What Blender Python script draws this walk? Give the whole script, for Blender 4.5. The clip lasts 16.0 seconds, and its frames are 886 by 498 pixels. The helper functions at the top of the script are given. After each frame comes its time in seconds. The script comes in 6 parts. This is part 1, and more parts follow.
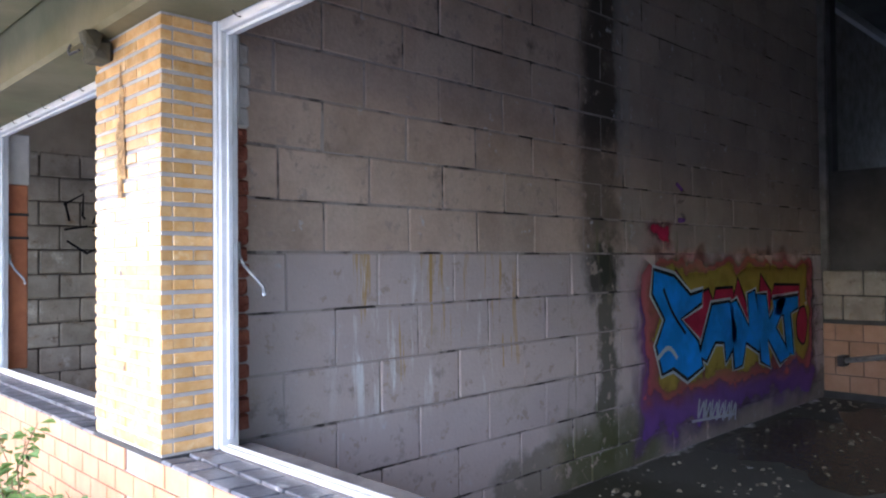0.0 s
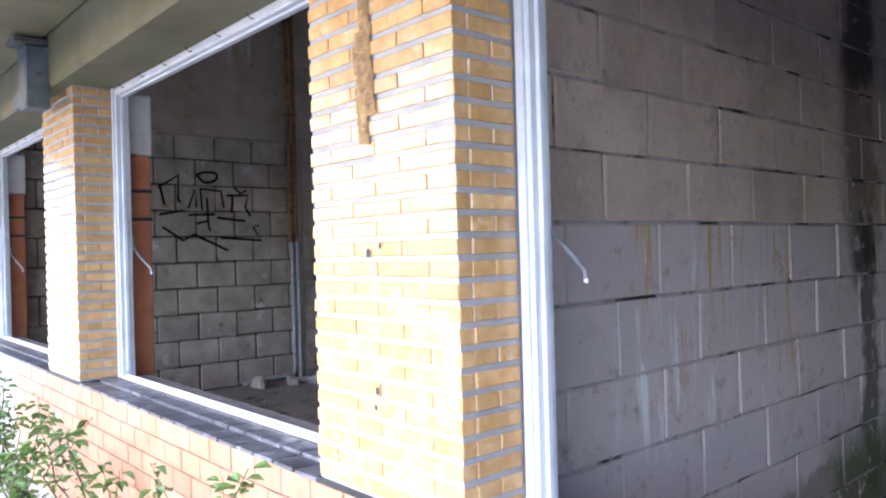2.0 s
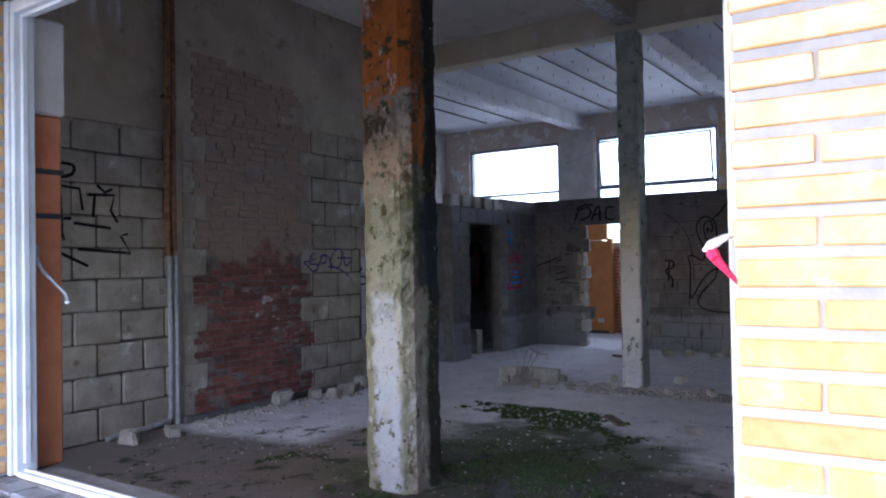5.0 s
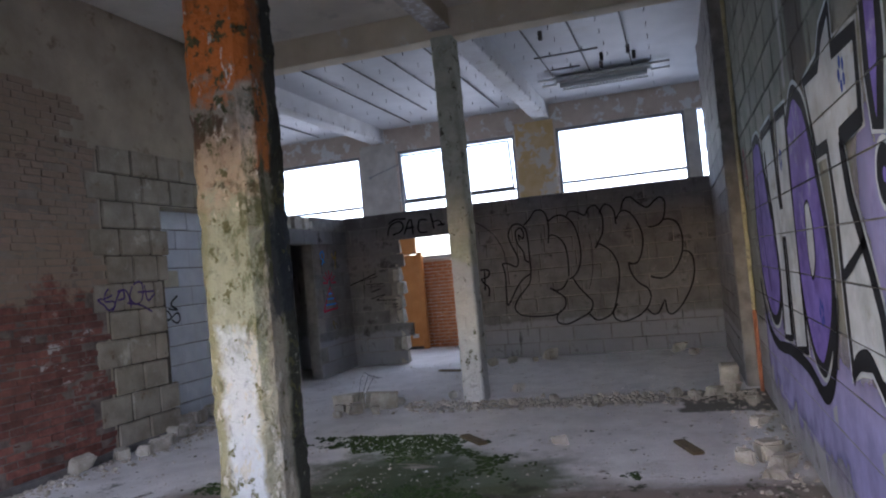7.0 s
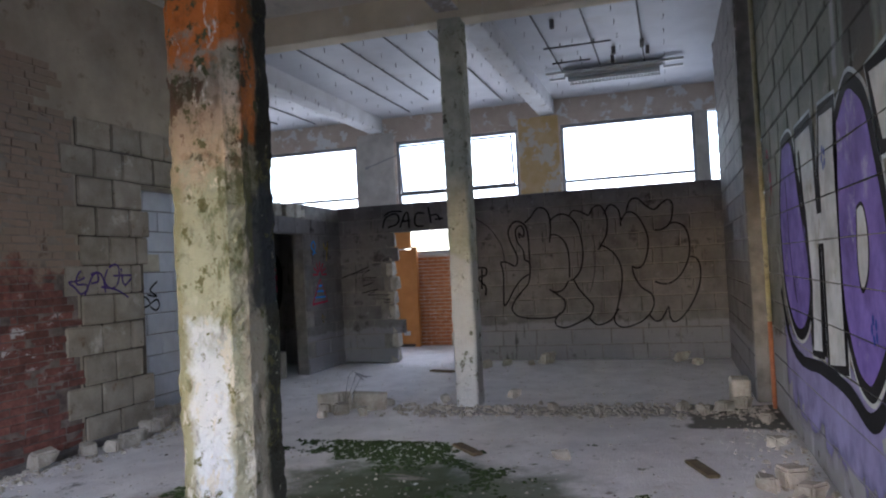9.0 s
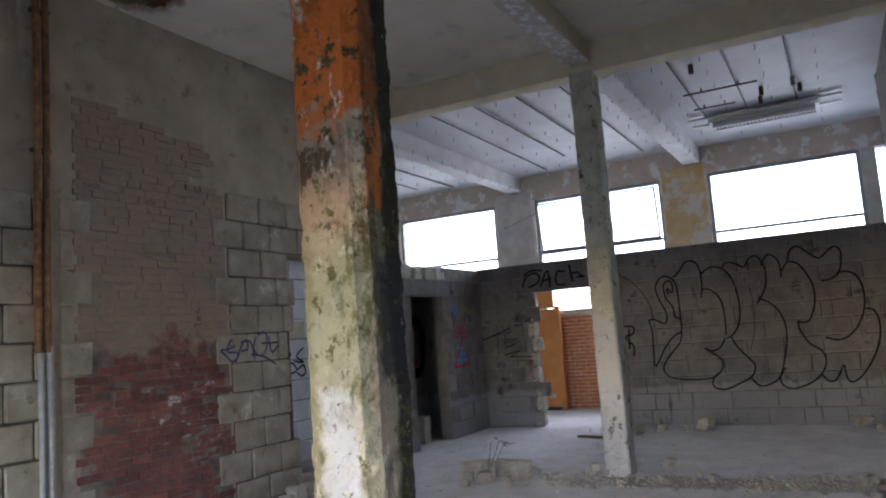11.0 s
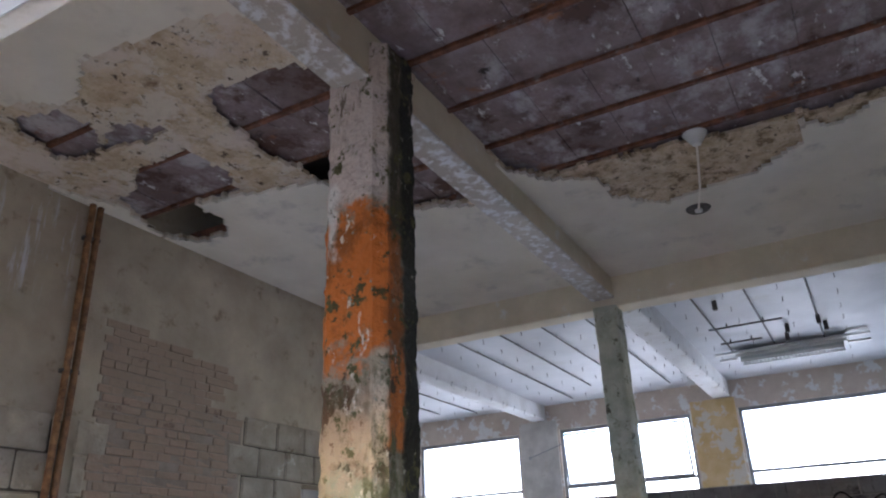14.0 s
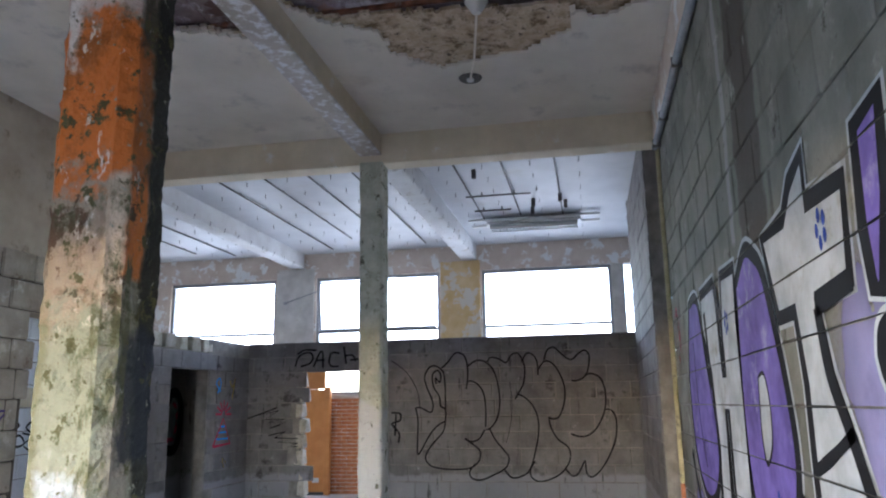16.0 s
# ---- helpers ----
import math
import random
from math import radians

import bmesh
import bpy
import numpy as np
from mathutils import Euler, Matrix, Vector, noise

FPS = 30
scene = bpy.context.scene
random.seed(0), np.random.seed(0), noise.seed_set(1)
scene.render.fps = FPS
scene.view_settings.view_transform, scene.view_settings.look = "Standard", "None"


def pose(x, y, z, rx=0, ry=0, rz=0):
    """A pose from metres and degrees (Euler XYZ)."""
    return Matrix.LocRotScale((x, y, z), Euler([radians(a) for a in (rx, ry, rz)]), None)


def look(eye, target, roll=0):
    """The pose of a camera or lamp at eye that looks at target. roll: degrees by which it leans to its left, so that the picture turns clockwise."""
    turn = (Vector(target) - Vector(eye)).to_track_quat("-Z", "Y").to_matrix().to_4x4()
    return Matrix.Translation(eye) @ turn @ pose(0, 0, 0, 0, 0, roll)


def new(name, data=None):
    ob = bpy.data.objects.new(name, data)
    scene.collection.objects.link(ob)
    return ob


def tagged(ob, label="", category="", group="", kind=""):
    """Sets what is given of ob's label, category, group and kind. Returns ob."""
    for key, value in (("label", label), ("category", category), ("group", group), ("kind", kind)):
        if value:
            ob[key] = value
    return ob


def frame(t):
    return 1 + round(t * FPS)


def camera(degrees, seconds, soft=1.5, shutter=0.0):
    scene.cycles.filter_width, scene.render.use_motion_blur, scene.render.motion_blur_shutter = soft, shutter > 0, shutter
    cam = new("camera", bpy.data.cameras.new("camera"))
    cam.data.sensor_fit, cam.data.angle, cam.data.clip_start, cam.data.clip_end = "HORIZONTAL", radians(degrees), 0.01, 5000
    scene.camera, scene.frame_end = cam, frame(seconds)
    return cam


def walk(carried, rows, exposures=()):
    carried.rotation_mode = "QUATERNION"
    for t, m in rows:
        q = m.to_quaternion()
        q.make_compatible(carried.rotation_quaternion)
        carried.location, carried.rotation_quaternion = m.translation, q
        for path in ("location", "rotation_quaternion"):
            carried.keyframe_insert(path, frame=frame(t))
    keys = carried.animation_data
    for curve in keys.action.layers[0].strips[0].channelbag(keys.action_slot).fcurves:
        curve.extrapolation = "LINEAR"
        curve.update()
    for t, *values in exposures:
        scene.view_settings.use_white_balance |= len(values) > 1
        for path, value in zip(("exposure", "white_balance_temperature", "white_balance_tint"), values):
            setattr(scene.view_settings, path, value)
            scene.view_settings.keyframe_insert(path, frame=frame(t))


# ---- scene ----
cam = camera(61.4, 16.0, soft=2.1)
EXPOSURES = [(0.0, 2.7, 5600, 21), (1.0, 2.75, 5500, 20), (1.5, 2.7, 5450, 22), (3.0, 2.37, 5460, 21), (5.5, 2.43, 5310, 22), (6.0, 2.55, 5330, 19), (6.5, 2.7, 5620, 19), (7.0, 2.74, 5760, 20), (8.0, 2.8, 5820, 19), (10.5, 3.04, 6050, 17), (11.5, 3.09, 6080, 18), (12.5, 3.36, 5950, 18), (13.0, 3.42, 5950, 18), (14.5, 3.79, 5950, 17), (15.5, 3.82, 5850, 16), (16.0, 3.76, 5700, 15)]
PATH = [
    (0, (-0.004, 0.019, 1.632), (1.399, 1.443, 1.669), -0.5),
    (0.5, (-0.057, 0.406, 1.624), (1.386, 1.791, 1.672), -1.1),
    (1, (-0.041, 0.752, 1.603), (1.406, 2.132, 1.615), -0.6),
    (1.5, (0.008, 1.153, 1.615), (1.336, 2.648, 1.626), -0.7),
    (2, (-0.027, 1.504, 1.604), (1.295, 3.005, 1.606), -1.5),
    (2.5, (-0.06, 1.84, 1.628), (1.349, 3.259, 1.637), -1.6),
    (3, (-0.014, 2.2, 1.609), (1.352, 3.662, 1.626), -2.4),
    (5.5, (0.126, 3.643, 1.638), (1.896, 4.573, 1.668), -2.7),
    (6, (0.164, 3.895, 1.62), (2.03, 4.615, 1.629), -4.6),
    (6.5, (0.229, 4.046, 1.634), (2.136, 4.651, 1.649), -3.4),
    (7, (0.429, 4.174, 1.635), (2.336, 4.772, 1.695), -5.3),
    (7.5, (0.568, 4.247, 1.634), (2.501, 4.754, 1.705), -4.1),
    (8, (0.674, 4.358, 1.623), (2.617, 4.825, 1.703), -3.3),
    (10.5, (1.124, 4.396, 1.637), (2.913, 5.284, 1.736), -2.9),
    (11, (1.117, 4.39, 1.647), (2.877, 5.312, 1.88), -4.2),
    (11.5, (1.136, 4.383, 1.656), (2.851, 5.344, 2.023), -5.3),
    (12, (1.132, 4.402, 1.692), (2.795, 5.398, 2.187), -5.2),
    (12.5, (1.114, 4.409, 1.719), (2.737, 5.412, 2.32), -4.6),
    (13, (1.113, 4.406, 1.739), (2.705, 5.415, 2.408), -4.4),
    (13.5, (1.111, 4.398, 1.755), (2.702, 5.378, 2.469), -3.4),
    (14, (1.101, 4.383, 1.764), (2.712, 5.261, 2.559), -2.2),
    (14.5, (1.098, 4.34, 1.779), (2.787, 5.054, 2.577), -1.7),
    (15, (1.102, 4.316, 1.78), (2.849, 4.891, 2.566), -2.2),
    (15.5, (1.097, 4.3, 1.758), (2.93, 4.77, 2.407), -1.8),
    (16, (1.121, 4.29, 1.713), (3.043, 4.662, 2.122), -0.9),
]
walk(cam, [(t, look(eye, target, roll)) for t, eye, target, roll in PATH], EXPOSURES)

# ---- light ----
world = bpy.data.worlds.new("world")
scene.world = world
world.use_nodes = True
wn = world.node_tree
sky = wn.nodes.new("ShaderNodeTexSky")
sky.sky_type = "NISHITA"
sky.sun_disc = False
sky.sun_elevation = radians(27)
sky.sun_rotation = radians(293)
sky.dust_density = 1.0
sky.ozone_density = 1.0
wn.links.new(sky.outputs[0], wn.nodes["Background"].inputs[0])
wn.nodes["Background"].inputs[1].default_value = 0.15
sun_data = bpy.data.lights.new("sun", "SUN")
sun_data.energy = 0.55
sun_data.angle = radians(35)
sun_data.color = (1.0, 0.985, 0.97)
sun = new("sun", sun_data)
sun.matrix_world = look((-7, -3, 3.88), (0, 0, 0))

def window_light(name, x, y, z, wide, high, watts, target):
    """The sky's light in a window opening."""
    d = bpy.data.lights.new(name, "AREA")
    d.shape, d.size, d.size_y, d.energy, d.color = "RECTANGLE", wide, high, watts, (0.95, 0.98, 1.0)
    ob = new(name, d)
    ob.matrix_world = look((x, y, z), target)
    return ob


for y in (12.07, 8.6, 5.09):
    window_light("back_window_light", 17.0, y, 3.6, 2.5, 2.6, 8.0, (13.0, y, 1.2))

# ---- materials ----
def material(name, low, high, scale=6.0, rough=0.85, bump=0.3, fine=60.0, vary=0.12, spots=None, spot_scale=2.0, spot_at=0.55, metal=0.0, gloss=0.5, stretch=(1, 1, 1), spot_soft=0.12):
    """Two colours mixed by coarse noise, fine grain on top, each object a little lighter or darker; spots: a third colour in patches."""
    m = bpy.data.materials.new(name)
    m.use_nodes = True
    t = m.node_tree
    n, l = t.nodes, t.links
    bsdf = n["Principled BSDF"]
    geo = n.new("ShaderNodeNewGeometry")
    mp = n.new("ShaderNodeMapping")
    mp.inputs["Scale"].default_value = stretch
    l.new(geo.outputs["Position"], mp.inputs["Vector"])
    co = n.new("ShaderNodeTexNoise")
    co.inputs["Scale"].default_value = scale
    co.inputs["Detail"].default_value = 6.0
    co.inputs["Roughness"].default_value = 0.62
    fi = n.new("ShaderNodeTexNoise")
    fi.inputs["Scale"].default_value = fine
    fi.inputs["Detail"].default_value = 4.0
    for x in (co, fi):
        l.new(mp.outputs[0], x.inputs["Vector"])
    ramp = n.new("ShaderNodeValToRGB")
    ramp.color_ramp.elements[0].position = 0.34
    ramp.color_ramp.elements[1].position = 0.66
    ramp.color_ramp.elements[0].color = (*low, 1)
    ramp.color_ramp.elements[1].color = (*high, 1)
    l.new(co.outputs["Fac"], ramp.inputs[0])
    out = ramp.outputs[0]
    if spots:
        sp = n.new("ShaderNodeTexNoise")
        sp.inputs["Scale"].default_value = spot_scale
        sp.inputs["Detail"].default_value = 7.0
        sp.inputs["Roughness"].default_value = 0.68
        l.new(mp.outputs[0], sp.inputs["Vector"])
        sr = n.new("ShaderNodeMapRange")
        sr.inputs["From Min"].default_value = spot_at
        sr.inputs["From Max"].default_value = spot_at + spot_soft
        l.new(sp.outputs["Fac"], sr.inputs["Value"])
        mx = n.new("ShaderNodeMix")
        mx.data_type = "RGBA"
        l.new(sr.outputs[0], mx.inputs["Factor"])
        l.new(out, mx.inputs["A"])
        mx.inputs["B"].default_value = (*spots, 1)
        out = mx.outputs["Result"]
    info = n.new("ShaderNodeObjectInfo")
    add = n.new("ShaderNodeMath")
    add.operation = "ADD"
    l.new(info.outputs["Random"], add.inputs[0])
    l.new(fi.outputs["Fac"], add.inputs[1])
    vr = n.new("ShaderNodeMapRange")
    vr.inputs["From Max"].default_value = 2.0
    vr.inputs["To Min"].default_value = 1.0 - 1.6 * vary
    vr.inputs["To Max"].default_value = 1.0 + 1.6 * vary
    l.new(add.outputs[0], vr.inputs["Value"])
    hsv = n.new("ShaderNodeHueSaturation")
    l.new(vr.outputs[0], hsv.inputs["Value"])
    l.new(out, hsv.inputs["Color"])
    l.new(hsv.outputs[0], bsdf.inputs["Base Color"])
    bsdf.inputs["Roughness"].default_value = rough
    bsdf.inputs["Metallic"].default_value = metal
    bsdf.inputs["Specular IOR Level"].default_value = gloss
    if bump:
        mixh = n.new("ShaderNodeMath")
        mixh.operation = "MULTIPLY_ADD"
        l.new(fi.outputs["Fac"], mixh.inputs[0])
        mixh.inputs[1].default_value = 0.35
        l.new(co.outputs["Fac"], mixh.inputs[2])
        bp = n.new("ShaderNodeBump")
        bp.inputs["Strength"].default_value = bump
        bp.inputs["Distance"].default_value = 0.03
        l.new(mixh.outputs[0], bp.inputs["Height"])
        l.new(bp.outputs[0], bsdf.inputs["Normal"])
    return m


def zone(m, colour, axis, start, end, wobble=0.25, scale=3.0, strength=1.0, more=(), blur=0.0):
    """Lay a further colour on a material where the place along an axis lies between start and end (a painted dado, a stain), with a wavering edge.
    more: further (axis, start, end) limits."""
    t = m.node_tree
    n, l = t.nodes, t.links
    bsdf = n["Principled BSDF"]
    geo = n.new("ShaderNodeNewGeometry")
    sep = n.new("ShaderNodeSeparateXYZ")
    l.new(geo.outputs["Position"], sep.inputs[0])
    wob = n.new("ShaderNodeTexNoise")
    wob.inputs["Scale"].default_value = scale
    wob.inputs["Detail"].default_value = 6.0
    wob.inputs["Roughness"].default_value = 0.65
    l.new(geo.outputs["Position"], wob.inputs["Vector"])
    shift = n.new("ShaderNodeMath")
    shift.operation = "MULTIPLY_ADD"
    l.new(wob.outputs["Fac"], shift.inputs[0])
    shift.inputs[1].default_value = 2 * wobble
    shift.inputs[2].default_value = -wobble
    fac = None
    for ax, a, b in ((axis, start, end), *more):
        at = n.new("ShaderNodeMath")
        at.operation = "ADD"
        l.new(sep.outputs["XYZ".index(ax)], at.inputs[0])
        l.new(shift.outputs[0], at.inputs[1])
        for edge, sign in ((a, 1), (b, -1)):
            st = n.new("ShaderNodeMapRange")
            soft = 0.015 + 0.07 * wobble + blur
            st.inputs["From Min"].default_value = edge - soft
            st.inputs["From Max"].default_value = edge + soft
            st.inputs["To Min"].default_value = 0.0 if sign > 0 else 1.0
            st.inputs["To Max"].default_value = 1.0 if sign > 0 else 0.0
            l.new(at.outputs[0], st.inputs["Value"])
            if fac is None:
                fac = st.outputs[0]
            else:
                mu = n.new("ShaderNodeMath")
                mu.operation = "MULTIPLY"
                l.new(fac, mu.inputs[0])
                l.new(st.outputs[0], mu.inputs[1])
                fac = mu.outputs[0]
    gain = n.new("ShaderNodeMath")
    gain.operation = "MULTIPLY"
    gain.inputs[1].default_value = strength
    l.new(fac, gain.inputs[0])
    mx = n.new("ShaderNodeMix")
    mx.data_type = "RGBA"
    base = bsdf.inputs["Base Color"].links[0].from_socket
    l.new(gain.outputs[0], mx.inputs["Factor"])
    l.new(base, mx.inputs["A"])
    mx.inputs["B"].default_value = (*colour, 1)
    l.new(mx.outputs["Result"], bsdf.inputs["Base Color"])
    return m


def paint(name, colour, rough=0.6, worn=0.0, vary=0.1, scale=25.0):
    """Spray paint or enamel: near plain, with grain; worn: the share that is flaked off and lets the wall show."""
    m = material(name, [c * (1 - vary) for c in colour], [min(1, c * (1 + vary)) for c in colour], scale=4.0, rough=max(rough, 0.85), bump=0.08, fine=120, vary=0.04, gloss=0.1)
    if worn:
        t = m.node_tree
        n, l = t.nodes, t.links
        no = n.new("ShaderNodeTexNoise")
        no.inputs["Scale"].default_value = scale
        no.inputs["Detail"].default_value = 6.0
        geo = n.new("ShaderNodeNewGeometry")
        l.new(geo.outputs["Position"], no.inputs["Vector"])
        mr = n.new("ShaderNodeMapRange")
        mr.inputs["From Min"].default_value = worn - 0.08
        mr.inputs["From Max"].default_value = worn + 0.08
        l.new(no.outputs["Fac"], mr.inputs["Value"])
        l.new(mr.outputs[0], n["Principled BSDF"].inputs["Alpha"])
    return m


M = {}
M["mortar"] = material("mortar", (0.16, 0.145, 0.13), (0.28, 0.26, 0.235), 5, 0.95, 0.4)
M["pillar_mortar"] = material("pillar_mortar", (0.32, 0.305, 0.29), (0.43, 0.41, 0.395), 5, 0.9, 0.3)
M["yellow_brick"] = material("yellow_glazed_brick", (0.53, 0.295, 0.10), (0.65, 0.415, 0.19), 14, 0.16, 0.06, 40, 0.18, (0.69, 0.52, 0.31), 9, 0.56)
M["wall_grey_a"] = material("painted_block_grey_brown", (0.43, 0.32, 0.24), (0.61, 0.475, 0.375), 2.2, 0.9, 0.35, 45, 0.17)
zone(M["wall_grey_a"], (0.54, 0.465, 0.445), "Z", -1, 1.69, 0.02, 9, 0.75)
zone(M["wall_grey_a"], (0.10, 0.10, 0.05), "Z", -1, 0.34, 0.35, 2.5, 0.6, (("X", 3.6, 12.0),))
zone(M["wall_grey_a"], (0.07, 0.058, 0.046), "X", 4.55, 5.0, 0.4, 1.8, 0.7, (("Z", 1.75, 6.0),), blur=0.06)
zone(M["wall_grey_a"], (0.05, 0.055, 0.03), "X", 4.72, 4.98, 0.28, 3.0, 0.8, (("Z", 0.1, 1.8),))
zone(M["wall_grey_a"], (0.05, 0.042, 0.034), "X", 4.58, 5.06, 0.35, 1.7, 0.85, (("Z", 2.5, 6.0),), blur=0.05)
zone(M["wall_grey_a"], (0.035, 0.035, 0.02), "X", 4.6, 5.0, 0.22, 4.0, 0.9, (("Z", 1.40, 1.76),), blur=0.05)
zone(M["wall_grey_a"], (0.085, 0.095, 0.03), "X", 4.2, 5.6, 0.40, 2.0, 0.8, (("Z", -1, 0.5),), blur=0.12)
zone(M["wall_grey_a"], (0.25, 0.25, 0.235), "X", 5.1, 12, 0.25, 2.0, 0.45, (("Z", 1.72, 6.0),))
zone(M["wall_grey_a"], (0.36, 0.35, 0.33), "X", 5.02, 5.2, 0.1, 3.5, 0.5, (("Z", 2.3, 6.0),))
M["wall_grey_b"] = material("bare_block_grey_green", (0.15, 0.15, 0.125), (0.25, 0.247, 0.212), 2.5, 0.95, 0.35, 45, 0.1, gloss=0.1)
zone(M["wall_grey_b"], (0.38, 0.38, 0.40), "Z", -1, 0.85, 0.3, 2.0, 0.7)
zone(M["wall_grey_b"], (0.075, 0.06, 0.05), "X", 4.85, 5.45, 0.2, 2.5, 0.75, (("Z", 2.3, 6.0),))
zone(M["wall_grey_b"], (0.42, 0.41, 0.40), "X", 5.62, 5.74, 0.1, 2.5, 0.6, (("Z", 2.6, 6.0),))
M["wall_part"] = material("grey_concrete_block", (0.125, 0.116, 0.112), (0.215, 0.20, 0.197), 2.5, 0.92, 0.4, 40, 0.12)
zone(M["wall_part"], (0.28, 0.275, 0.29), "Z", -1, 0.62, 0.1, 4, 0.7)
M["wall_cream"] = material("cream_limestone_block", (0.275, 0.236, 0.18), (0.44, 0.38, 0.30), 3.5, 0.9, 0.5, 35, 0.14, (0.34, 0.22, 0.12), 3.0, 0.60)
M["wall_blue"] = material("whitewashed_block", (0.66, 0.69, 0.74), (0.78, 0.81, 0.85), 4, 0.85, 0.3, 40, 0.08)
M["plaster_left"] = material("stained_plaster", (0.33, 0.275, 0.205), (0.47, 0.40, 0.305), 1.6, 0.9, 0.25, 40, 0.02, (0.26, 0.20, 0.15), 1.3, 0.60, spot_soft=0.2)
M["red_brick"] = material("red_brick", (0.15, 0.055, 0.042), (0.28, 0.11, 0.08), 9, 0.85, 0.5, 60, 0.4, (0.46, 0.36, 0.32), 6, 0.60)
zone(M["red_brick"], (0.40, 0.33, 0.245), "Z", 1.75, 9, 0.7, 1.8, 0.66)
M["orange_brick"] = material("orange_brick", (0.42, 0.15, 0.06), (0.62, 0.26, 0.12), 9, 0.8, 0.4, 60, 0.2)
M["orange_paint"] = material("orange_wood_paint", (0.58, 0.22, 0.05), (0.68, 0.29, 0.08), 4, 0.5, 0.1, 40, 0.04)
M["terracotta"] = material("terracotta_jamb", (0.38, 0.12, 0.05), (0.52, 0.19, 0.08), 7, 0.6, 0.2, 50, 0.1)
M["render_white"] = material("old_white_plaster", (0.50, 0.47, 0.43), (0.68, 0.65, 0.60), 3, 0.85, 0.25, 40, 0.03, (0.38, 0.30, 0.2), 2.2, 0.60)
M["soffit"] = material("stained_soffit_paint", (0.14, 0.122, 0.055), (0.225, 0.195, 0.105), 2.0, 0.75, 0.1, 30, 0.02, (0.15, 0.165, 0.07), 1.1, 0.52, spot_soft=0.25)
M["ceiling"] = material("ceiling_plaster", (0.66, 0.61, 0.53), (0.78, 0.73, 0.65), 1.2, 0.9, 0.12, 30, 0.02, (0.48, 0.42, 0.34), 0.8, 0.60, spot_soft=0.25)
M["ceiling_white"] = material("white_ceiling_board", (0.54, 0.545, 0.56), (0.64, 0.645, 0.66), 1.5, 0.6, 0.08, 30, 0.02, (0.55, 0.54, 0.53), 1.2, 0.58)
M["lath"] = material("crumbling_lath_plaster", (0.44, 0.33, 0.21), (0.64, 0.53, 0.40), 9, 0.95, 1.0, 40, 0.06, (0.22, 0.14, 0.09), 5, 0.58)
M["deck"] = material("damp_hollow_slab", (0.17, 0.12, 0.12), (0.35, 0.285, 0.30), 3, 0.85, 0.3, 30, 0.2, (0.46, 0.45, 0.47), 2.4, 0.60)
M["rust"] = material("rusty_steel", (0.085, 0.035, 0.02), (0.24, 0.10, 0.055), 12, 0.85, 0.8, 60, 0.1, (0.27, 0.22, 0.21), 5, 0.56)
M["beam"] = material("beam_plaster", (0.58, 0.50, 0.36), (0.70, 0.61, 0.46), 2, 0.85, 0.2, 40, 0.02, (0.72, 0.72, 0.70), 3.5, 0.60)
M["beam_flaking"] = material("flaking_beam_paint", (0.40, 0.36, 0.32), (0.52, 0.48, 0.44), 2, 0.85, 0.5, 40, 0.02, (0.72, 0.73, 0.75), 9, 0.49, spot_soft=0.10)
M["floor"] = material("dusty_concrete_floor", (0.70, 0.68, 0.67), (0.86, 0.84, 0.83), 2.6, 0.9, 0.5, 45, 0.04, (0.60, 0.56, 0.53), 3.2, 0.60)
M["column"] = material("peeling_column_plaster", (0.165, 0.155, 0.10), (0.32, 0.305, 0.225), 7, 0.9, 1.0, 40, 0.05, (0.07, 0.06, 0.03), 6, 0.55, spot_soft=0.05)
M["column_far"] = material("far_column_plaster", (0.36, 0.365, 0.28), (0.52, 0.52, 0.42), 6, 0.9, 0.5, 40, 0.02, (0.18, 0.17, 0.10), 7, 0.58)
M["frame"] = material("weathered_white_frame", (0.56, 0.57, 0.58), (0.70, 0.71, 0.72), 6, 0.45, 0.1, 60, 0.03, (0.40, 0.38, 0.34), 9, 0.64)
M["frame_grey"] = material("grey_window_frame", (0.22, 0.22, 0.23), (0.32, 0.32, 0.33), 6, 0.5, 0.1, 60, 0.03)
M["salmon_tile"] = material("salmon_wall_tile", (0.43, 0.225, 0.12), (0.54, 0.305, 0.185), 5, 0.35, 0.05, 50, 0.08)
M["slate_tile"] = material("dark_sill_tile", (0.07, 0.072, 0.085), (0.17, 0.175, 0.195), 9, 0.35, 0.15, 60, 0.3, (0.45, 0.45, 0.46), 10, 0.57)
M["steel"] = material("dull_steel", (0.30, 0.30, 0.30), (0.45, 0.45, 0.45), 20, 0.45, 0.2, 80, 0.05, metal=0.8)
M["dark_metal"] = material("dark_conduit", (0.05, 0.045, 0.04), (0.10, 0.09, 0.08), 20, 0.6, 0.2, 80, 0.05)
M["earth"] = material("earth", (0.05, 0.045, 0.03), (0.10, 0.09, 0.05), 4, 0.95, 0.6, 30, 0.1)
M["leaf"] = material("leaf", (0.09, 0.17, 0.045), (0.18, 0.30, 0.08), 8, 0.5, 0.1, 40, 0.3)
M["stem"] = material("stem", (0.10, 0.07, 0.04), (0.16, 0.12, 0.06), 12, 0.8, 0.2)
M["stone"] = material("broken_block", (0.33, 0.29, 0.23), (0.52, 0.48, 0.41), 8, 0.95, 0.6, 50, 0.2)
M["black"] = paint("black_spray", (0.012, 0.012, 0.014), 0.5)
# near black: shade above the torn ceiling, put into the roof's colour
M["dark"] = material("roof_void_shade", (0.025, 0.022, 0.02), (0.055, 0.05, 0.045), 2, 0.95, 0.3)


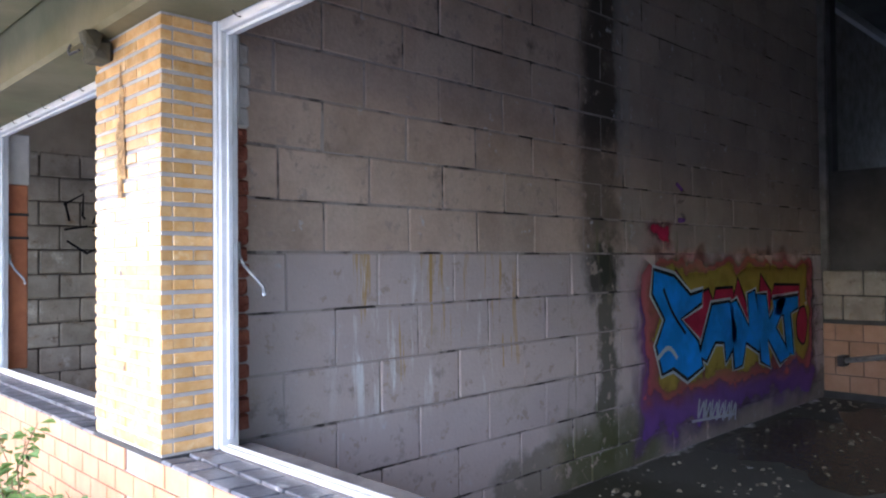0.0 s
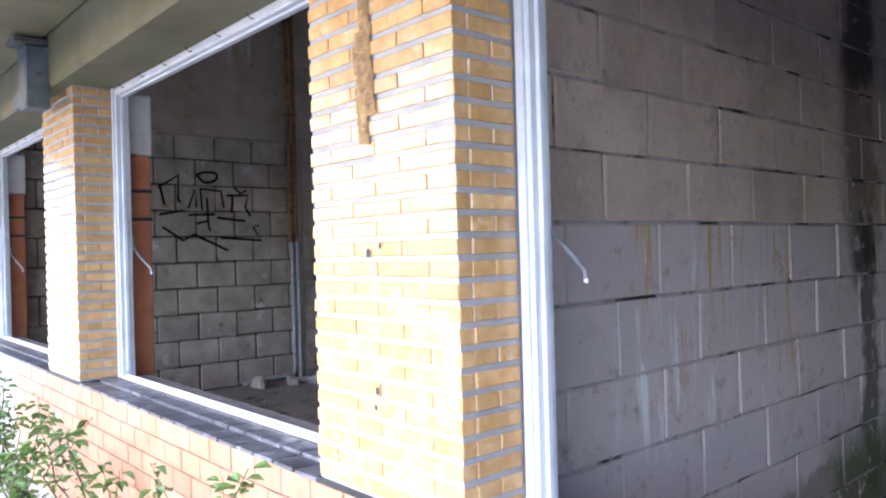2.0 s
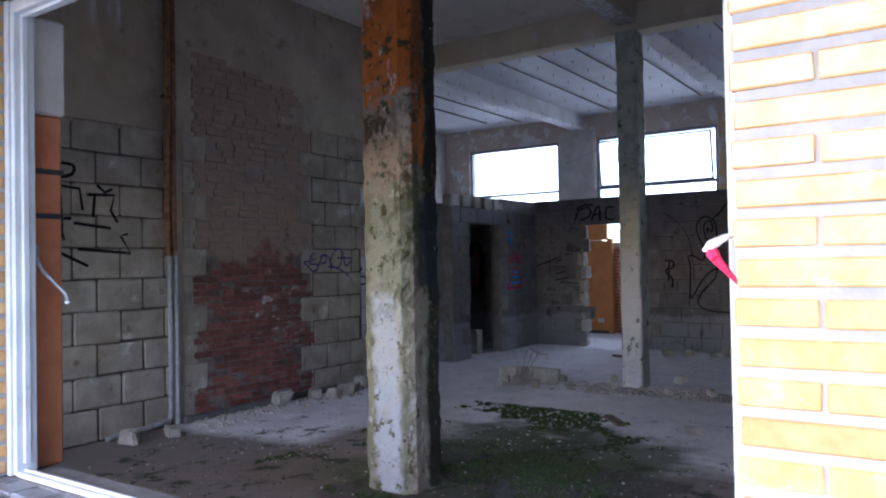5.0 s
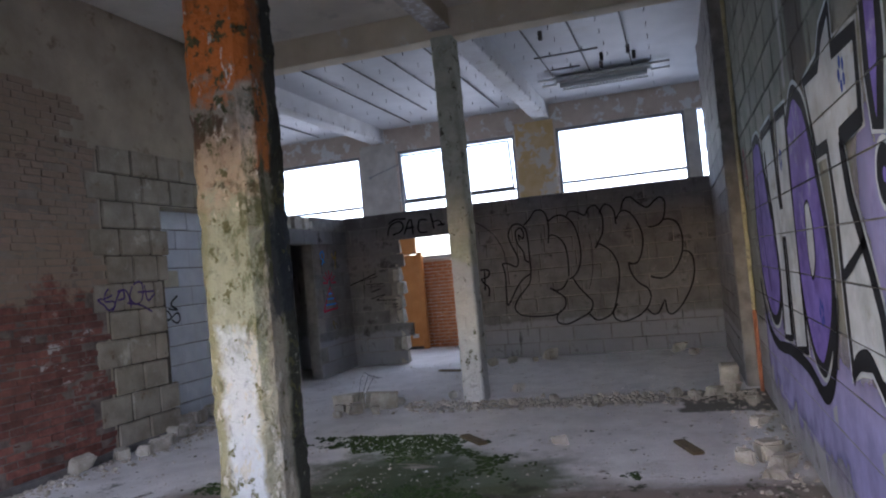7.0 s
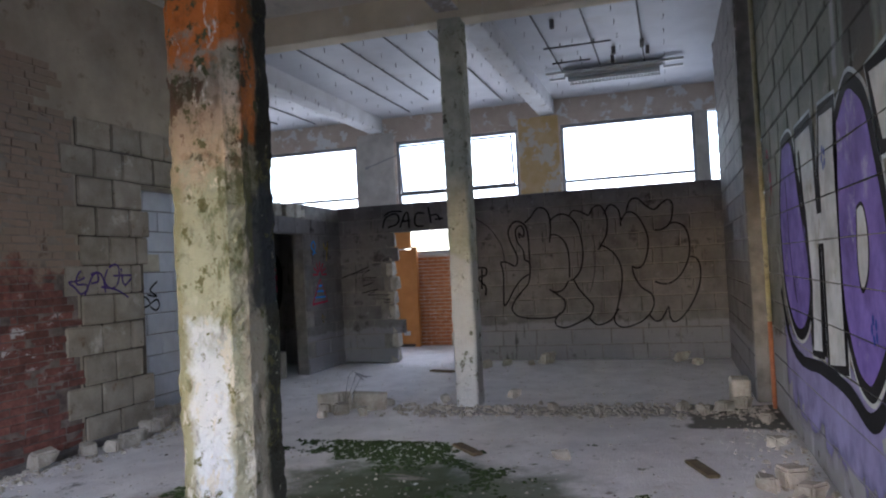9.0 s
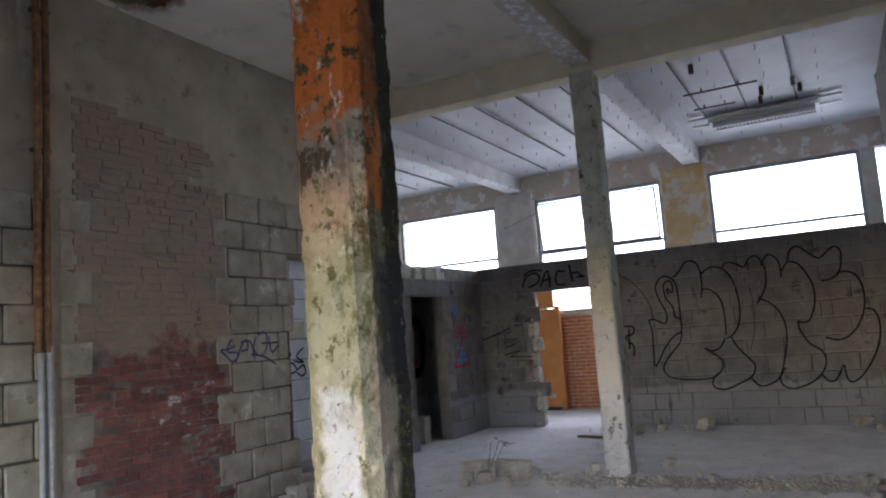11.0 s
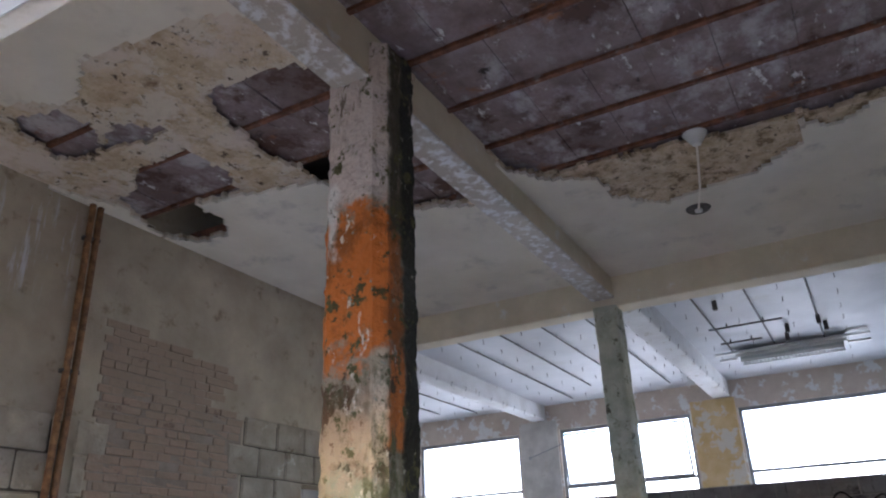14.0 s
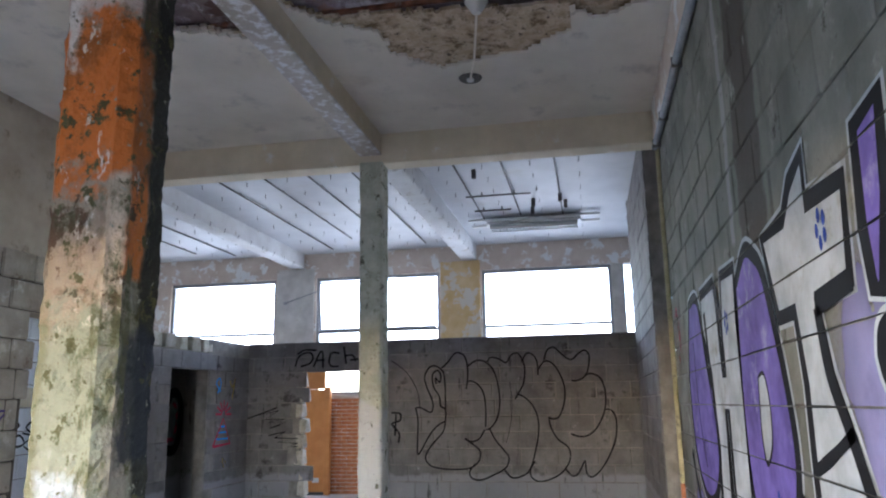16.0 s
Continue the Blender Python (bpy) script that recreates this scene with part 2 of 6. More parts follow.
zone(M["floor"], (0.16, 0.13, 0.098), "X", -5, 4.95, 0.30, 1.3, 0.92, blur=0.12)
zone(M["floor"], (0.185, 0.145, 0.11), "X", 4.0, 5.95, 0.40, 1.0, 0.9, (("Y", 3.2, 8.3),), blur=0.10)
zone(M["floor"], (0.05, 0.075, 0.018), "X", 4.3, 6.7, 0.75, 1.9, 0.85, (("Y", 5.1, 7.5),), blur=0.18)
zone(M["floor"], (0.045, 0.04, 0.03), "X", 4.0, 5.6, 0.5, 2.4, 0.7, (("Y", 4.9, 7.2),))
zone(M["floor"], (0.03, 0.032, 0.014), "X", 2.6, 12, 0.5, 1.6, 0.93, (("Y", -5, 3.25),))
zone(M["floor"], (0.04, 0.062, 0.014), "X", 5.7, 6.95, 0.55, 2.4, 0.85, (("Y", 5.95, 7.1),), blur=0.12)
zone(M["floor"], (0.05, 0.05, 0.028), "X", 8.3, 9.5, 0.2, 2.0, 0.85, (("Y", 3.2, 4.3),))
zone(M["floor"], (0.20, 0.17, 0.14), "X", 8.85, 9.35, 0.12, 2.5, 0.6, (("Y", 3.4, 7.2),))
# column: mossy edge, pale plaster, lime wash, orange under-paint, dark side of moss and painted-in shade
zone(M["column_far"], (0.50, 0.50, 0.51), "Z", -1, 1.7, 0.3, 3.0, 0.8)
zone(M["column"], (0.20, 0.19, 0.105), "Y", 6.87, 7.2, 0.06, 5.0, 0.85, (("Z", -1, 2.75),))
zone(M["column"], (0.28, 0.285, 0.20), "Y", 6.56, 6.86, 0.16, 5.0, 0.8, (("X", 4.0, 4.42), ("Z", 1.0, 2.2)))
zone(M["column"], (0.42, 0.44, 0.46), "Y", 6.62, 6.84, 0.09, 6.0, 0.9, (("X", 4.0, 4.37), ("Z", -1, 1.40)))
zone(M["column"], (0.30, 0.26, 0.20), "X", 4.36, 4.50, 0.03, 4.0, 0.8, (("Y", 6.0, 6.60), ("Z", -1, 1.9)))
zone(M["column"], (0.38, 0.27, 0.19), "Z", 2.2, 9, 0.5, 5.0, 0.65, (("X", 4.0, 4.42),))
zone(M["column"], (0.60, 0.155, 0.018), "Z", 2.86, 3.76, 0.45, 5.0, 0.95, (("X", 4.0, 4.46),))
zone(M["column"], (0.60, 0.50, 0.44), "Z", 3.78, 9, 0.25, 4.0, 0.85, (("X", 4.0, 4.42),))
zone(M["column"], (0.72, 0.68, 0.62), "Y", 6.84, 6.92, 0.07, 6.0, 0.9, (("X", 4.0, 4.36), ("Z", 3.45, 3.95)))
zone(M["column"], (0.62, 0.50, 0.36), "X", 4.28, 4.37, 0.03, 5.0, 0.8, (("Y", 6.0, 6.59), ("Z", 2.2, 2.88)))
zone(M["column"], (0.55, 0.17, 0.03), "X", 4.38, 4.53, 0.03, 5.0, 0.95, (("Y", 6.0, 6.63), ("Z", 2.36, 2.9)))
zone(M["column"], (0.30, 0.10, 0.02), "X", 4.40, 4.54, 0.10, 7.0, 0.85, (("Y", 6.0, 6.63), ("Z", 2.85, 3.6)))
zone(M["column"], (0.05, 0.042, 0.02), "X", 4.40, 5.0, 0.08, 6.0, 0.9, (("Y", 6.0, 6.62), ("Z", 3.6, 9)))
# shaded side: moss and shade together, put into a near-black colour
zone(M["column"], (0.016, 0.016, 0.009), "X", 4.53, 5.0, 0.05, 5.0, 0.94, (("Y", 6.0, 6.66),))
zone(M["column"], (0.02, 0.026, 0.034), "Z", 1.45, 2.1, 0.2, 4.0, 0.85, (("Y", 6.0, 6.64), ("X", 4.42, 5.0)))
def speckle(m, colour, scale, at, soft=0.05, stretch=(1, 1, 1), limits=()):
    """Patches of a further colour over all that a material has so far."""
    t = m.node_tree
    n, l = t.nodes, t.links
    bsdf = n["Principled BSDF"]
    geo = n.new("ShaderNodeNewGeometry")
    no = n.new("ShaderNodeTexNoise")
    no.inputs["Scale"].default_value = scale
    no.inputs["Detail"].default_value = 8.0
    no.inputs["Roughness"].default_value = 0.7
    mp = n.new("ShaderNodeMapping")
    mp.inputs["Scale"].default_value = stretch
    l.new(geo.outputs["Position"], mp.inputs["Vector"])
    l.new(mp.outputs[0], no.inputs["Vector"])
    mr = n.new("ShaderNodeMapRange")
    mr.inputs["From Min"].default_value = at
    mr.inputs["From Max"].default_value = at + soft
    l.new(no.outputs["Fac"], mr.inputs["Value"])
    fac = mr.outputs[0]
    sep = n.new("ShaderNodeSeparateXYZ")
    l.new(geo.outputs["Position"], sep.inputs[0])
    for ax, a, b, fade in limits:
        for edge, way in ((a, 1), (b, -1)):
            lim = n.new("ShaderNodeMapRange")
            lim.inputs["From Min"].default_value = edge if way > 0 else edge - fade
            lim.inputs["From Max"].default_value = edge + fade if way > 0 else edge
            lim.inputs["To Min"].default_value = 0.0 if way > 0 else 1.0
            lim.inputs["To Max"].default_value = 1.0 if way > 0 else 0.0
            l.new(sep.outputs["XYZ".index(ax)], lim.inputs["Value"])
            mu = n.new("ShaderNodeMath")
            mu.operation = "MULTIPLY"
            l.new(fac, mu.inputs[0])
            l.new(lim.outputs[0], mu.inputs[1])
            fac = mu.outputs[0]
    mx = n.new("ShaderNodeMix")
    mx.data_type = "RGBA"
    l.new(fac, mx.inputs["Factor"])
    l.new(bsdf.inputs["Base Color"].links[0].from_socket, mx.inputs["A"])
    mx.inputs["B"].default_value = (*colour, 1)
    l.new(mx.outputs["Result"], bsdf.inputs["Base Color"])


speckle(M["column"], (0.11, 0.06, 0.03), 5.0, 0.55, 0.03, (1, 1, 0.8), (("Z", 2.1, 2.95, 0.15), ("X", 4.0, 4.46, 0.02)))
speckle(M["column"], (0.58, 0.50, 0.40), 6.0, 0.59, 0.03, (1, 1, 0.6), (("Z", 2.0, 3.0, 0.15), ("X", 4.0, 4.46, 0.02)))
speckle(M["column"], (0.07, 0.06, 0.02), 5.5, 0.56, 0.04, (1, 1, 1), (("Z", 2.5, 3.7, 0.2), ("X", 4.0, 4.56, 0.02)))
speckle(M["column"], (0.09, 0.085, 0.03), 9.0, 0.57, 0.05)
speckle(M["column"], (0.33, 0.10, 0.015), 4.0, 0.54, 0.10, (1, 1, 0.8), (("Z", 2.75, 3.85, 0.2), ("X", 4.0, 4.46, 0.02)))
speckle(M["column"], (0.70, 0.60, 0.50), 8.0, 0.63, 0.03, (1, 1, 0.5), (("Z", 2.8, 3.9, 0.1), ("X", 4.0, 4.46, 0.02)))
speckle(M["column"], (0.10, 0.10, 0.045), 2.2, 0.53, 0.06, (1, 1, 0.5), (("Z", 1.2, 2.9, 0.2), ("X", 4.0, 4.46, 0.02)))
speckle(M["column"], (0.40, 0.37, 0.31), 12.0, 0.56, 0.05, (1, 1, 0.5), (("Z", 0.0, 1.6, 0.2), ("X", 4.0, 4.46, 0.02)))
speckle(M["column"], (0.16, 0.12, 0.09), 7.0, 0.58, 0.05, (1.5, 1.5, 0.4), (("Z", 3.7, 5.0, 0.1),))
speckle(M["column"], (0.30, 0.29, 0.22), 13.0, 0.62, 0.03)
speckle(M["column"], (0.13, 0.12, 0.05), 3.0, 0.58, 0.06, (1, 1, 0.6), (("Z", 0.0, 2.3, 0.3), ("X", 4.0, 4.44, 0.02)))
speckle(M["deck"], (0.46, 0.43, 0.46), 1.9, 0.52, 0.12, (1, 1.4, 1))
speckle(M["deck"], (0.10, 0.055, 0.045), 1.5, 0.52, 0.10)
speckle(M["deck"], (0.30, 0.13, 0.06), 2.2, 0.60, 0.08, (1, 0.6, 1))
speckle(M["deck"], (0.70, 0.69, 0.70), 4.5, 0.61, 0.05, (1, 2.2, 1))
speckle(M["deck"], (0.035, 0.025, 0.025), 3.2, 0.62, 0.06)
speckle(M["floor"], (0.26, 0.22, 0.19), 6.0, 0.62, 0.06)
speckle(M["floor"], (0.035, 0.042, 0.014), 3.2, 0.54, 0.08, (1, 1, 1), (("X", 3.0, 6.3, 0.5), ("Y", 3.3, 9.6, 0.4)))
speckle(M["floor"], (0.32, 0.28, 0.23), 15.0, 0.61, 0.04, (1, 1, 1), (("X", 2.0, 6.4, 0.3), ("Y", 3.3, 10.0, 0.2)))
speckle(M["floor"], (0.10, 0.12, 0.04), 5.0, 0.60, 0.06, (1, 1, 1), (("X", 6.0, 7.8, 0.6), ("Y", 3.4, 7.6, 0.4)))
speckle(M["floor"], (0.90, 0.89, 0.87), 4.0, 0.63, 0.05, (1, 1, 1), (("X", 5.2, 13.0, 0.4),))
speckle(M["floor"], (0.44, 0.37, 0.33), 1.6, 0.62, 0.10, (1.6, 0.6, 1), (("X", 5.8, 9.5, 0.3),))
speckle(M["wall_grey_b"], (0.33, 0.33, 0.29), 3.0, 0.58, 0.1)
speckle(M["wall_grey_b"], (0.07, 0.065, 0.05), 5.0, 0.60, 0.08)
speckle(M["wall_grey_a"], (0.20, 0.16, 0.125), 3.0, 0.61, 0.12)
speckle(M["wall_grey_a"], (0.42, 0.33, 0.27), 9.0, 0.58, 0.06)
speckle(M["wall_grey_a"], (0.36, 0.29, 0.20), 2.2, 0.56, 0.2)
speckle(M["wall_grey_a"], (0.56, 0.54, 0.54), 7.0, 0.63, 0.06)
speckle(M["wall_grey_a"], (0.74, 0.73, 0.71), 1.0, 0.55, 0.10, (13, 1, 1.6), (("X", 2.2, 3.7, 0.3), ("Z", 0.7, 1.70, 0.25)))
speckle(M["wall_grey_a"], (0.48, 0.31, 0.12), 1.0, 0.565, 0.05, (11, 1, 0.7), (("X", 2.3, 3.9, 0.2), ("Z", 0.95, 1.70, 0.02)))
speckle(M["wall_grey_a"], (0.16, 0.15, 0.08), 1.0, 0.57, 0.1, (7, 1, 0.6), (("X", 4.2, 6.5, 0.3), ("Z", 0.0, 2.2, 0.4)))
speckle(M["plaster_left"], (0.56, 0.56, 0.60), 1.0, 0.53, 0.08, (7, 1, 0.7), (("X", 3.3, 4.85, 0.2), ("Z", 3.9, 4.95, 0.25)))
speckle(M["plaster_left"], (0.22, 0.17, 0.115), 4.0, 0.58, 0.12)
speckle(M["lath"], (0.64, 0.57, 0.48), 2.2, 0.50, 0.05, (1, 1, 1), (("Y", 6.95, 10.2, 0.05),))
speckle(M["lath"], (0.12, 0.085, 0.06), 13.0, 0.59, 0.04)
speckle(M["lath"], (0.66, 0.57, 0.50), 1.6, 0.50, 0.10, (1, 1, 1), (("Y", 6.95, 10.2, 0.05),))
speckle(M["lath"], (0.20, 0.14, 0.08), 7.0, 0.52, 0.10, (1, 1, 1), (("Y", 3.3, 6.7, 0.05),))
speckle(M["wall_part"], (0.06, 0.055, 0.05), 2.5, 0.57, 0.10)
speckle(M["wall_part"], (0.05, 0.046, 0.042), 1.0, 0.60, 0.08, (1, 9, 1.2))
speckle(M["wall_part"], (0.27, 0.26, 0.26), 6.0, 0.63, 0.05)
speckle(M["column_far"], (0.10, 0.095, 0.06), 8.0, 0.58, 0.05)
speckle(M["plaster_left"], (0.30, 0.20, 0.12), 9.0, 0.66, 0.03)
speckle(M["wall_cream"], (0.16, 0.12, 0.08), 6.0, 0.60, 0.1)
speckle(M["ceiling"], (0.42, 0.39, 0.36), 2.0, 0.56, 0.2)
M["brick_mortar"] = material("dirty_brick_mortar", (0.09, 0.065, 0.055), (0.26, 0.21, 0.18), 6, 0.95, 0.5)
zone(M["brick_mortar"], (0.38, 0.32, 0.25), "Z", 1.75, 9, 0.7, 1.8, 0.5)
speckle(M["red_brick"], (0.62, 0.58, 0.56), 5.0, 0.56, 0.04, (1, 1, 2.5), (("Z", 0.75, 1.5, 0.2), ("X", 5.8, 6.9, 0.2)))
speckle(M["red_brick"], (0.07, 0.03, 0.025), 3.0, 0.58, 0.1)
speckle(M["wall_cream"], (0.60, 0.55, 0.47), 2.4, 0.58, 0.1)
M["stone_mortar"] = material("dark_stone_joint", (0.05, 0.04, 0.03), (0.12, 0.10, 0.075), 7, 0.95, 0.5)
M["smeared_mortar"] = material("smeared_mortar", (0.32, 0.27, 0.24), (0.46, 0.40, 0.36), 3, 0.95, 0.5, 40, 0.02, (0.035, 0.03, 0.025), 3.2, 0.49, spot_soft=0.10)
M["yellow_trim"] = material("yellowed_edge", (0.42, 0.37, 0.20), (0.56, 0.50, 0.30), 6, 0.9, 0.4, 40, 0.03, (0.22, 0.19, 0.14), 8, 0.56)
M["kerb"] = material("dark_skirting", (0.10, 0.09, 0.09), (0.18, 0.17, 0.16), 6, 0.9, 0.3)
M["litter"] = material("wet_litter", (0.06, 0.05, 0.03), (0.30, 0.27, 0.19), 20, 0.8, 0.2, 60, 0.1)
M["mortar_light"] = material("pale_mortar", (0.15, 0.145, 0.135), (0.27, 0.26, 0.245), 5, 0.95, 0.4)
M["ground"] = material("weedy_gravel", (0.36, 0.35, 0.32), (0.50, 0.49, 0.45), 3, 0.95, 0.5, 30, 0.1, (0.10, 0.14, 0.05), 0.8, 0.58)
# the south room's low light is put into this dark grey
M["dim_wall"] = material("grey_wall_painted_dim", (0.055, 0.053, 0.05), (0.10, 0.097, 0.09), 2, 0.95, 0.3)
M["raw_brick"] = material("raw_broken_brick", (0.26, 0.07, 0.04), (0.42, 0.15, 0.09), 16, 0.9, 1.0, 60, 0.1, (0.5, 0.45, 0.4), 14, 0.62)
M["render_flaking"] = material("flaking_pink_render", (0.56, 0.45, 0.37), (0.67, 0.57, 0.48), 2.5, 0.85, 0.35, 40, 0.03, (0.78, 0.77, 0.75), 3.2, 0.54, spot_soft=0.03)
M["beam_white"] = material("white_beam_paint", (0.62, 0.61, 0.60), (0.76, 0.76, 0.76), 2, 0.8, 0.25, 40, 0.02, (0.46, 0.42, 0.37), 4.5, 0.60, spot_soft=0.05)
M["ochre"] = material("ochre_paint", (0.60, 0.41, 0.18), (0.70, 0.53, 0.30), 3, 0.8, 0.3, 40, 0.02, (0.66, 0.60, 0.52), 2.6, 0.54, spot_soft=0.05)
M["slate_plain"] = material("black_damp_course", (0.02, 0.02, 0.022), (0.04, 0.04, 0.042), 9, 0.6, 0.2)
M["water"] = material("puddle_water", (0.03, 0.028, 0.02), (0.06, 0.055, 0.04), 9, 0.10, 0.9, 26, 0.02)
M["moss"] = material("moss", (0.018, 0.032, 0.007), (0.05, 0.085, 0.018), 14, 0.95, 0.8, 70, 0.2)
glass = bpy.data.materials.new("window_glass")
glass.use_nodes = True
g = glass.node_tree.nodes["Principled BSDF"]
g.inputs["Transmission Weight"].default_value = 1.0
g.inputs["Roughness"].default_value = 0.02
g.inputs["IOR"].default_value = 1.05
M["glass"] = glass


# ---- builders ----
def mesh_of(name, bm):
    me = bpy.data.meshes.new(name)
    bm.normal_update()
    bm.to_mesh(me)
    bm.free()
    return me


def part(name, bm, mat, parent=None, label=""):
    me = mesh_of(name, bm) if isinstance(bm, bmesh.types.BMesh) else bm
    if not me.materials:
        me.materials.append(mat)
    ob = new(name, me)
    if parent is not None:
        ob.parent = parent
    if label:
        ob["label"] = label
    return ob


def block(bm, x0, x1, y0, y1, z0, z1, bevel=0.0):
    r = bmesh.ops.create_cube(bm, size=1, matrix=Matrix.Translation(((x0 + x1) / 2, (y0 + y1) / 2, (z0 + z1) / 2)) @ Matrix.Diagonal((x1 - x0, y1 - y0, z1 - z0, 1)))
    if bevel:
        edges = list({e for v in r["verts"] for e in v.link_edges})
        bmesh.ops.bevel(bm, geom=edges, offset=bevel, segments=1, affect="EDGES")
    return bm


def boxes(*some, bevel=0.0):
    bm = bmesh.new()
    for s in some:
        block(bm, *s, bevel=bevel)
    return bm


def tube(bm, points, radius, sides=8):
    rings = []
    for i, p in enumerate(points):
        p = Vector(p)
        a = Vector(points[max(i - 1, 0)])
        b = Vector(points[min(i + 1, len(points) - 1)])
        d = (b - a).normalized()
        u = d.orthogonal().normalized()
        if i and rings:
            u = (last - d * last.dot(d)).normalized()
        last = u
        w = d.cross(u)
        r = radius[i] if isinstance(radius, (list, tuple)) else radius
        rings.append([bm.verts.new(p + (u * math.cos(k * math.tau / sides) + w * math.sin(k * math.tau / sides)) * r) for k in range(sides)])
    for a, b in zip(rings, rings[1:]):
        for k in range(sides):
            bm.faces.new((a[k], a[(k + 1) % sides], b[(k + 1) % sides], b[k]))
    bm.faces.new(rings[0][::-1])
    bm.faces.new(rings[-1])
    return bm


def structure(name, bm, mat, label="", category=""):
    ob = part(name, bm, mat)
    return tagged(ob, label, category, kind="structure")


def empty(name, label, category, group="", kind="", at=(0, 0, 0)):
    ob = new(name)
    ob.location = at
    ob.empty_display_size = 0.1
    return tagged(ob, label, category, group, kind)


PIECES = {}


def piece_mesh(kind, size, mat, bevel, rough=0.0, variants=3):
    """A bevelled and slightly uneven brick of that size, shared between alike pieces."""
    k = random.randrange(variants)
    key = (mat.name, tuple(round(s, 2) if s > 0.3 else round(s, 3) for s in size), k)
    if key not in PIECES:
        bm = bmesh.new()
        bmesh.ops.create_cube(bm, size=1, matrix=Matrix.Diagonal((*size, 1)))
        bmesh.ops.bevel(bm, geom=list(bm.edges), offset=bevel, segments=1, affect="EDGES")
        for v in bm.verts:
            v.co += Vector([random.uniform(-rough, rough) for _ in range(3)])
        me = mesh_of(kind, bm)
        me.materials.append(mat)
        PIECES[key] = me
    return PIECES[key]


def piece(kind, centre, size, mat, parent, bevel=0.006, rough=0.0):
    ob = new(kind, piece_mesh(kind, size, mat, bevel, rough))
    ob.location = centre
    ob.parent = parent
    return ob


def masonry(kind, parent, mat, axis, face, depth, u0, u1, z0, z1, length, height, joint, bevel=0.006, rough=0.0, proud=0.004, keep=None, limit=300, offset=0.0, outward=1, upright=None, uneven=0.0):
    """Courses of bricks or blocks in running bond on an upright face. axis: the axis that the face looks along; face: its place; u: along the wall."""
    count, row, z = 0, 0, z0
    rest = bmesh.new()
    while z + 0.5 * height < z1:
        h = min(height, z1 - z) - joint
        u = u0 - (length / 2 if row % 2 else 0) + offset - (length if offset > 0 else 0)
        while u < u1:
            step = length * (1 + random.uniform(-uneven, uneven))
            v = joint if upright is None else upright
            a, b = max(u + v / 2, u0), min(u + step - v / 2, u1)
            if b - a > 0.04 and (keep is None or keep((a + b) / 2, z + height / 2)):
                out = random.uniform(-proud, proud)
                along, up = (a + b) / 2, z + joint / 2 + h / 2
                mid = face - outward * (depth / 2 - out)
                centre = (mid, along, up) if axis == "x" else (along, mid, up)
                size = (depth, b - a, h) if axis == "x" else (b - a, depth, h)
                if count < limit:
                    piece(kind, centre, size, mat, parent, bevel, rough)
                else:
                    block(rest, centre[0] - size[0] / 2, centre[0] + size[0] / 2, centre[1] - size[1] / 2, centre[1] + size[1] / 2, centre[2] - size[2] / 2, centre[2] + size[2] / 2)
                count += 1
            u += step
        z += height
        row += 1
    if count > limit:
        tagged(part(kind + "_rest", rest, mat, parent), kind="stuff")
    else:
        rest.free()

# ---- large structure ----
FACE = 1.285          # front of the pillars
FRAME = 1.515         # outer face of the window frames
INNER = 1.68          # inner face of the front wall
SILL, SOFFIT, CEIL = 0.865, 2.655, 4.92
BACK, PART = 16.0, 13.32
PILLARS = [(2.935 + 3.40 * k, 3.645 + 3.40 * k) for k in (-2, -1, 0, 1, 2, 3)]
NORTH = 10.04         # face of the left wall

structure("ground", boxes((-150, 150, -150, 150, -0.30, -0.02)), M["ground"], "weedy gravel ground around the building", "ground")
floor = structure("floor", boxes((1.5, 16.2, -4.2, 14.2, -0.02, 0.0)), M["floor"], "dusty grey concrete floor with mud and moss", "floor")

plinth = structure("wall_front_low", boxes((FACE + 0.012, INNER, -4.5, 14.2, -0.02, SILL - 0.022)), M["pillar_mortar"], "low front wall faced with salmon tiles", "wall")
structure("wall_front_high", boxes((FRAME + 0.045, INNER - 0.02, -4.5, 14.2, SOFFIT + 0.004, 5.5)), M["render_white"], "plastered wall above the front windows", "wall")
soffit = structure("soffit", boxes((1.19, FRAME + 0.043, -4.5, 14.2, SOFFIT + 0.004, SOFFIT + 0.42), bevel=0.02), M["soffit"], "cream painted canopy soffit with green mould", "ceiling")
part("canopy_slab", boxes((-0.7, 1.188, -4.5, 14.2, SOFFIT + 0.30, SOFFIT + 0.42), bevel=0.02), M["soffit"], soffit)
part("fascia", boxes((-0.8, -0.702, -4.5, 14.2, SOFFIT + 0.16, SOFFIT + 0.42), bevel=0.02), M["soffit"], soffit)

wall_a = structure("wall_divider_south", boxes((INNER - 0.03, 9.5, 3.20, 3.30, 0, CEIL)), M["mortar"], "grey painted block wall with water stains", "wall")
wall_b = structure("wall_divider_north", boxes((INNER - 0.03, 9.33, 3.302, 3.405, 0, CEIL)), M["mortar_light"], "grey block wall with purple graffiti", "wall")
wall_left = structure("wall_north", boxes((INNER, 7.95, 10.055, 10.36, 0, 5.5), (7.95, 9.35, 10.055, 10.36, 2.73, 5.5)), M["plaster_left"], "wall of cream stone, red brick and peeling plaster", "wall")
partition = structure("wall_partition", boxes((PART + 0.015, PART + 0.185, 3.4, 7.98, 0, 2.8), (PART + 0.015, PART + 0.185, 9.13, 10.15, 0, 2.8), (PART + 0.015, PART + 0.185, 7.98, 9.13, 2.3, 2.8)), M["mortar"], "grey concrete block partition with a doorway", "wall")
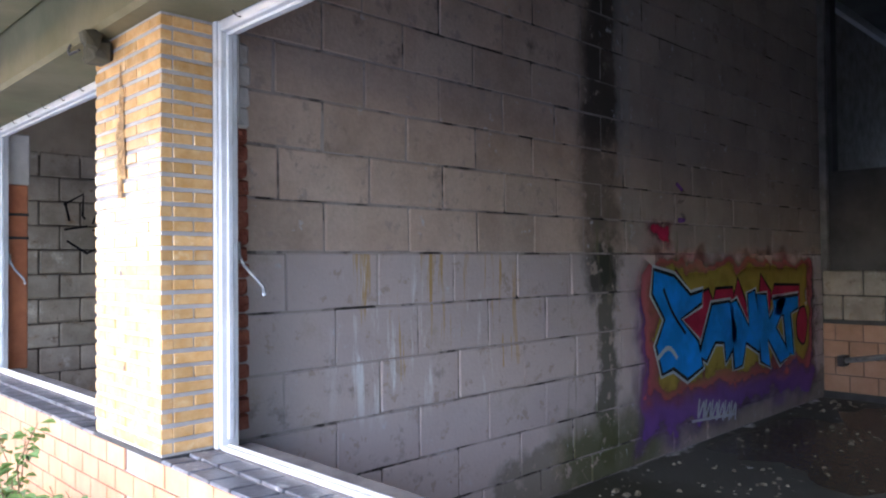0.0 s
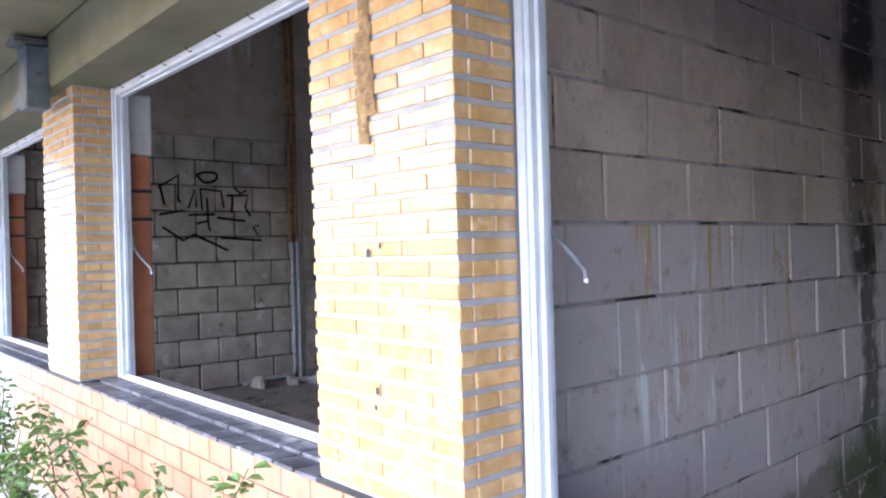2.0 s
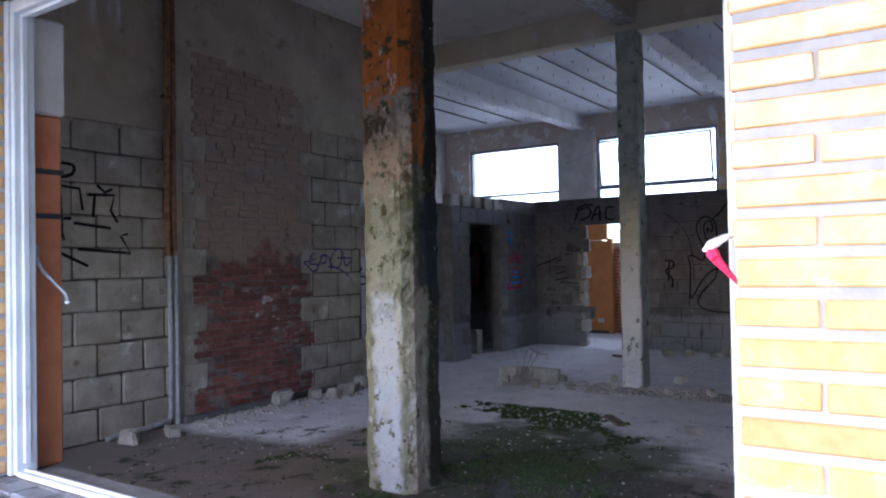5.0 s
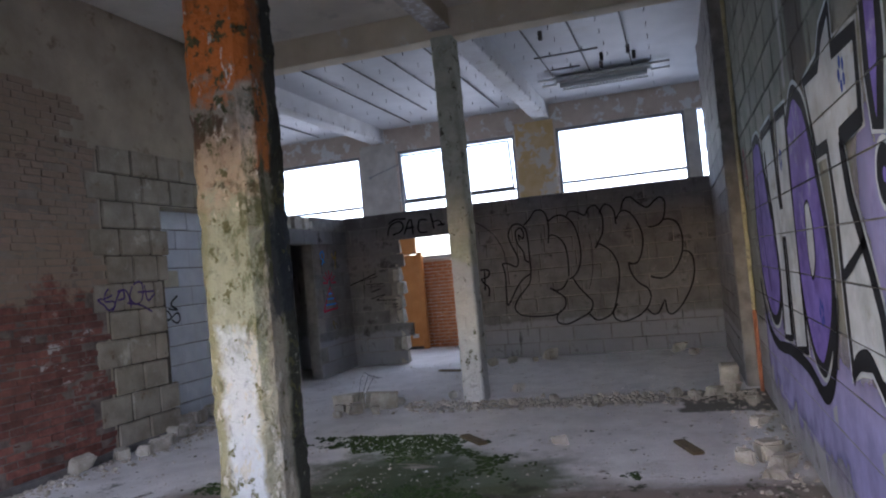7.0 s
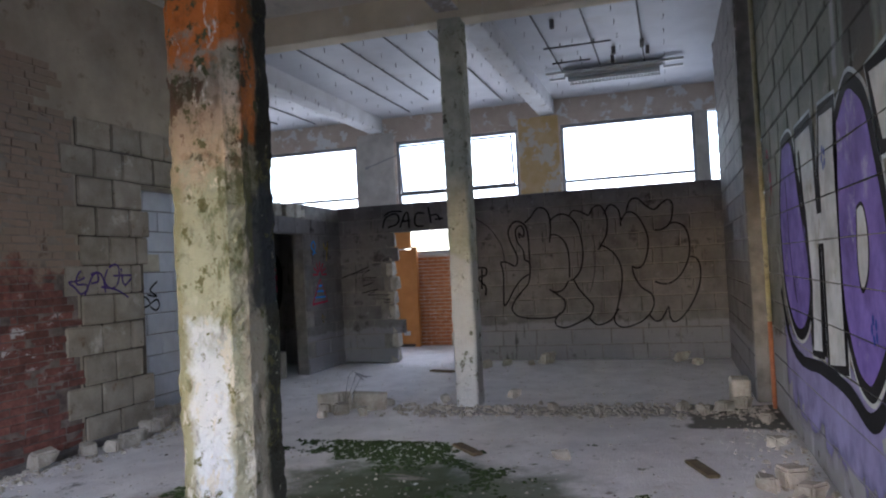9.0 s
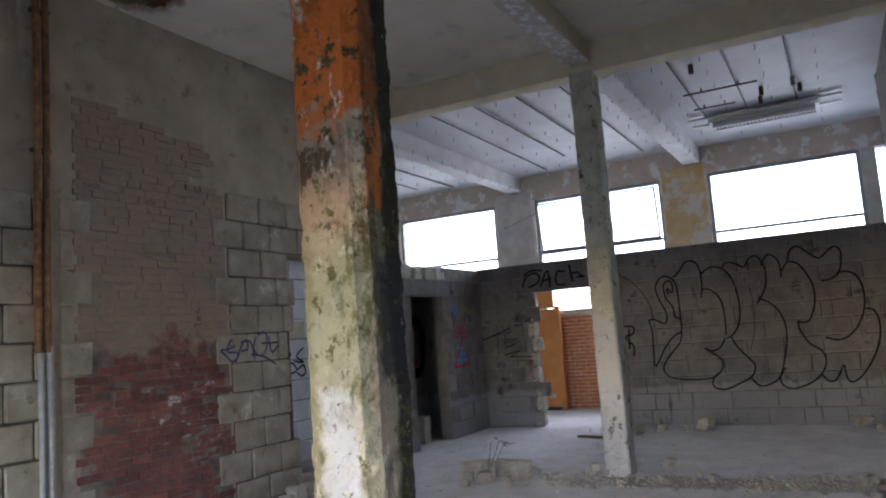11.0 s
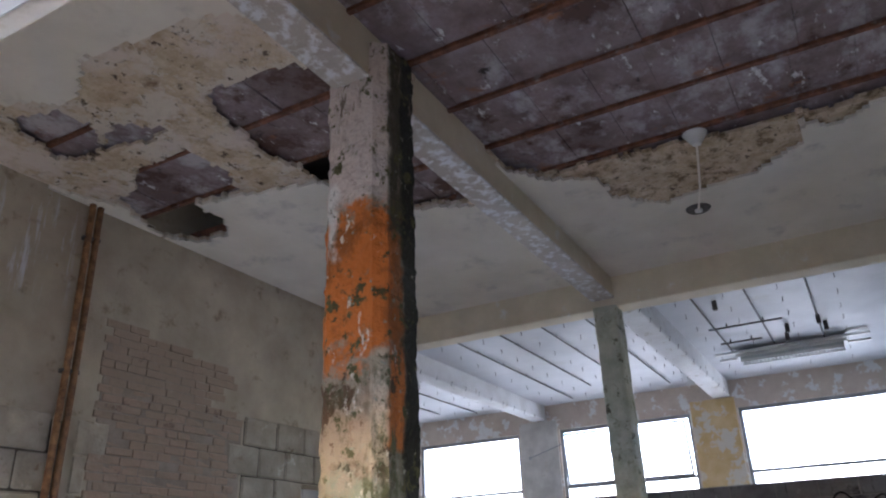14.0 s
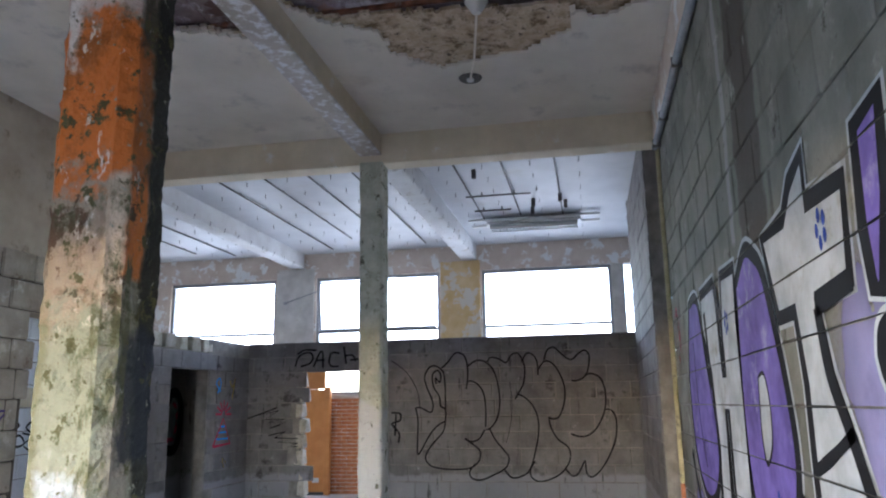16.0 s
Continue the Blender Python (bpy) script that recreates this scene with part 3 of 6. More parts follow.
back = structure("wall_back", boxes((BACK, 16.3, 2.0, 14.2, 0, 1.95), (BACK, 16.3, 2.0, 14.2, 4.40, 5.5), (BACK, 16.3, 6.38, 7.26, 1.95, 4.40), (BACK, 16.3, 9.93, 10.84, 1.95, 4.40), (BACK, 16.3, 13.30, 14.2, 1.95, 4.40), (BACK, 16.3, 2.0, 2.6, 1.95, 4.40)), M["render_flaking"], "back wall with high windows and flaking paint", "wall")
structure("wall_far_north", boxes((7.0, BACK, 14.0, 14.2, 0, 5.5)), M["render_white"], "plain plastered far wall", "wall")
structure("wall_west_north", boxes((7.0, 7.2, 10.36, 14.0, 0, 5.5)), M["render_white"], "plain plastered wall", "wall")
niche = structure("wall_niche", boxes((7.3, 10.29, 10.435, 10.62, 0, 2.9)), M["mortar_light"], "whitewashed block wall behind an opening", "wall")
corner = structure("wall_corner_room", boxes((10.3, 10.86, 10.115, 10.3, 0, 2.3), (11.9, PART + 0.015, 10.115, 10.3, 0, 2.78), (10.3, 11.9, 10.115, 10.3, 2.3, 2.56)), M["mortar"], "grey block wall with a doorway and broken top", "wall")
south_far = structure("wall_south_far", boxes((9.62, PART - 0.2, 3.38, 3.565, 0, CEIL)), M["mortar"], "grey block wall with a broken end", "wall")
structure("wall_corner_back", boxes((10.3, PART + 0.1, 11.3, 11.45, 0, 2.7), (10.3, PART + 0.1, 10.302, 11.3, 2.565, 2.62), (10.3, 10.45, 10.302, 11.3, 0, 2.56), (PART + 0.02, PART + 0.18, 10.152, 11.45, 0, 2.7)), M["wall_part"], "grimy inner walls of a small side room", "wall")
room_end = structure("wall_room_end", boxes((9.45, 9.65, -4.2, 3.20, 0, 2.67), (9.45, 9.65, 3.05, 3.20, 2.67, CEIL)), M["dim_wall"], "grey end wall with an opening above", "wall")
structure("wall_south_end", boxes((1.5, 16.2, -4.4, -4.2, 0, 5.5)), M["dim_wall"], "grey wall with the room's dimness in its colour", "wall")
structure("wall_dark_back", boxes((BACK, 16.3, -4.2, 2.0, 0, 5.5), (13.0, BACK, 1.8, 2.0, 0, 5.5)), M["dim_wall"], "grey wall with the room's dimness in its colour", "wall")
structure("ceiling_south", boxes((INNER, BACK, -4.2, 3.19, CEIL, CEIL + 0.2)), M["dim_wall"], "plaster ceiling with the room's dimness in its colour", "ceiling")
structure("ceiling_back", boxes((9.62, BACK, 3.3, 14.0, CEIL, CEIL + 0.2)), M["ceiling_white"], "white ceiling boards with conduits", "ceiling")
structure("roof", boxes((1.2, 16.4, -4.5, 14.3, 5.5, 5.7)), M["dark"], "flat roof", "roof")
structure("beam_cross", boxes((9.35, 9.62, 3.3, 14.0, 4.55, CEIL + 0.02), bevel=0.012), M["beam"], "cream plastered cross beam", "beam")
beam_long = structure("beam_long", boxes((INNER, 9.352, 6.62, 6.88, 4.675, CEIL + 0.25), bevel=0.012), M["beam"], "cream plastered beam with flaking white underside", "beam")
part("underside", boxes((INNER, 9.350, 6.612, 6.888, 4.655, 4.674), bevel=0.005), M["beam_flaking"], beam_long, "flaking whitish underside")
structure("beam_back_1", boxes((9.618, BACK, 6.47, 6.79, 4.62, CEIL + 0.02), bevel=0.012), M["beam_white"], "white plastered beam", "beam")
structure("beam_back_2", boxes((9.618, BACK, 10.2, 10.5, 4.62, CEIL + 0.02), bevel=0.012), M["beam_white"], "white plastered beam", "beam")


def rough_column(name, x0, x1, y0, y1, z1, cut, amount, mat, label):
    """A plastered column: chamfered corners, and its faces pitted and swollen by noise."""
    bm = bmesh.new()
    ring = [(x0 + cut, y0), (x1 - cut, y0), (x1, y0 + cut), (x1, y1 - cut), (x1 - cut, y1), (x0 + cut, y1), (x0, y1 - cut), (x0, y0 + cut)]
    fine = []
    for a, b in zip(ring, ring[1:] + ring[:1]):
        n = max(2, int(math.dist(a, b) / 0.022))
        fine += [(a[0] + (b[0] - a[0]) * k / n, a[1] + (b[1] - a[1]) * k / n) for k in range(n)]
    cx, cy = (x0 + x1) / 2, (y0 + y1) / 2
    rows = []
    steps = int(z1 / 0.03)
    for j in range(steps + 1):
        z = z1 * j / steps
        row = []
        for x, y in fine:
            p = Vector((x, y, z))
            d = Vector((x - cx, y - cy, 0)).normalized()
            big = noise.noise(p * 2.3)
            pit = noise.noise(p * 9.0)
            small = noise.noise(p * 28.0)
            row.append(bm.verts.new(p + d * amount * (0.9 * big + (0.9 if pit > 0.12 else -0.2) * 0.6 + 0.5 * small)))
        rows.append(row)
    for a, b in zip(rows, rows[1:]):
        for k in range(len(fine)):
            bm.faces.new((a[k], a[(k + 1) % len(fine)], b[(k + 1) % len(fine)], b[k]))
    return structure(name, bm, mat, label, "column")


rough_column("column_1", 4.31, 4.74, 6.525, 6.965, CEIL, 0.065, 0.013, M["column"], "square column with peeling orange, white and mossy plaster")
rough_column("column_2", 9.305, 9.60, 6.60, 6.87, 4.56, 0.02, 0.008, M["column_far"], "slender column with greenish flaking plaster")

# ---- ceiling of the front room: plaster, crumbling layer, slab boards ----
R_PLASTER = [(6.55, 6.46), (6.98, 5.94), (7.36, 5.95), (7.75, 5.55), (7.58, 4.77), (7.28, 4.31), (6.9, 4.27), (7.08, 4.05), (6.76, 3.4), (2.64, 3.4), (2.64, 6.62), (5.96, 6.72)]
R_BOARDS = [(6.54, 6.46), (6.68, 5.88), (6.83, 4.67), (6.84, 3.4), (2.64, 3.4), (2.64, 6.62), (5.96, 6.72)]
L_PLASTER = [(3.29, 9.45), (3.76, 8.77), (3.47, 8.33), (3.56, 7.3), (3.89, 6.82), (6.76, 6.82), (6.76, 7.11), (6.57, 7.6), (5.65, 8.05), (5.45, 8.79), (5.37, 9.22), (5.71, 9.39), (5.76, 9.8), (5.43, 9.97), (4.98, 9.84), (4.2, 10.13), (3.62, 10.13)]
DARK_HOLE = [(5.3, 9.3), (5.74, 9.25), (5.98, 9.5), (6.0, 9.85), (5.7, 10.02), (5.3, 10.0)]
L_HOLES = [[(4.98, 9.81), (5.43, 9.95), (5.76, 9.8), (5.71, 9.39), (5.37, 9.22), (5.45, 8.79), (5.08, 8.62), (4.59, 8.68), (4.69, 9.28)],
           [(4.72, 8.07), (5.09, 8.18), (5.65, 8.05), (6.57, 7.6), (6.76, 6.82), (4.69, 6.82), (4.2, 7.23), (4.2, 7.66), (4.25, 8.01), (4.44, 8.11)],
           [(4.09, 8.81), (4.31, 8.54), (4.49, 8.77), (4.33, 9.29)],
           [(3.78, 9.0), (4.02, 8.92), (4.27, 9.17), (4.4, 9.35), (4.18, 9.6), (3.9, 9.55), (3.66, 9.35)]]
VOIDS = [[(5.5, 9.0), (6.0, 9.0), (6.0, 10.0), (5.5, 10.0)], [(5.5, 7.5), (6.02, 7.5), (6.02, 8.2), (5.5, 8.2)]]


def inside(x, y, poly):
    odd = False
    for (x0, y0), (x1, y1) in zip(poly, poly[1:] + poly[:1]):
        if (y0 > y) != (y1 > y) and x < (x1 - x0) * (y - y0) / (y1 - y0) + x0:
            odd = not odd
    return odd


def torn(x, y, polys, ragged):
    w = Vector((x * 3.1, y * 3.1, 2.0))
    a, b = noise.noise(w) * ragged, noise.noise(w + Vector((9, 4, 1))) * ragged
    w *= 4.5
    a, b = a + noise.noise(w) * ragged * 0.45, b + noise.noise(w + Vector((3, 7, 1))) * ragged * 0.45
    return any(inside(x + a, y + b, p) for p in polys)


def sheet(name, z, thick, cell, holes, mat, label, only=None, ragged=0.06, lumpy=0.0):
    """A ceiling layer cut by torn holes; what it leaves has thickness at the edges."""
    x0, x1, y0, y1 = INNER, 9.35, 3.40, 10.06
    nx, ny = int((x1 - x0) / cell), int((y1 - y0) / cell)
    bm = bmesh.new()
    grid = {}

    def corner_at(i, j, top):
        if (i, j, top) not in grid:
            x, y = x0 + (x1 - x0) * i / nx, y0 + (y1 - y0) * j / ny
            d = lumpy * (noise.noise(Vector((x, y, 0)) * 4) + 0.6 * noise.noise(Vector((x, y, 5)) * 17)) if not top else 0
            sx = 0.3 * cell * noise.noise(Vector((x * 21, y * 21, 3)))
            grid[i, j, top] = bm.verts.new((x + sx, y - sx, z + d + (thick if top else 0)))
        return grid[i, j, top]

    there = {}
    for i in range(nx):
        for j in range(ny):
            x, y = x0 + (x1 - x0) * (i + 0.5) / nx, y0 + (y1 - y0) * (j + 0.5) / ny
            there[i, j] = not torn(x, y, holes, ragged) and (only is None or torn(x, y, only, 0.0))
    for (i, j), ok in there.items():
        if not ok:
            continue
        q = [(i, j), (i + 1, j), (i + 1, j + 1), (i, j + 1)]
        bm.faces.new([corner_at(*c, False) for c in q][::-1])
        for (a, b), n in zip(zip(q, q[1:] + q[:1]), ((i, j - 1), (i + 1, j), (i, j + 1), (i - 1, j))):
            if not there.get(n, False):
                bm.faces.new([corner_at(*a, False), corner_at(*b, False), corner_at(*b, True), corner_at(*a, True)])
    return structure(name, bm, mat, label, "ceiling")


BIG_R = [(1.9, 3.3), (8.6, 3.3), (8.6, 6.7), (1.9, 6.7)]
BIG_L = [(2.6, 6.7), (7.4, 6.7), (7.4, 10.2), (2.6, 10.2)]
sheet("ceiling_front", CEIL, 0.03, 0.045, [R_PLASTER, L_PLASTER, DARK_HOLE], M["ceiling"], "grey cream plaster ceiling, fallen in large patches")
sheet("ceiling_crumbling_layer", CEIL + 0.03, 0.035, 0.045, [R_BOARDS, DARK_HOLE] + L_HOLES, M["lath"], "crumbling sandy undercoat at the edges of the hole", only=[BIG_R, BIG_L], ragged=0.10, lumpy=0.018)


def slab_boards():
    """Hollow slab boards between steel joists, each board apart, with gaps where they have fallen."""
    bm = bmesh.new()
    z = CEIL + 0.10
    joists = [2.15 + 0.645 * k for k in range(12)]
    for a, b in zip(joists, joists[1:]):
        y = 3.35
        while y < 10.05:
            n = y + random.choice((0.42, 0.46, 0.5))
            mx, my = (a + b) / 2, (y + n) / 2
            if not any(inside(mx, my, v) for v in VOIDS):
                lift = random.uniform(-0.008, 0.008)
                block(bm, a + 0.012, b - 0.012, y + 0.002, n - 0.002, z + lift, z + 0.06 + lift)
            y = n
    return bm


slab = structure("ceiling_slab", slab_boards(), M["deck"], "damp purplish slab boards above the fallen plaster", "ceiling")
for k in range(12):
    x = 2.15 + 0.645 * k
    part("joist", boxes((x - 0.022, x + 0.022, 3.35, 10.05, CEIL + 0.068, CEIL + 0.16), bevel=0.004), M["rust"], slab, "rusty steel joist with lime crust")


# ---- front pillars, frames, sills ----
pillars = []
for k, (a, b) in enumerate(PILLARS):
    p = structure(f"pillar_{k + 1}", boxes((FACE + 0.006, FRAME + 0.088, a + 0.006, b - 0.006, SILL - 0.02, SOFFIT + 0.02)), M["pillar_mortar"], "yellow glazed brick window pillar" + (" with a broken slot" if k == 2 else ""), "pillar")
    structure(f"pillar_inner_{k + 1}", boxes((FRAME + 0.09, 1.76 if k > 2 else 1.66, a + 0.05, b - 0.05, SILL - 0.02, 2.26), bevel=0.01), M["terracotta"] if k > 2 else M["raw_brick"], "terracotta lined inner side of a window pillar", "pillar")
    structure(f"pillar_plaster_{k + 1}", boxes((FRAME + 0.09, 1.77 if k > 2 else 1.665, a + 0.035, b - 0.035, 2.262, SOFFIT - 0.005), bevel=0.01), M["render_white"], "old plaster at the head of a window pillar", "pillar")
    if k > 2:
        for z in (1.84, 2.02):
            part("dark_band", boxes((FRAME + 0.088, 1.764, a + 0.047, b - 0.047, z, z + 0.022)), M["slate_plain"], p)
    pillars.append(p)
for k, ((_, a), (b, _)) in enumerate(zip(PILLARS, PILLARS[1:])):
    w = empty(f"window_front_{k + 1}", "weathered white window frame without glass", "window", kind="structure")
    x0, x1 = FRAME, FRAME + 0.085
    for nm, box in (("jamb", (x0, x1, a + 0.002, a + 0.055, SILL, SOFFIT + 0.002)), ("jamb", (x0, x1, b - 0.055, b - 0.002, SILL, SOFFIT + 0.002)), ("rail", (x0, x0 + 0.05, a + 0.055, b - 0.055, SILL - 0.005, SILL + 0.014)), ("rail", (x0, x1, a + 0.055, b - 0.055, SOFFIT - 0.045, SOFFIT + 0.002))):
        bm = boxes(box, bevel=0.006)
        if nm == "jamb":
            mid = (box[2] + box[3]) / 2
            block(bm, x0 + 0.03, x1 - 0.03, box[2] - 0.012 if mid > (a + b) / 2 else box[2] + 0.02, box[3] - 0.02 if mid > (a + b) / 2 else box[3] + 0.012, SILL + 0.04, SOFFIT - 0.04, 0.003)
            block(bm, x0 - 0.012, x0 + 0.004, box[2] + 0.012, box[3] - 0.012, SILL, SOFFIT, 0.003)
        else:
            low = box[4] < 1.5
            block(bm, x0 + 0.03, x0 + 0.046, box[2], box[3], box[5] - 0.01 if low else box[4] - 0.012, box[5] + 0.006 if low else box[4] + 0.01, 0.003)
        part(nm, bm, M["frame"], w)
    if 1 <= k <= 3:
        part("sill_board", boxes((x0 - 0.008, INNER + 0.01, a, b, SILL - 0.021, SILL - 0.004), bevel=0.004), M["kerb"], w)
        y = a + 0.15
        while y < b - 0.1:
            hook = bmesh.new()
            tube(hook, [(x0 + 0.02, y, SOFFIT - 0.02), (x0 - 0.012, y, SOFFIT - 0.03), (x0 - 0.02, y + 0.02, SOFFIT - 0.012), (x0 - 0.02, y + 0.03, SOFFIT + 0.0)], 0.003, 5)
            part("hook", hook, M["dark_metal"], w)
            y += 0.33

structure("trim_corner", boxes((9.27, 9.345, 3.422, 3.462, 0.9, 4.55), bevel=0.01), M["yellow_trim"], "yellowed plaster edge of the wall", "trim")
structure("trim_corner_low", boxes((9.27, 9.345, 3.422, 3.462, 0.0, 0.9), bevel=0.01), M["terracotta"], "terracotta coloured foot of the wall edge", "trim")

structure("cornice_band", boxes((INNER, 9.27, 3.423, 3.478, 4.53, CEIL + 0.06), bevel=0.008), M["render_flaking"], "pale ragged plaster band under the ceiling", "trim")

# ---- the back windows ----
def back_window(name, y0, y1, z0, z1, tilted=False):
    w = empty(name, "high grey metal window with white sky behind" + (", sash tilted open" if tilted else ""), "window", kind="structure")
    x0, x1 = BACK + 0.06, BACK + 0.12
    part("window_frame", boxes((x0, x1, y0, y0 + 0.06, z0, z1), (x0, x1, y1 - 0.06, y1, z0, z1), (x0, x1, y0 + 0.06, y1 - 0.06, z1 - 0.07, z1), (x0, x1, y0 + 0.06, y1 - 0.06, z0, z0 + 0.06), bevel=0.004), M["frame_grey"], w)
    part("mullion", boxes((x0 - 0.005, x1 + 0.005, y0 + 0.06, y1 - 0.06, 3.22, 3.275), bevel=0.004), M["frame_grey"], w)
    part("window_sill", boxes((BACK - 0.06, BACK + 0.3, y0 - 0.05, y1 + 0.05, z0 - 0.04, z0 - 0.002), bevel=0.006), M["render_white"], w)
    for a, b in ((z0 + 0.06, 3.22), (3.275, z1 - 0.07)):
        pane = part("pane", boxes((x0 + 0.025, x0 + 0.031, y0 + 0.06, y1 - 0.06, a, b)), M["glass"], w)
        pane.visible_shadow = False
    if tilted:
        s = bmesh.new()
        for b in ((-0.02, 0.02, y0 + 0.09, y0 + 0.13, 0, 1.02), (-0.02, 0.02, y1 - 0.13, y1 - 0.09, 0, 1.02), (-0.02, 0.02, y0 + 0.13, y1 - 0.13, 0, 0.04), (-0.02, 0.02, y0 + 0.13, y1 - 0.13, 0.98, 1.02)):
            block(s, *b, bevel=0.003)
        sash = part("tilted_sash", s, M["frame_grey"], w)
        sash.matrix_basis = pose(x0 - 0.02, 0, 3.27, 0, -9, 0)
    return w


back_window("window_back_1", 10.84, 13.30, 1.95, 4.40)
back_window("window_back_2", 7.26, 9.93, 1.95, 4.40, True)
back_window("window_back_3", 3.80, 6.38, 1.95, 4.40)
structure("pier_ochre", boxes((BACK - 0.03, BACK - 0.003, 6.41, 7.23, 1.9, 4.60), bevel=0.008), M["ochre"], "pier with ochre paint under peeling white", "wall")
structure("pier_grey", boxes((BACK - 0.03, BACK - 0.003, 9.96, 10.81, 1.9, 4.60), bevel=0.008), M["render_white"], "pale plastered pier", "wall")
structure("window_back_4", boxes((BACK + 0.06, BACK + 0.12, 3.55, 3.61, 1.95, 4.40), (BACK + 0.001, BACK + 0.28, 3.61, 3.80, 1.95, 4.40)), M["render_white"], "narrow pier beside a further window", "window")

# ---- masonry pieces ----
masonry("block", wall_a, M["wall_grey_a"], "y", 3.185, 0.03, INNER - 0.03, 9.45, 0.215, 1.69, 0.60, 0.295, 0.014, 0.005, 0.004, 0.004, outward=-1, limit=330, uneven=0.03, upright=0.016, offset=0.38)
masonry("block", wall_a, M["wall_grey_a"], "y", 3.185, 0.03, INNER - 0.03, 9.45, 0.01, 0.215, 0.60, 0.205, 0.014, 0.005, 0.004, 0.004, outward=-1, uneven=0.03, upright=0.016)
masonry("block", wall_a, M["wall_grey_a"], "y", 3.185, 0.03, INNER - 0.03, 9.45, 1.69, CEIL, 0.57, 0.2605, 0.014, 0.005, 0.004, 0.004, outward=-1, limit=330, uneven=0.03, upright=0.016, offset=0.04)
part("mortar_bed", boxes((INNER - 0.028, 9.44, 3.1945, 3.1992, 0.01, CEIL - 0.01)), M["smeared_mortar"], wall_a)
masonry("block", wall_b, M["wall_grey_b"], "y", 3.42, 0.03, INNER - 0.03, 9.33, 0.022, CEIL, 0.56, 0.277, 0.013, 0.006, 0.003, 0.003, limit=330, uneven=0.0)
masonry("block", partition, M["wall_part"], "x", PART, 0.03, 3.42, 10.13, 0.0, 2.8, 0.56, 0.255, 0.014, 0.008, 0.004, 0.004, keep=lambda u, z: not (7.78 < u < 9.20 and z < 2.3), outward=-1, uneven=0.15)
masonry("block", niche, M["wall_blue"], "y", 10.42, 0.03, 7.4, 10.29, 0.0, 2.9, 0.52, 0.25, 0.012, 0.006, 0.003, 0.003, outward=-1)
masonry("block", corner, M["wall_part"], "y", 10.10, 0.03, 10.3, PART, 0.0, 2.55, 0.54, 0.255, 0.014, 0.008, 0.004, 0.005, keep=lambda u, z: not (10.7 < u < 12.05) or z > 2.3, outward=-1)
masonry("block", south_far, M["wall_part"], "y", 3.58, 0.03, 9.64, PART - 0.15, 0.0, CEIL, 0.5, 0.255, 0.014, 0.006, 0.003, 0.003)
for k in range(9):
    piece("broken_block", (PART - 0.10 + random.uniform(-0.05, 0.05), 3.48, 2.93 + 0.255 * k - 0.12), (0.22, 0.2, 0.24), M["wall_part"], south_far, 0.015, 0.012)
RIGHT_TEETH = [7.0 if k % 2 == 0 else 6.78 for k in range(12)]
for k in range(11):
    z = 0.01 + 0.304 * k
    ragged = 9.33 if z > 2.7 else 7.97 + random.uniform(-0.09, 0.12)
    u = RIGHT_TEETH[k]
    while u < ragged - 0.12:
        e = min(u + random.choice((0.42, 0.46, 0.5)), ragged)
        if ragged - e < 0.12:
            e = ragged
        piece("stone_block", ((u + e) / 2, NORTH + 0.024 + random.uniform(-0.003, 0.003), z + 0.152), (e - u - 0.011, 0.06 if u < 7.4 else 0.30 if z < 2.7 else 0.06, 0.294), M["wall_cream"], wall_left, 0.016, 0.005).location.y += 0.12 if (u >= 7.4 and z < 2.7) else 0
        u = e
    if k < 10:
        u = INNER - (0.24 if k % 2 else 0)
        while u < 4.9:
            e = min(u + 0.485, 4.92)
            if e - max(u, INNER) > 0.05:
                a = max(u, INNER)
                piece("stone_block", ((a + e) / 2, NORTH + 0.019 + random.uniform(-0.004, 0.004), z + 0.152), (e - a - 0.012, 0.05, 0.293), M["wall_cream"], wall_left, 0.016, 0.005)
            u = e
        a, e = 5.06, 5.38 if k % 2 else 5.2
        piece("stone_block", ((a + e) / 2, NORTH + 0.028, z + 0.152), (e - a - 0.011, 0.05, 0.293), M["wall_cream"], wall_left, 0.016, 0.007)


part("mortar_bed", boxes((INNER, 4.93, 10.049, 10.057, 0.0, 3.0), (7.0, 7.94, 10.049, 10.057, 0.0, 3.3), (7.94, 9.3, 10.049, 10.057, 2.74, 3.3)), M["stone_mortar"], wall_left)
part("mortar_bed", boxes((5.24, 6.96, 10.049, 10.057, 0.05, 3.3), (5.24, 6.3, 10.049, 10.057, 3.3, 3.8)), M["brick_mortar"], wall_left)


def brick_here(u, z):
    row = min(int((z - 0.01) / 0.304), 11)
    left = 5.46 if row % 2 and z < 3.05 else 5.26
    if z > 3.34:
        return left < u < 6.85 - 0.9 * (z - 3.34) + 0.25 * math.sin(9 * z) and z < 3.95 - 0.12 * (u - 5.3)
    return left < u < RIGHT_TEETH[min(row, 10)] - 0.06


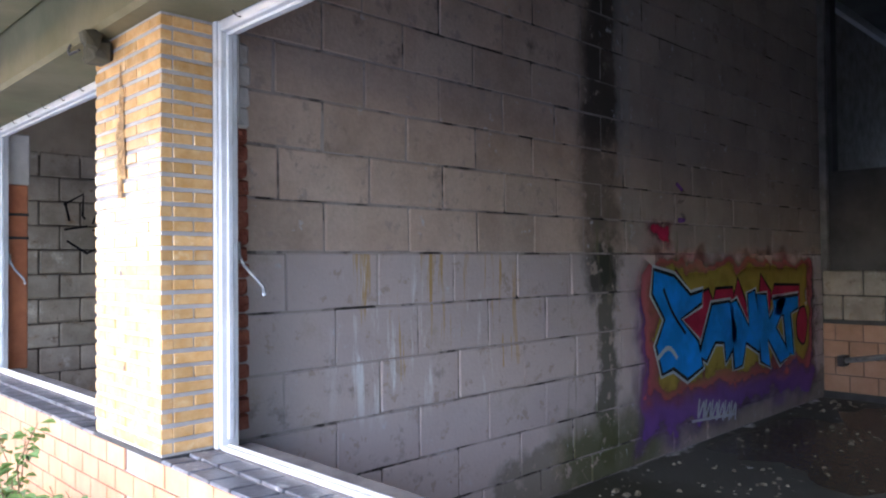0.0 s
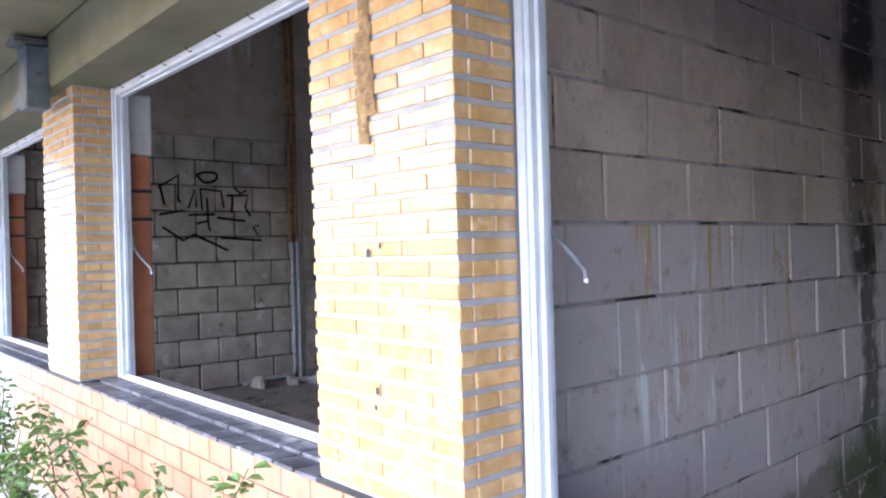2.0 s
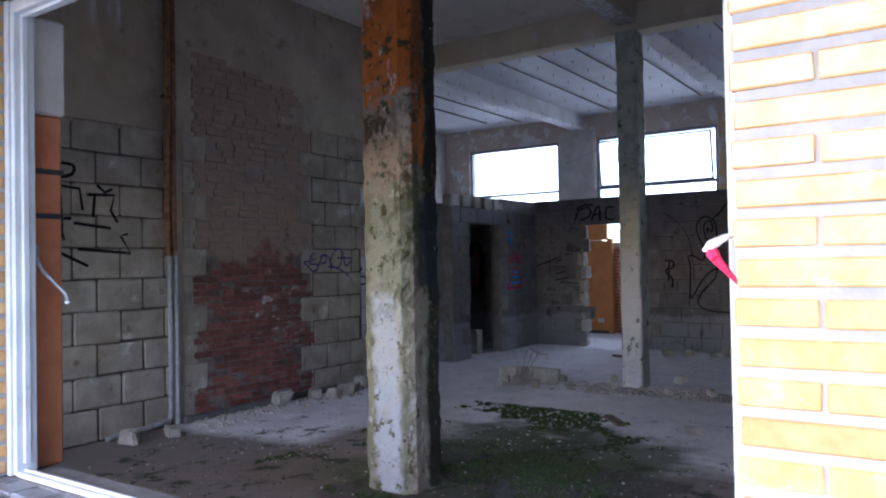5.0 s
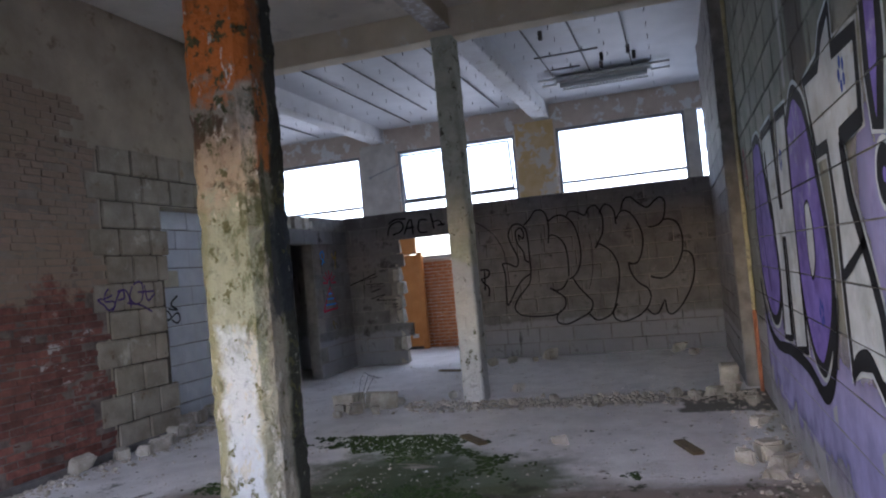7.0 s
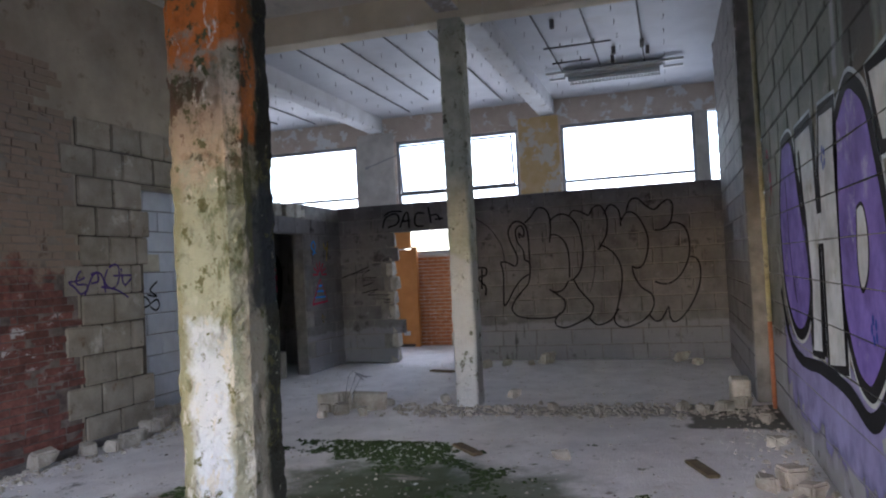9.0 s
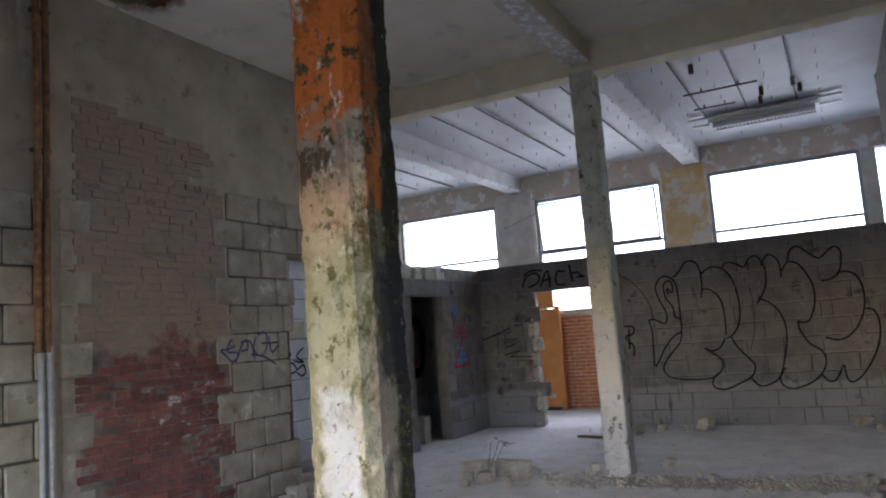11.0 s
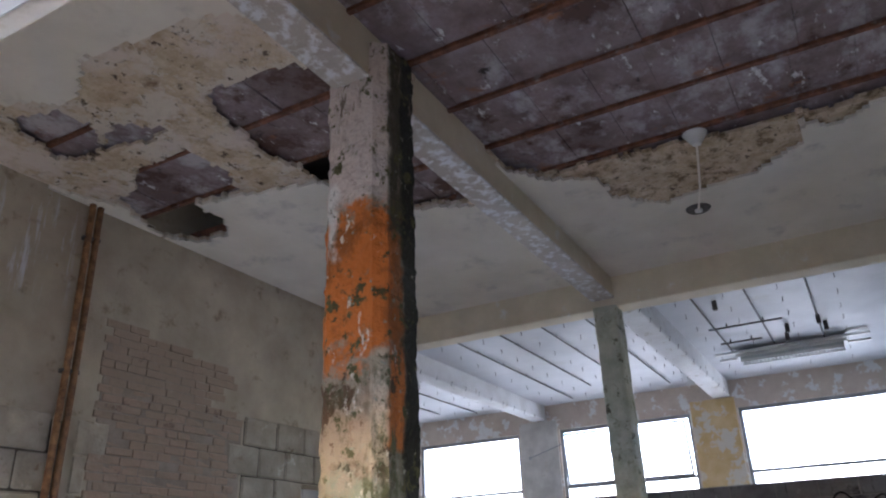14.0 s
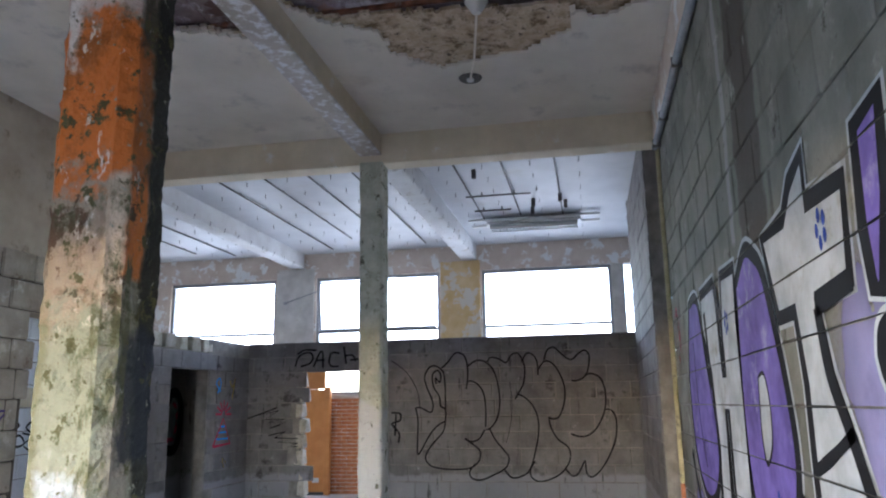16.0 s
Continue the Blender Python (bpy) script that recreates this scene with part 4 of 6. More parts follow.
masonry("brick", wall_left, M["red_brick"], "y", NORTH + 0.003, 0.03, 5.2, 7.1, 0.06, 4.0, 0.225, 0.0735, 0.010, 0.004, 0.005, 0.006, keep=brick_here, outward=-1, uneven=0.4)
for k in (2, 3, 4):
    a, b = PILLARS[k]
    masonry("brick", pillars[k], M["yellow_brick"], "x", FACE, 0.05, a, b, SILL, SOFFIT, 0.118 * 2, 0.0597, 0.017, 0.003, 0.001, 0.0015, upright=0.006, outward=-1)
    for side, out in ((a, -1), (b, 1)):
        masonry("brick", pillars[k], M["yellow_brick"], "y", side, 0.05, FACE + 0.052, FRAME - 0.004, SILL, SOFFIT, 0.176, 0.0597, 0.017, 0.003, 0.001, 0.0015, outward=out, upright=0.006)
    part("damp_course", boxes((FACE - 0.004, FRAME, a - 0.004, b + 0.004, SILL - 0.021, SILL - 0.002)), M["slate_plain"], pillars[k])
for (_, a), (b, _) in list(zip(PILLARS, PILLARS[1:]))[1:4]:
    y = a + 0.004
    while y < b - 0.05:
        e = min(y + 0.152, b - 0.004)
        for x0, x1, z in ((FACE - 0.006, FACE + 0.104, SILL - 0.016), (FACE + 0.112, FRAME - 0.012, SILL - 0.010)):
            t = piece("sill_tile", ((x0 + x1) / 2, (y + e) / 2, z), (x1 - x0, e - y - 0.012, 0.016), M["slate_tile"], plinth, 0.003, 0.0008)
            t.rotation_euler = (random.uniform(-0.01, 0.01), 0.05 + random.uniform(-0.01, 0.01), 0)
        y = e
masonry("wall_tile", plinth, M["salmon_tile"], "x", FACE - 0.002, 0.012, 1.2, 8.0, 0.02, 0.845, 0.20, 0.1035, 0.007, 0.002, 0.0, 0.0015, outward=-1, limit=300, keep=lambda u, z: not (3.18 < u < 3.3 and z > 0.4))
masonry("brick", back, M["orange_brick"], "x", BACK - 0.012, 0.03, 7.3, 9.86, 0.0, 1.88, 0.225, 0.075, 0.012, 0.0, 0.0, 0.003, outward=-1, limit=0)
masonry("tile", room_end, M["salmon_tile"], "x", 9.44, 0.02, -1.0, 3.18, 0.08, 0.9, 0.30, 0.2, 0.008, 0.003, 0.0, 0.002, outward=-1)
masonry("stone_block", room_end, M["wall_cream"], "x", 9.43, 0.03, -1.0, 3.18, 0.92, 1.5, 0.44, 0.29, 0.014, 0.012, 0.006, 0.006, outward=-1)

# ---- things: fittings ----
def riser_pipes():
    p = empty("pipe", "pair of rusty heating pipes with grey lower ends", "pipe")
    for x, name, mat, z0, z1, r in ((4.85, "upper_pipe", M["rust_pipe"], 1.75, CEIL, 0.029), (4.93, "upper_pipe", M["rust_pipe"], 1.75, CEIL, 0.029), (4.87, "lower_pipe", M["steel_pipe"], 0.10, 1.75, 0.024), (4.945, "lower_pipe", M["steel_pipe"], 0.02, 1.80, 0.027)):
        bm = bmesh.new()
        tube(bm, [(x + 0.004 * math.sin(z * 2.1), NORTH - 0.04, z) for z in np.linspace(z0, z1, 9)], r, 10)
        part(name, bm, mat, p)
    for z in (1.77, 3.4, 4.6):
        part("clip", boxes((4.82, 4.975, NORTH - 0.05, NORTH + 0.03, z - 0.018, z + 0.018), bevel=0.006), M["dark_metal"], p)
    bm = bmesh.new()
    tube(bm, [(4.87, NORTH - 0.04, 0.12), (4.84, NORTH - 0.05, 0.075), (4.6, NORTH - 0.10, 0.06), (4.3, NORTH - 0.13, 0.06), (4.1, NORTH - 0.14, 0.04)], 0.025, 10)
    part("floor_bend", bm, M["steel_pipe"], p)


M["rust_pipe"] = material("rust_brown_pipe", (0.11, 0.05, 0.02), (0.30, 0.15, 0.06), 14, 0.75, 0.4, 60, 0.08, (0.09, 0.05, 0.03), 6, 0.58)
M["steel_pipe"] = material("grey_painted_pipe", (0.28, 0.28, 0.27), (0.42, 0.42, 0.41), 14, 0.6, 0.2, 60, 0.05, (0.22, 0.12, 0.07), 8, 0.62)
riser_pipes()
part("kerb", boxes((5.02, 7.9, NORTH - 0.075, NORTH - 0.004, 0, 0.075), bevel=0.01), M["kerb"], wall_left, "dark concrete skirting")


def strip_light():
    l = empty("ceiling_light", "long white fluorescent ceiling lamp with a grille, switched off", "lamp")
    part("housing", boxes((13.78, 14.08, 4.32, 5.96, 4.80, 4.87), bevel=0.01), M["lamp_white"], l)
    part("reflector", boxes((13.66, 13.76, 4.0, 6.26, 4.84, 4.875), (14.10, 14.2, 4.0, 6.26, 4.84, 4.875), bevel=0.006), M["lamp_white"], l)
    part("diffuser", boxes((13.80, 14.06, 4.38, 5.90, 4.755, 4.799), bevel=0.004), M["lamp_grille"], l)
    for k in range(26):
        y = 4.41 + k * 0.0585
        part("louvre", boxes((13.81, 14.05, y, y + 0.012, 4.722, 4.755)), M["lamp_white"], l)
    for x in (13.80, 14.045):
        part("side_rail", boxes((x, x + 0.014, 4.38, 5.90, 4.712, 4.756)), M["lamp_white"], l)
    for y in (4.6, 5.7):
        part("bracket", boxes((13.90, 13.96, y - 0.03, y + 0.03, 4.868, CEIL + 0.002)), M["steel"], l)


M["lamp_white"] = material("lamp_enamel", (0.62, 0.62, 0.60), (0.74, 0.74, 0.72), 5, 0.4, 0.05, 60, 0.03)
M["lamp_grille"] = material("lamp_louvre", (0.40, 0.43, 0.42), (0.52, 0.55, 0.54), 30, 0.35, 0.1, 60, 0.05)
strip_light()


def conduit(points, label="dark conduit rail under the white ceiling"):
    bm = bmesh.new()
    tube(bm, points, 0.014, 6)
    c = part("conduit", bm, M["dark_metal"])
    tagged(c, label, "conduit", "ceiling conduits")
    (x0, y0, z0), (x1, y1, z1) = points[0], points[-1]
    n = max(2, int(math.dist(points[0], points[-1]) / 0.8))
    for k in range(n):
        f = (k + 0.5) / n
        x, y = x0 + (x1 - x0) * f, y0 + (y1 - y0) * f
        part("hanger", boxes((x - 0.01, x + 0.01, y - 0.01, y + 0.01, z0, CEIL + 0.001)), M["dark_metal"], c)


for y, x0, x1 in ((9.39, 9.9, 15.5), (8.70, 9.9, 14.6), (8.05, 9.9, 13.4), (7.40, 9.9, 15.4), (11.6, 11.5, 15.6), (12.3, 11.5, 15.2), (5.98, 10.2, 13.8), (5.33, 10.2, 13.6), (4.62, 10.3, 13.8)):
    conduit([(x0, y, CEIL - 0.028), (x1, y, CEIL - 0.028)])
for x, y0, y1 in ((12.15, 6.05, 5.05), (13.05, 6.05, 5.44)):
    conduit([(x, y0, CEIL - 0.06), (x, y1, CEIL - 0.06)])
for x, y in ((12.5, 4.62), (12.9, 4.55), (13.2, 5.1), (12.7, 5.05), (11.0, 5.75)):
    c = part("conduit_box", boxes((x - 0.03, x + 0.03, y - 0.03, y + 0.03, CEIL - 0.13, CEIL + 0.001), bevel=0.006), M["dark_metal"])
    tagged(c, "small dark junction box hanging from the ceiling", "junction box", "junction boxes")


def ceiling_hooks():
    bm = bmesh.new()
    for y in (6.2, 5.6, 4.95, 4.3, 7.15, 7.75, 8.4, 9.05, 9.75, 10.9, 11.3, 12.0):
        for k in range(9):
            x = 10.1 + 0.65 * k + random.uniform(-0.05, 0.05)
            tube(bm, [(x, y, CEIL + 0.001), (x + 0.01, y, CEIL - 0.05), (x + 0.03, y + 0.01, CEIL - 0.06)], 0.005, 4)
    for y in (6.48, 6.78, 10.21, 10.49):
        for k in range(12):
            x = 9.9 + 0.5 * k
            tube(bm, [(x, y, 4.68), (x, y - 0.02 if y in (6.48, 10.21) else y + 0.02, 4.66), (x, y, 4.60)], 0.005, 4)
    h = part("hook_wires", bm, M["dark_metal"])
    tagged(h, "many small wire hooks left in the white ceiling", "hooks", kind="stuff")


ceiling_hooks()


def hanging_lamp():
    l = empty("pendant_fitting", "white lamp rose with a dangling flex and loose round disc", "lamp")
    bm = bmesh.new()
    r = bmesh.ops.create_cone(bm, cap_ends=True, segments=20, radius1=0.035, radius2=0.10, depth=0.10, matrix=Matrix.Translation((6.72, 5.06, CEIL + 0.01)))
    part("rose", bm, M["lamp_white"], l)
    part("canopy", boxes((6.66, 6.78, 5.0, 5.12, CEIL + 0.05, CEIL + 0.11), bevel=0.015), M["lamp_white"], l)
    bm = bmesh.new()
    tube(bm, [(6.72, 5.06, CEIL - 0.03), (7.05, 5.12, CEIL - 0.06), (7.5, 5.2, CEIL - 0.05), (8.03, 5.32, CEIL - 0.02)], 0.010, 6)
    part("flex", bm, M["flex"], l)
    bm = bmesh.new()
    bmesh.ops.create_cone(bm, cap_ends=True, segments=24, radius1=0.105, radius2=0.12, depth=0.018, matrix=Matrix.Translation((8.03, 5.32, CEIL - 0.008)))
    disc = part("disc", bm, M["dark_metal"], l, "round dark metal disc")
    bm = bmesh.new()
    bmesh.ops.create_cone(bm, cap_ends=True, segments=16, radius1=0.035, radius2=0.04, depth=0.02, matrix=Matrix.Translation((8.03, 5.32, CEIL - 0.025)))
    part("hub", bm, M["lamp_white"], disc)


M["flex"] = material("cream_flex", (0.72, 0.66, 0.58), (0.82, 0.77, 0.70), 12, 0.7, 0.1)
hanging_lamp()


def crank(y, side, z=1.62):
    h = empty("window_crank", "bent steel window crank on the frame", "window crank", "window cranks")
    bm = bmesh.new()
    x = FRAME + 0.09
    tube(bm, [(x, y, z + 0.07), (x + 0.03, y - 0.004 * side, z + 0.01), (x + 0.035, y - 0.03 * side, z - 0.01), (x + 0.09, y - 0.06 * side, z - 0.085), (x + 0.095, y - 0.06 * side, z - 0.11)], 0.008, 8)
    part("arm", bm, M["steel"], h)
    part("mount", boxes((x - 0.01, x + 0.014, y - 0.012, y + 0.012, z + 0.03, z + 0.11), bevel=0.004), M["steel"], h)
    bm = bmesh.new()
    bmesh.ops.create_uvsphere(bm, u_segments=10, v_segments=8, radius=0.009, matrix=Matrix.Translation((x + 0.095, y - 0.06 * side, z - 0.115)))
    part("knob", bm, M["frame"], h)


crank(PILLARS[2][0] - 0.03, 1)
crank(PILLARS[3][0] - 0.03, 1)
crank(PILLARS[4][0] - 0.03, 1)


def warning_tape():
    t = empty("barrier_tape", "torn pink barrier tape stuck to the window frame", "tape")
    y = PILLARS[2][1]
    bm = bmesh.new()
    pts = [(FRAME - 0.03, y + 0.082, 1.645), (FRAME - 0.04, y + 0.072, 1.632), (FRAME - 0.035, y + 0.056, 1.612), (FRAME - 0.025, y + 0.036, 1.585)]
    for k, (a, b) in enumerate(zip(pts, pts[1:])):
        tube(bm, [a, b], [0.012 - 0.003 * k, 0.009 - 0.003 * k], 6)
    part("loose_end", bm, M["tape"], t)
    bm = bmesh.new()
    tube(bm, [(FRAME - 0.03, y + 0.097, 1.648), (FRAME - 0.035, y + 0.082, 1.657), (FRAME - 0.02, y + 0.058, 1.672), (FRAME - 0.005, y + 0.05, 1.672)], [0.003, 0.010, 0.006, 0.004], 6)
    part("knot", bm, M["lamp_white"], t, "white knotted tape end")
    part("strip", boxes((FRAME - 0.0165, FRAME - 0.0125, y + 0.008, y + 0.015, 1.36, 1.52)), M["tape"], t)


M["tape"] = paint("pink_tape", (0.78, 0.05, 0.14), 0.4)
warning_tape()


def sign_bracket(y, whole):
    b = empty("metal_bracket", "grey steel box bracket under the canopy" if whole else "broken rusty bracket stub on the pillar", "bracket", "canopy brackets")
    if whole:
        part("box", boxes((1.06, 1.20, y, y + 0.16, 2.52, 2.90), bevel=0.01), M["bracket"], b)
        part("plate", boxes((1.0, 1.188, y - 0.02, y + 0.18, 2.90, 2.934), bevel=0.004), M["dark_metal"], b)
        part("foot", boxes((1.08, 1.18, y + 0.2, y + 0.42, 2.56, 2.66), bevel=0.01), M["bracket"], b)
        part("tie", boxes((1.11, 1.13, y + 0.16, y + 0.2, 2.60, 2.62)), M["dark_metal"], b)
    else:
        stub = boxes((1.19, 1.284, y + 0.02, y + 0.16, 2.54, 2.64), (1.15, 1.23, y - 0.01, y + 0.08, 2.59, 2.67), bevel=0.012)
        for v in stub.verts:
            v.co += Vector((0.03, 0.03, 0.035)) * noise.noise(v.co * 14)
            v.co.x = min(v.co.x, 1.284)
        part("stub", stub, M["earth"], b)
        bm = bmesh.new()
        tube(bm, [(1.2, y + 0.2, 2.62), (1.18, y + 0.27, 2.61), (1.19, y + 0.32, 2.64), (1.2, y + 0.31, 2.67)], 0.007, 6)
        part("wire", bm, M["dark_metal"], b)


M["bracket"] = material("bracket_steel", (0.10, 0.115, 0.12), (0.19, 0.21, 0.22), 8, 0.5, 0.2, 60, 0.05, (0.10, 0.08, 0.06), 9, 0.6, metal=0.4)
sign_bracket(3.40, False)
sign_bracket(6.46, True)

bm = bmesh.new()
tube(bm, [(9.30, 2.98, 0.50), (9.30, 2.9, 0.47), (9.28, 2.2, 0.60), (9.28, 1.9, 0.64)], 0.03, 8)
rail = part("grab_rail", bm, M["steel"])
tagged(rail, "grey tubular grab rail at the tiled end wall", "rail")
part("bracket", boxes((9.26, 9.44, 2.9, 2.98, 0.40, 0.52), bevel=0.01), M["dark_metal"], rail)
post = part("post", boxes((9.36, 9.44, 3.09, 3.17, 1.5, CEIL), bevel=0.01), M["mortar"])
tagged(post, "dull grey upright wooden post at the room's corner", "post")

bm = bmesh.new()
tube(bm, [(15.93, 9.86, 4.1), (15.95, 10.6, 3.88)], 0.012, 6)
stick = part("stay_bar", bm, M["steel"])
tagged(stick, "thin steel window stay hanging at the pier", "stay bar")
part("bracket", boxes((15.94, 15.969, 10.57, 10.63, 3.85, 3.91)), M["steel"], stick)

# orange door and cupboard seen through the doorway
door = empty("door_1", "orange painted panel door against the back wall", "door", kind="structure")
part("leaf", boxes((15.80, 15.86, 9.62, 10.3, 0.06, 2.05), bevel=0.006), M["orange_paint"], door)
part("post", boxes((15.76, 15.88, 9.50, 9.61, 0.0, 2.1), bevel=0.006), M["orange_paint"], door)
part("panel_top", boxes((15.79, 15.87, 9.62, 10.3, 2.07, 2.6), bevel=0.006), M["orange_paint"], door)
part("plinth_board", boxes((15.78, 15.9, 9.61, 10.3, 0.0, 0.058), bevel=0.004), M["dark_metal"], door)
part("label_plate", boxes((15.792, 15.799, 9.72, 9.86, 0.24, 0.33)), M["lamp_white"], door)

# broken, whitish edge of the doorway
for side, base in ((9.13, 1), (7.98, -1)):
    for k in range(9):
        h = 0.255
        piece("broken_block", (PART + 0.10, side + base * random.uniform(-0.03, 0.05), 0.13 + h * k), (0.19, 0.14, 0.24), M["stone"], partition, 0.02, 0.016)
for k in range(5):
    w = 0.28 if k != 2 else 0.2
    piece("loose_block", (10.45 + 0.36 * k, 10.2, 2.56 + 0.105), (w, 0.17, 0.2), M["stone"], corner, 0.015, 0.01)


# ---- things: graffiti ----
def smooth(points, steps=6):
    if len(points) < 3:
        return [Vector(p) for p in points]
    pts = [Vector(p) for p in points]
    out = []
    for i in range(len(pts) - 1):
        p0, p1, p2, p3 = pts[max(i - 1, 0)], pts[i], pts[i + 1], pts[min(i + 2, len(pts) - 1)]
        for s in range(steps):
            t = s / steps
            out.append(0.5 * ((2 * p1) + (p2 - p0) * t + (2 * p0 - 5 * p1 + 4 * p2 - p3) * t * t + (3 * p1 - p0 - 3 * p2 + p3) * t ** 3))
    return out + [pts[-1]]


def on_wall(axis, at, u, v):
    return (at, u, v) if axis == "x" else (u, at, v)


def stroke(name, parent, mat, axis, at, points, width, curved=True):
    """A sprayed line on a wall: a flat ribbon with a slightly uneven width."""
    pts = smooth(points) if curved else [Vector(p) for p in points]
    bm = bmesh.new()
    rows = []
    for i, p in enumerate(pts):
        d = pts[min(i + 1, len(pts) - 1)] - pts[max(i - 1, 0)]
        d = d.normalized() if d.length > 1e-6 else Vector((1, 0))
        n = Vector((-d.y, d.x)) * width * 0.5 * (1 + 0.25 * noise.noise(Vector((p.x * 5, p.y * 5, 0))))
        rows.append((bm.verts.new(on_wall(axis, at, *(p + n))), bm.verts.new(on_wall(axis, at, *(p - n)))))
    for (a, b), (c, e) in zip(rows, rows[1:]):
        if (a.co - c.co).length > 1e-5:
            bm.faces.new((a, b, e, c))
    return part(name, bm, mat, parent)


def fill(name, parent, mat, axis, at, points, curved=False, grow=0.0):
    """A sprayed area on a wall."""
    pts = smooth(points + points[:1], 4)[:-1] if curved else [Vector(p) for p in points]
    if grow:
        area = sum(a.x * b.y - b.x * a.y for a, b in zip(pts, pts[1:] + pts[:1]))
        sign = 1 if area > 0 else -1
        moved = []
        for i, p in enumerate(pts):
            d = (pts[(i + 1) % len(pts)] - pts[i - 1]).normalized()
            moved.append(p + Vector((d.y, -d.x)) * grow * sign)
        pts = moved
    bm = bmesh.new()
    edges = []
    vs = [bm.verts.new(on_wall(axis, at, *p)) for p in pts]
    for a, b in zip(vs, vs[1:] + vs[:1]):
        edges.append(bm.edges.new((a, b)))
    bmesh.ops.triangle_fill(bm, use_beauty=True, edges=edges)
    return part(name, bm, mat, parent)




def joints(m, z0, height, half=0.0045):
    """Sprayed paint does not bridge the bed joints of the courses: it breaks off there."""
    t = m.node_tree
    n, l = t.nodes, t.links
    geo = n.new("ShaderNodeNewGeometry")
    sep = n.new("ShaderNodeSeparateXYZ")
    l.new(geo.outputs["Position"], sep.inputs[0])
    no = n.new("ShaderNodeTexNoise")
    no.inputs["Scale"].default_value = 3.0
    l.new(geo.outputs["Position"], no.inputs["Vector"])
    at = n.new("ShaderNodeMath")
    at.operation = "MULTIPLY_ADD"
    at.inputs[1].default_value = 1.0 / height
    at.inputs[2].default_value = 0.5 - z0 / height
    l.new(sep.outputs["Z"], at.inputs[0])
    fr = n.new("ShaderNodeMath")
    fr.operation = "FRACT"
    l.new(at.outputs[0], fr.inputs[0])
    off = n.new("ShaderNodeMath")
    off.operation = "SUBTRACT"
    off.inputs[1].default_value = 0.5
    l.new(fr.outputs[0], off.inputs[0])
    ab = n.new("ShaderNodeMath")
    ab.operation = "ABSOLUTE"
    l.new(off.outputs[0], ab.inputs[0])
    wide = n.new("ShaderNodeMath")
    wide.operation = "MULTIPLY"
    wide.inputs[1].default_value = 1.9 * half / height
    l.new(no.outputs["Fac"], wide.inputs[0])
    gt = n.new("ShaderNodeMath")
    gt.operation = "GREATER_THAN"
    l.new(ab.outputs[0], gt.inputs[0])
    l.new(wide.outputs[0], gt.inputs[1])
    bsdf = n["Principled BSDF"]
    out = gt.outputs[0]
    if bsdf.inputs["Alpha"].links:
        mu = n.new("ShaderNodeMath")
        mu.operation = "MULTIPLY"
        l.new(bsdf.inputs["Alpha"].links[0].from_socket, mu.inputs[0])
        l.new(out, mu.inputs[1])
        out = mu.outputs[0]
    l.new(out, bsdf.inputs["Alpha"])
    return m


M["purple"] = joints(paint("violet_spray", (0.15, 0.11, 0.38), 0.55, 0.0, 0.3), 0.022, 0.277)
M["mural_white"] = joints(paint("grey_white_spray", (0.44, 0.47, 0.50), 0.55, 0.0, 0.22), 0.022, 0.277)
M["mural_black"] = joints(paint("mural_black_spray", (0.013, 0.013, 0.016), 0.5), 0.022, 0.277, 0.0025)
speckle(M["mural_white"], (0.27, 0.26, 0.22), 2.5, 0.58, 0.12)
speckle(M["purple"], (0.30, 0.28, 0.50), 3.0, 0.58, 0.10)
M["white_spray"] = paint("white_spray", (0.50, 0.53, 0.57), 0.55, 0.0, 0.1)
M["blue"] = paint("blue_spray", (0.025, 0.27, 0.78), 0.5, 0.0, 0.2)
M["navy"] = paint("navy_spray", (0.03, 0.06, 0.30), 0.5)
M["crimson"] = paint("crimson_spray", (0.42, 0.03, 0.07), 0.55, 0.0, 0.2)
M["crimson_haze"] = paint("crimson_haze", (0.42, 0.03, 0.09), 0.6, 0.50, 0.2, 7.0)
M["yellow_haze"] = paint("yellow_haze", (0.35, 0.25, 0.055), 0.6, 0.47, 0.25, 2.4)
M["violet_haze"] = paint("violet_haze", (0.22, 0.10, 0.36), 0.6, 0.52, 0.2, 5.0)
M["black_thin"] = paint("thin_black_spray", (0.014, 0.014, 0.016), 0.5, 0.32, 0.1, 30.0)

M["grey_pipe"] = material("grey_service_pipe", (0.12, 0.13, 0.15), (0.22, 0.23, 0.25), 6, 0.6, 0.2, 60, 0.05, (0.40, 0.40, 0.41), 9, 0.62)
M["spalled"] = material("spalled_brick_core", (0.22, 0.12, 0.05), (0.50, 0.32, 0.14), 22, 0.95, 1.0, 60, 0.05, (0.12, 0.08, 0.05), 14, 0.56)

M["violet_ink"] = paint("faded_violet_ink", (0.10, 0.06, 0.20), 0.5, 0.30, 0.1, 20.0)
M["pale_block"] = material("pale_cream_block", (0.62, 0.56, 0.42), (0.74, 0.68, 0.54), 6, 0.9, 0.4)
WB = 3.426
mural = empty("graffiti", "large violet and white graffiti letters outlined in black", "graffiti")
S_L = [(7.89, 2.53), (7.5, 2.55), (7.29, 2.42), (7.08, 1.96), (6.78, 1.64), (6.92, 1.19), (7.31, 0.96), (7.77, 0.99), (8.15, 1.33), (8.2, 1.97)]
H_L = [(7.17, 2.52), (6.53, 2.53), (6.44, 2.29), (6.4, 1.83), (6.42, 1.67), (6.52, 0.89), (6.94, 0.86), (6.84, 1.37), (6.93, 1.9), (7.21, 2.25)]
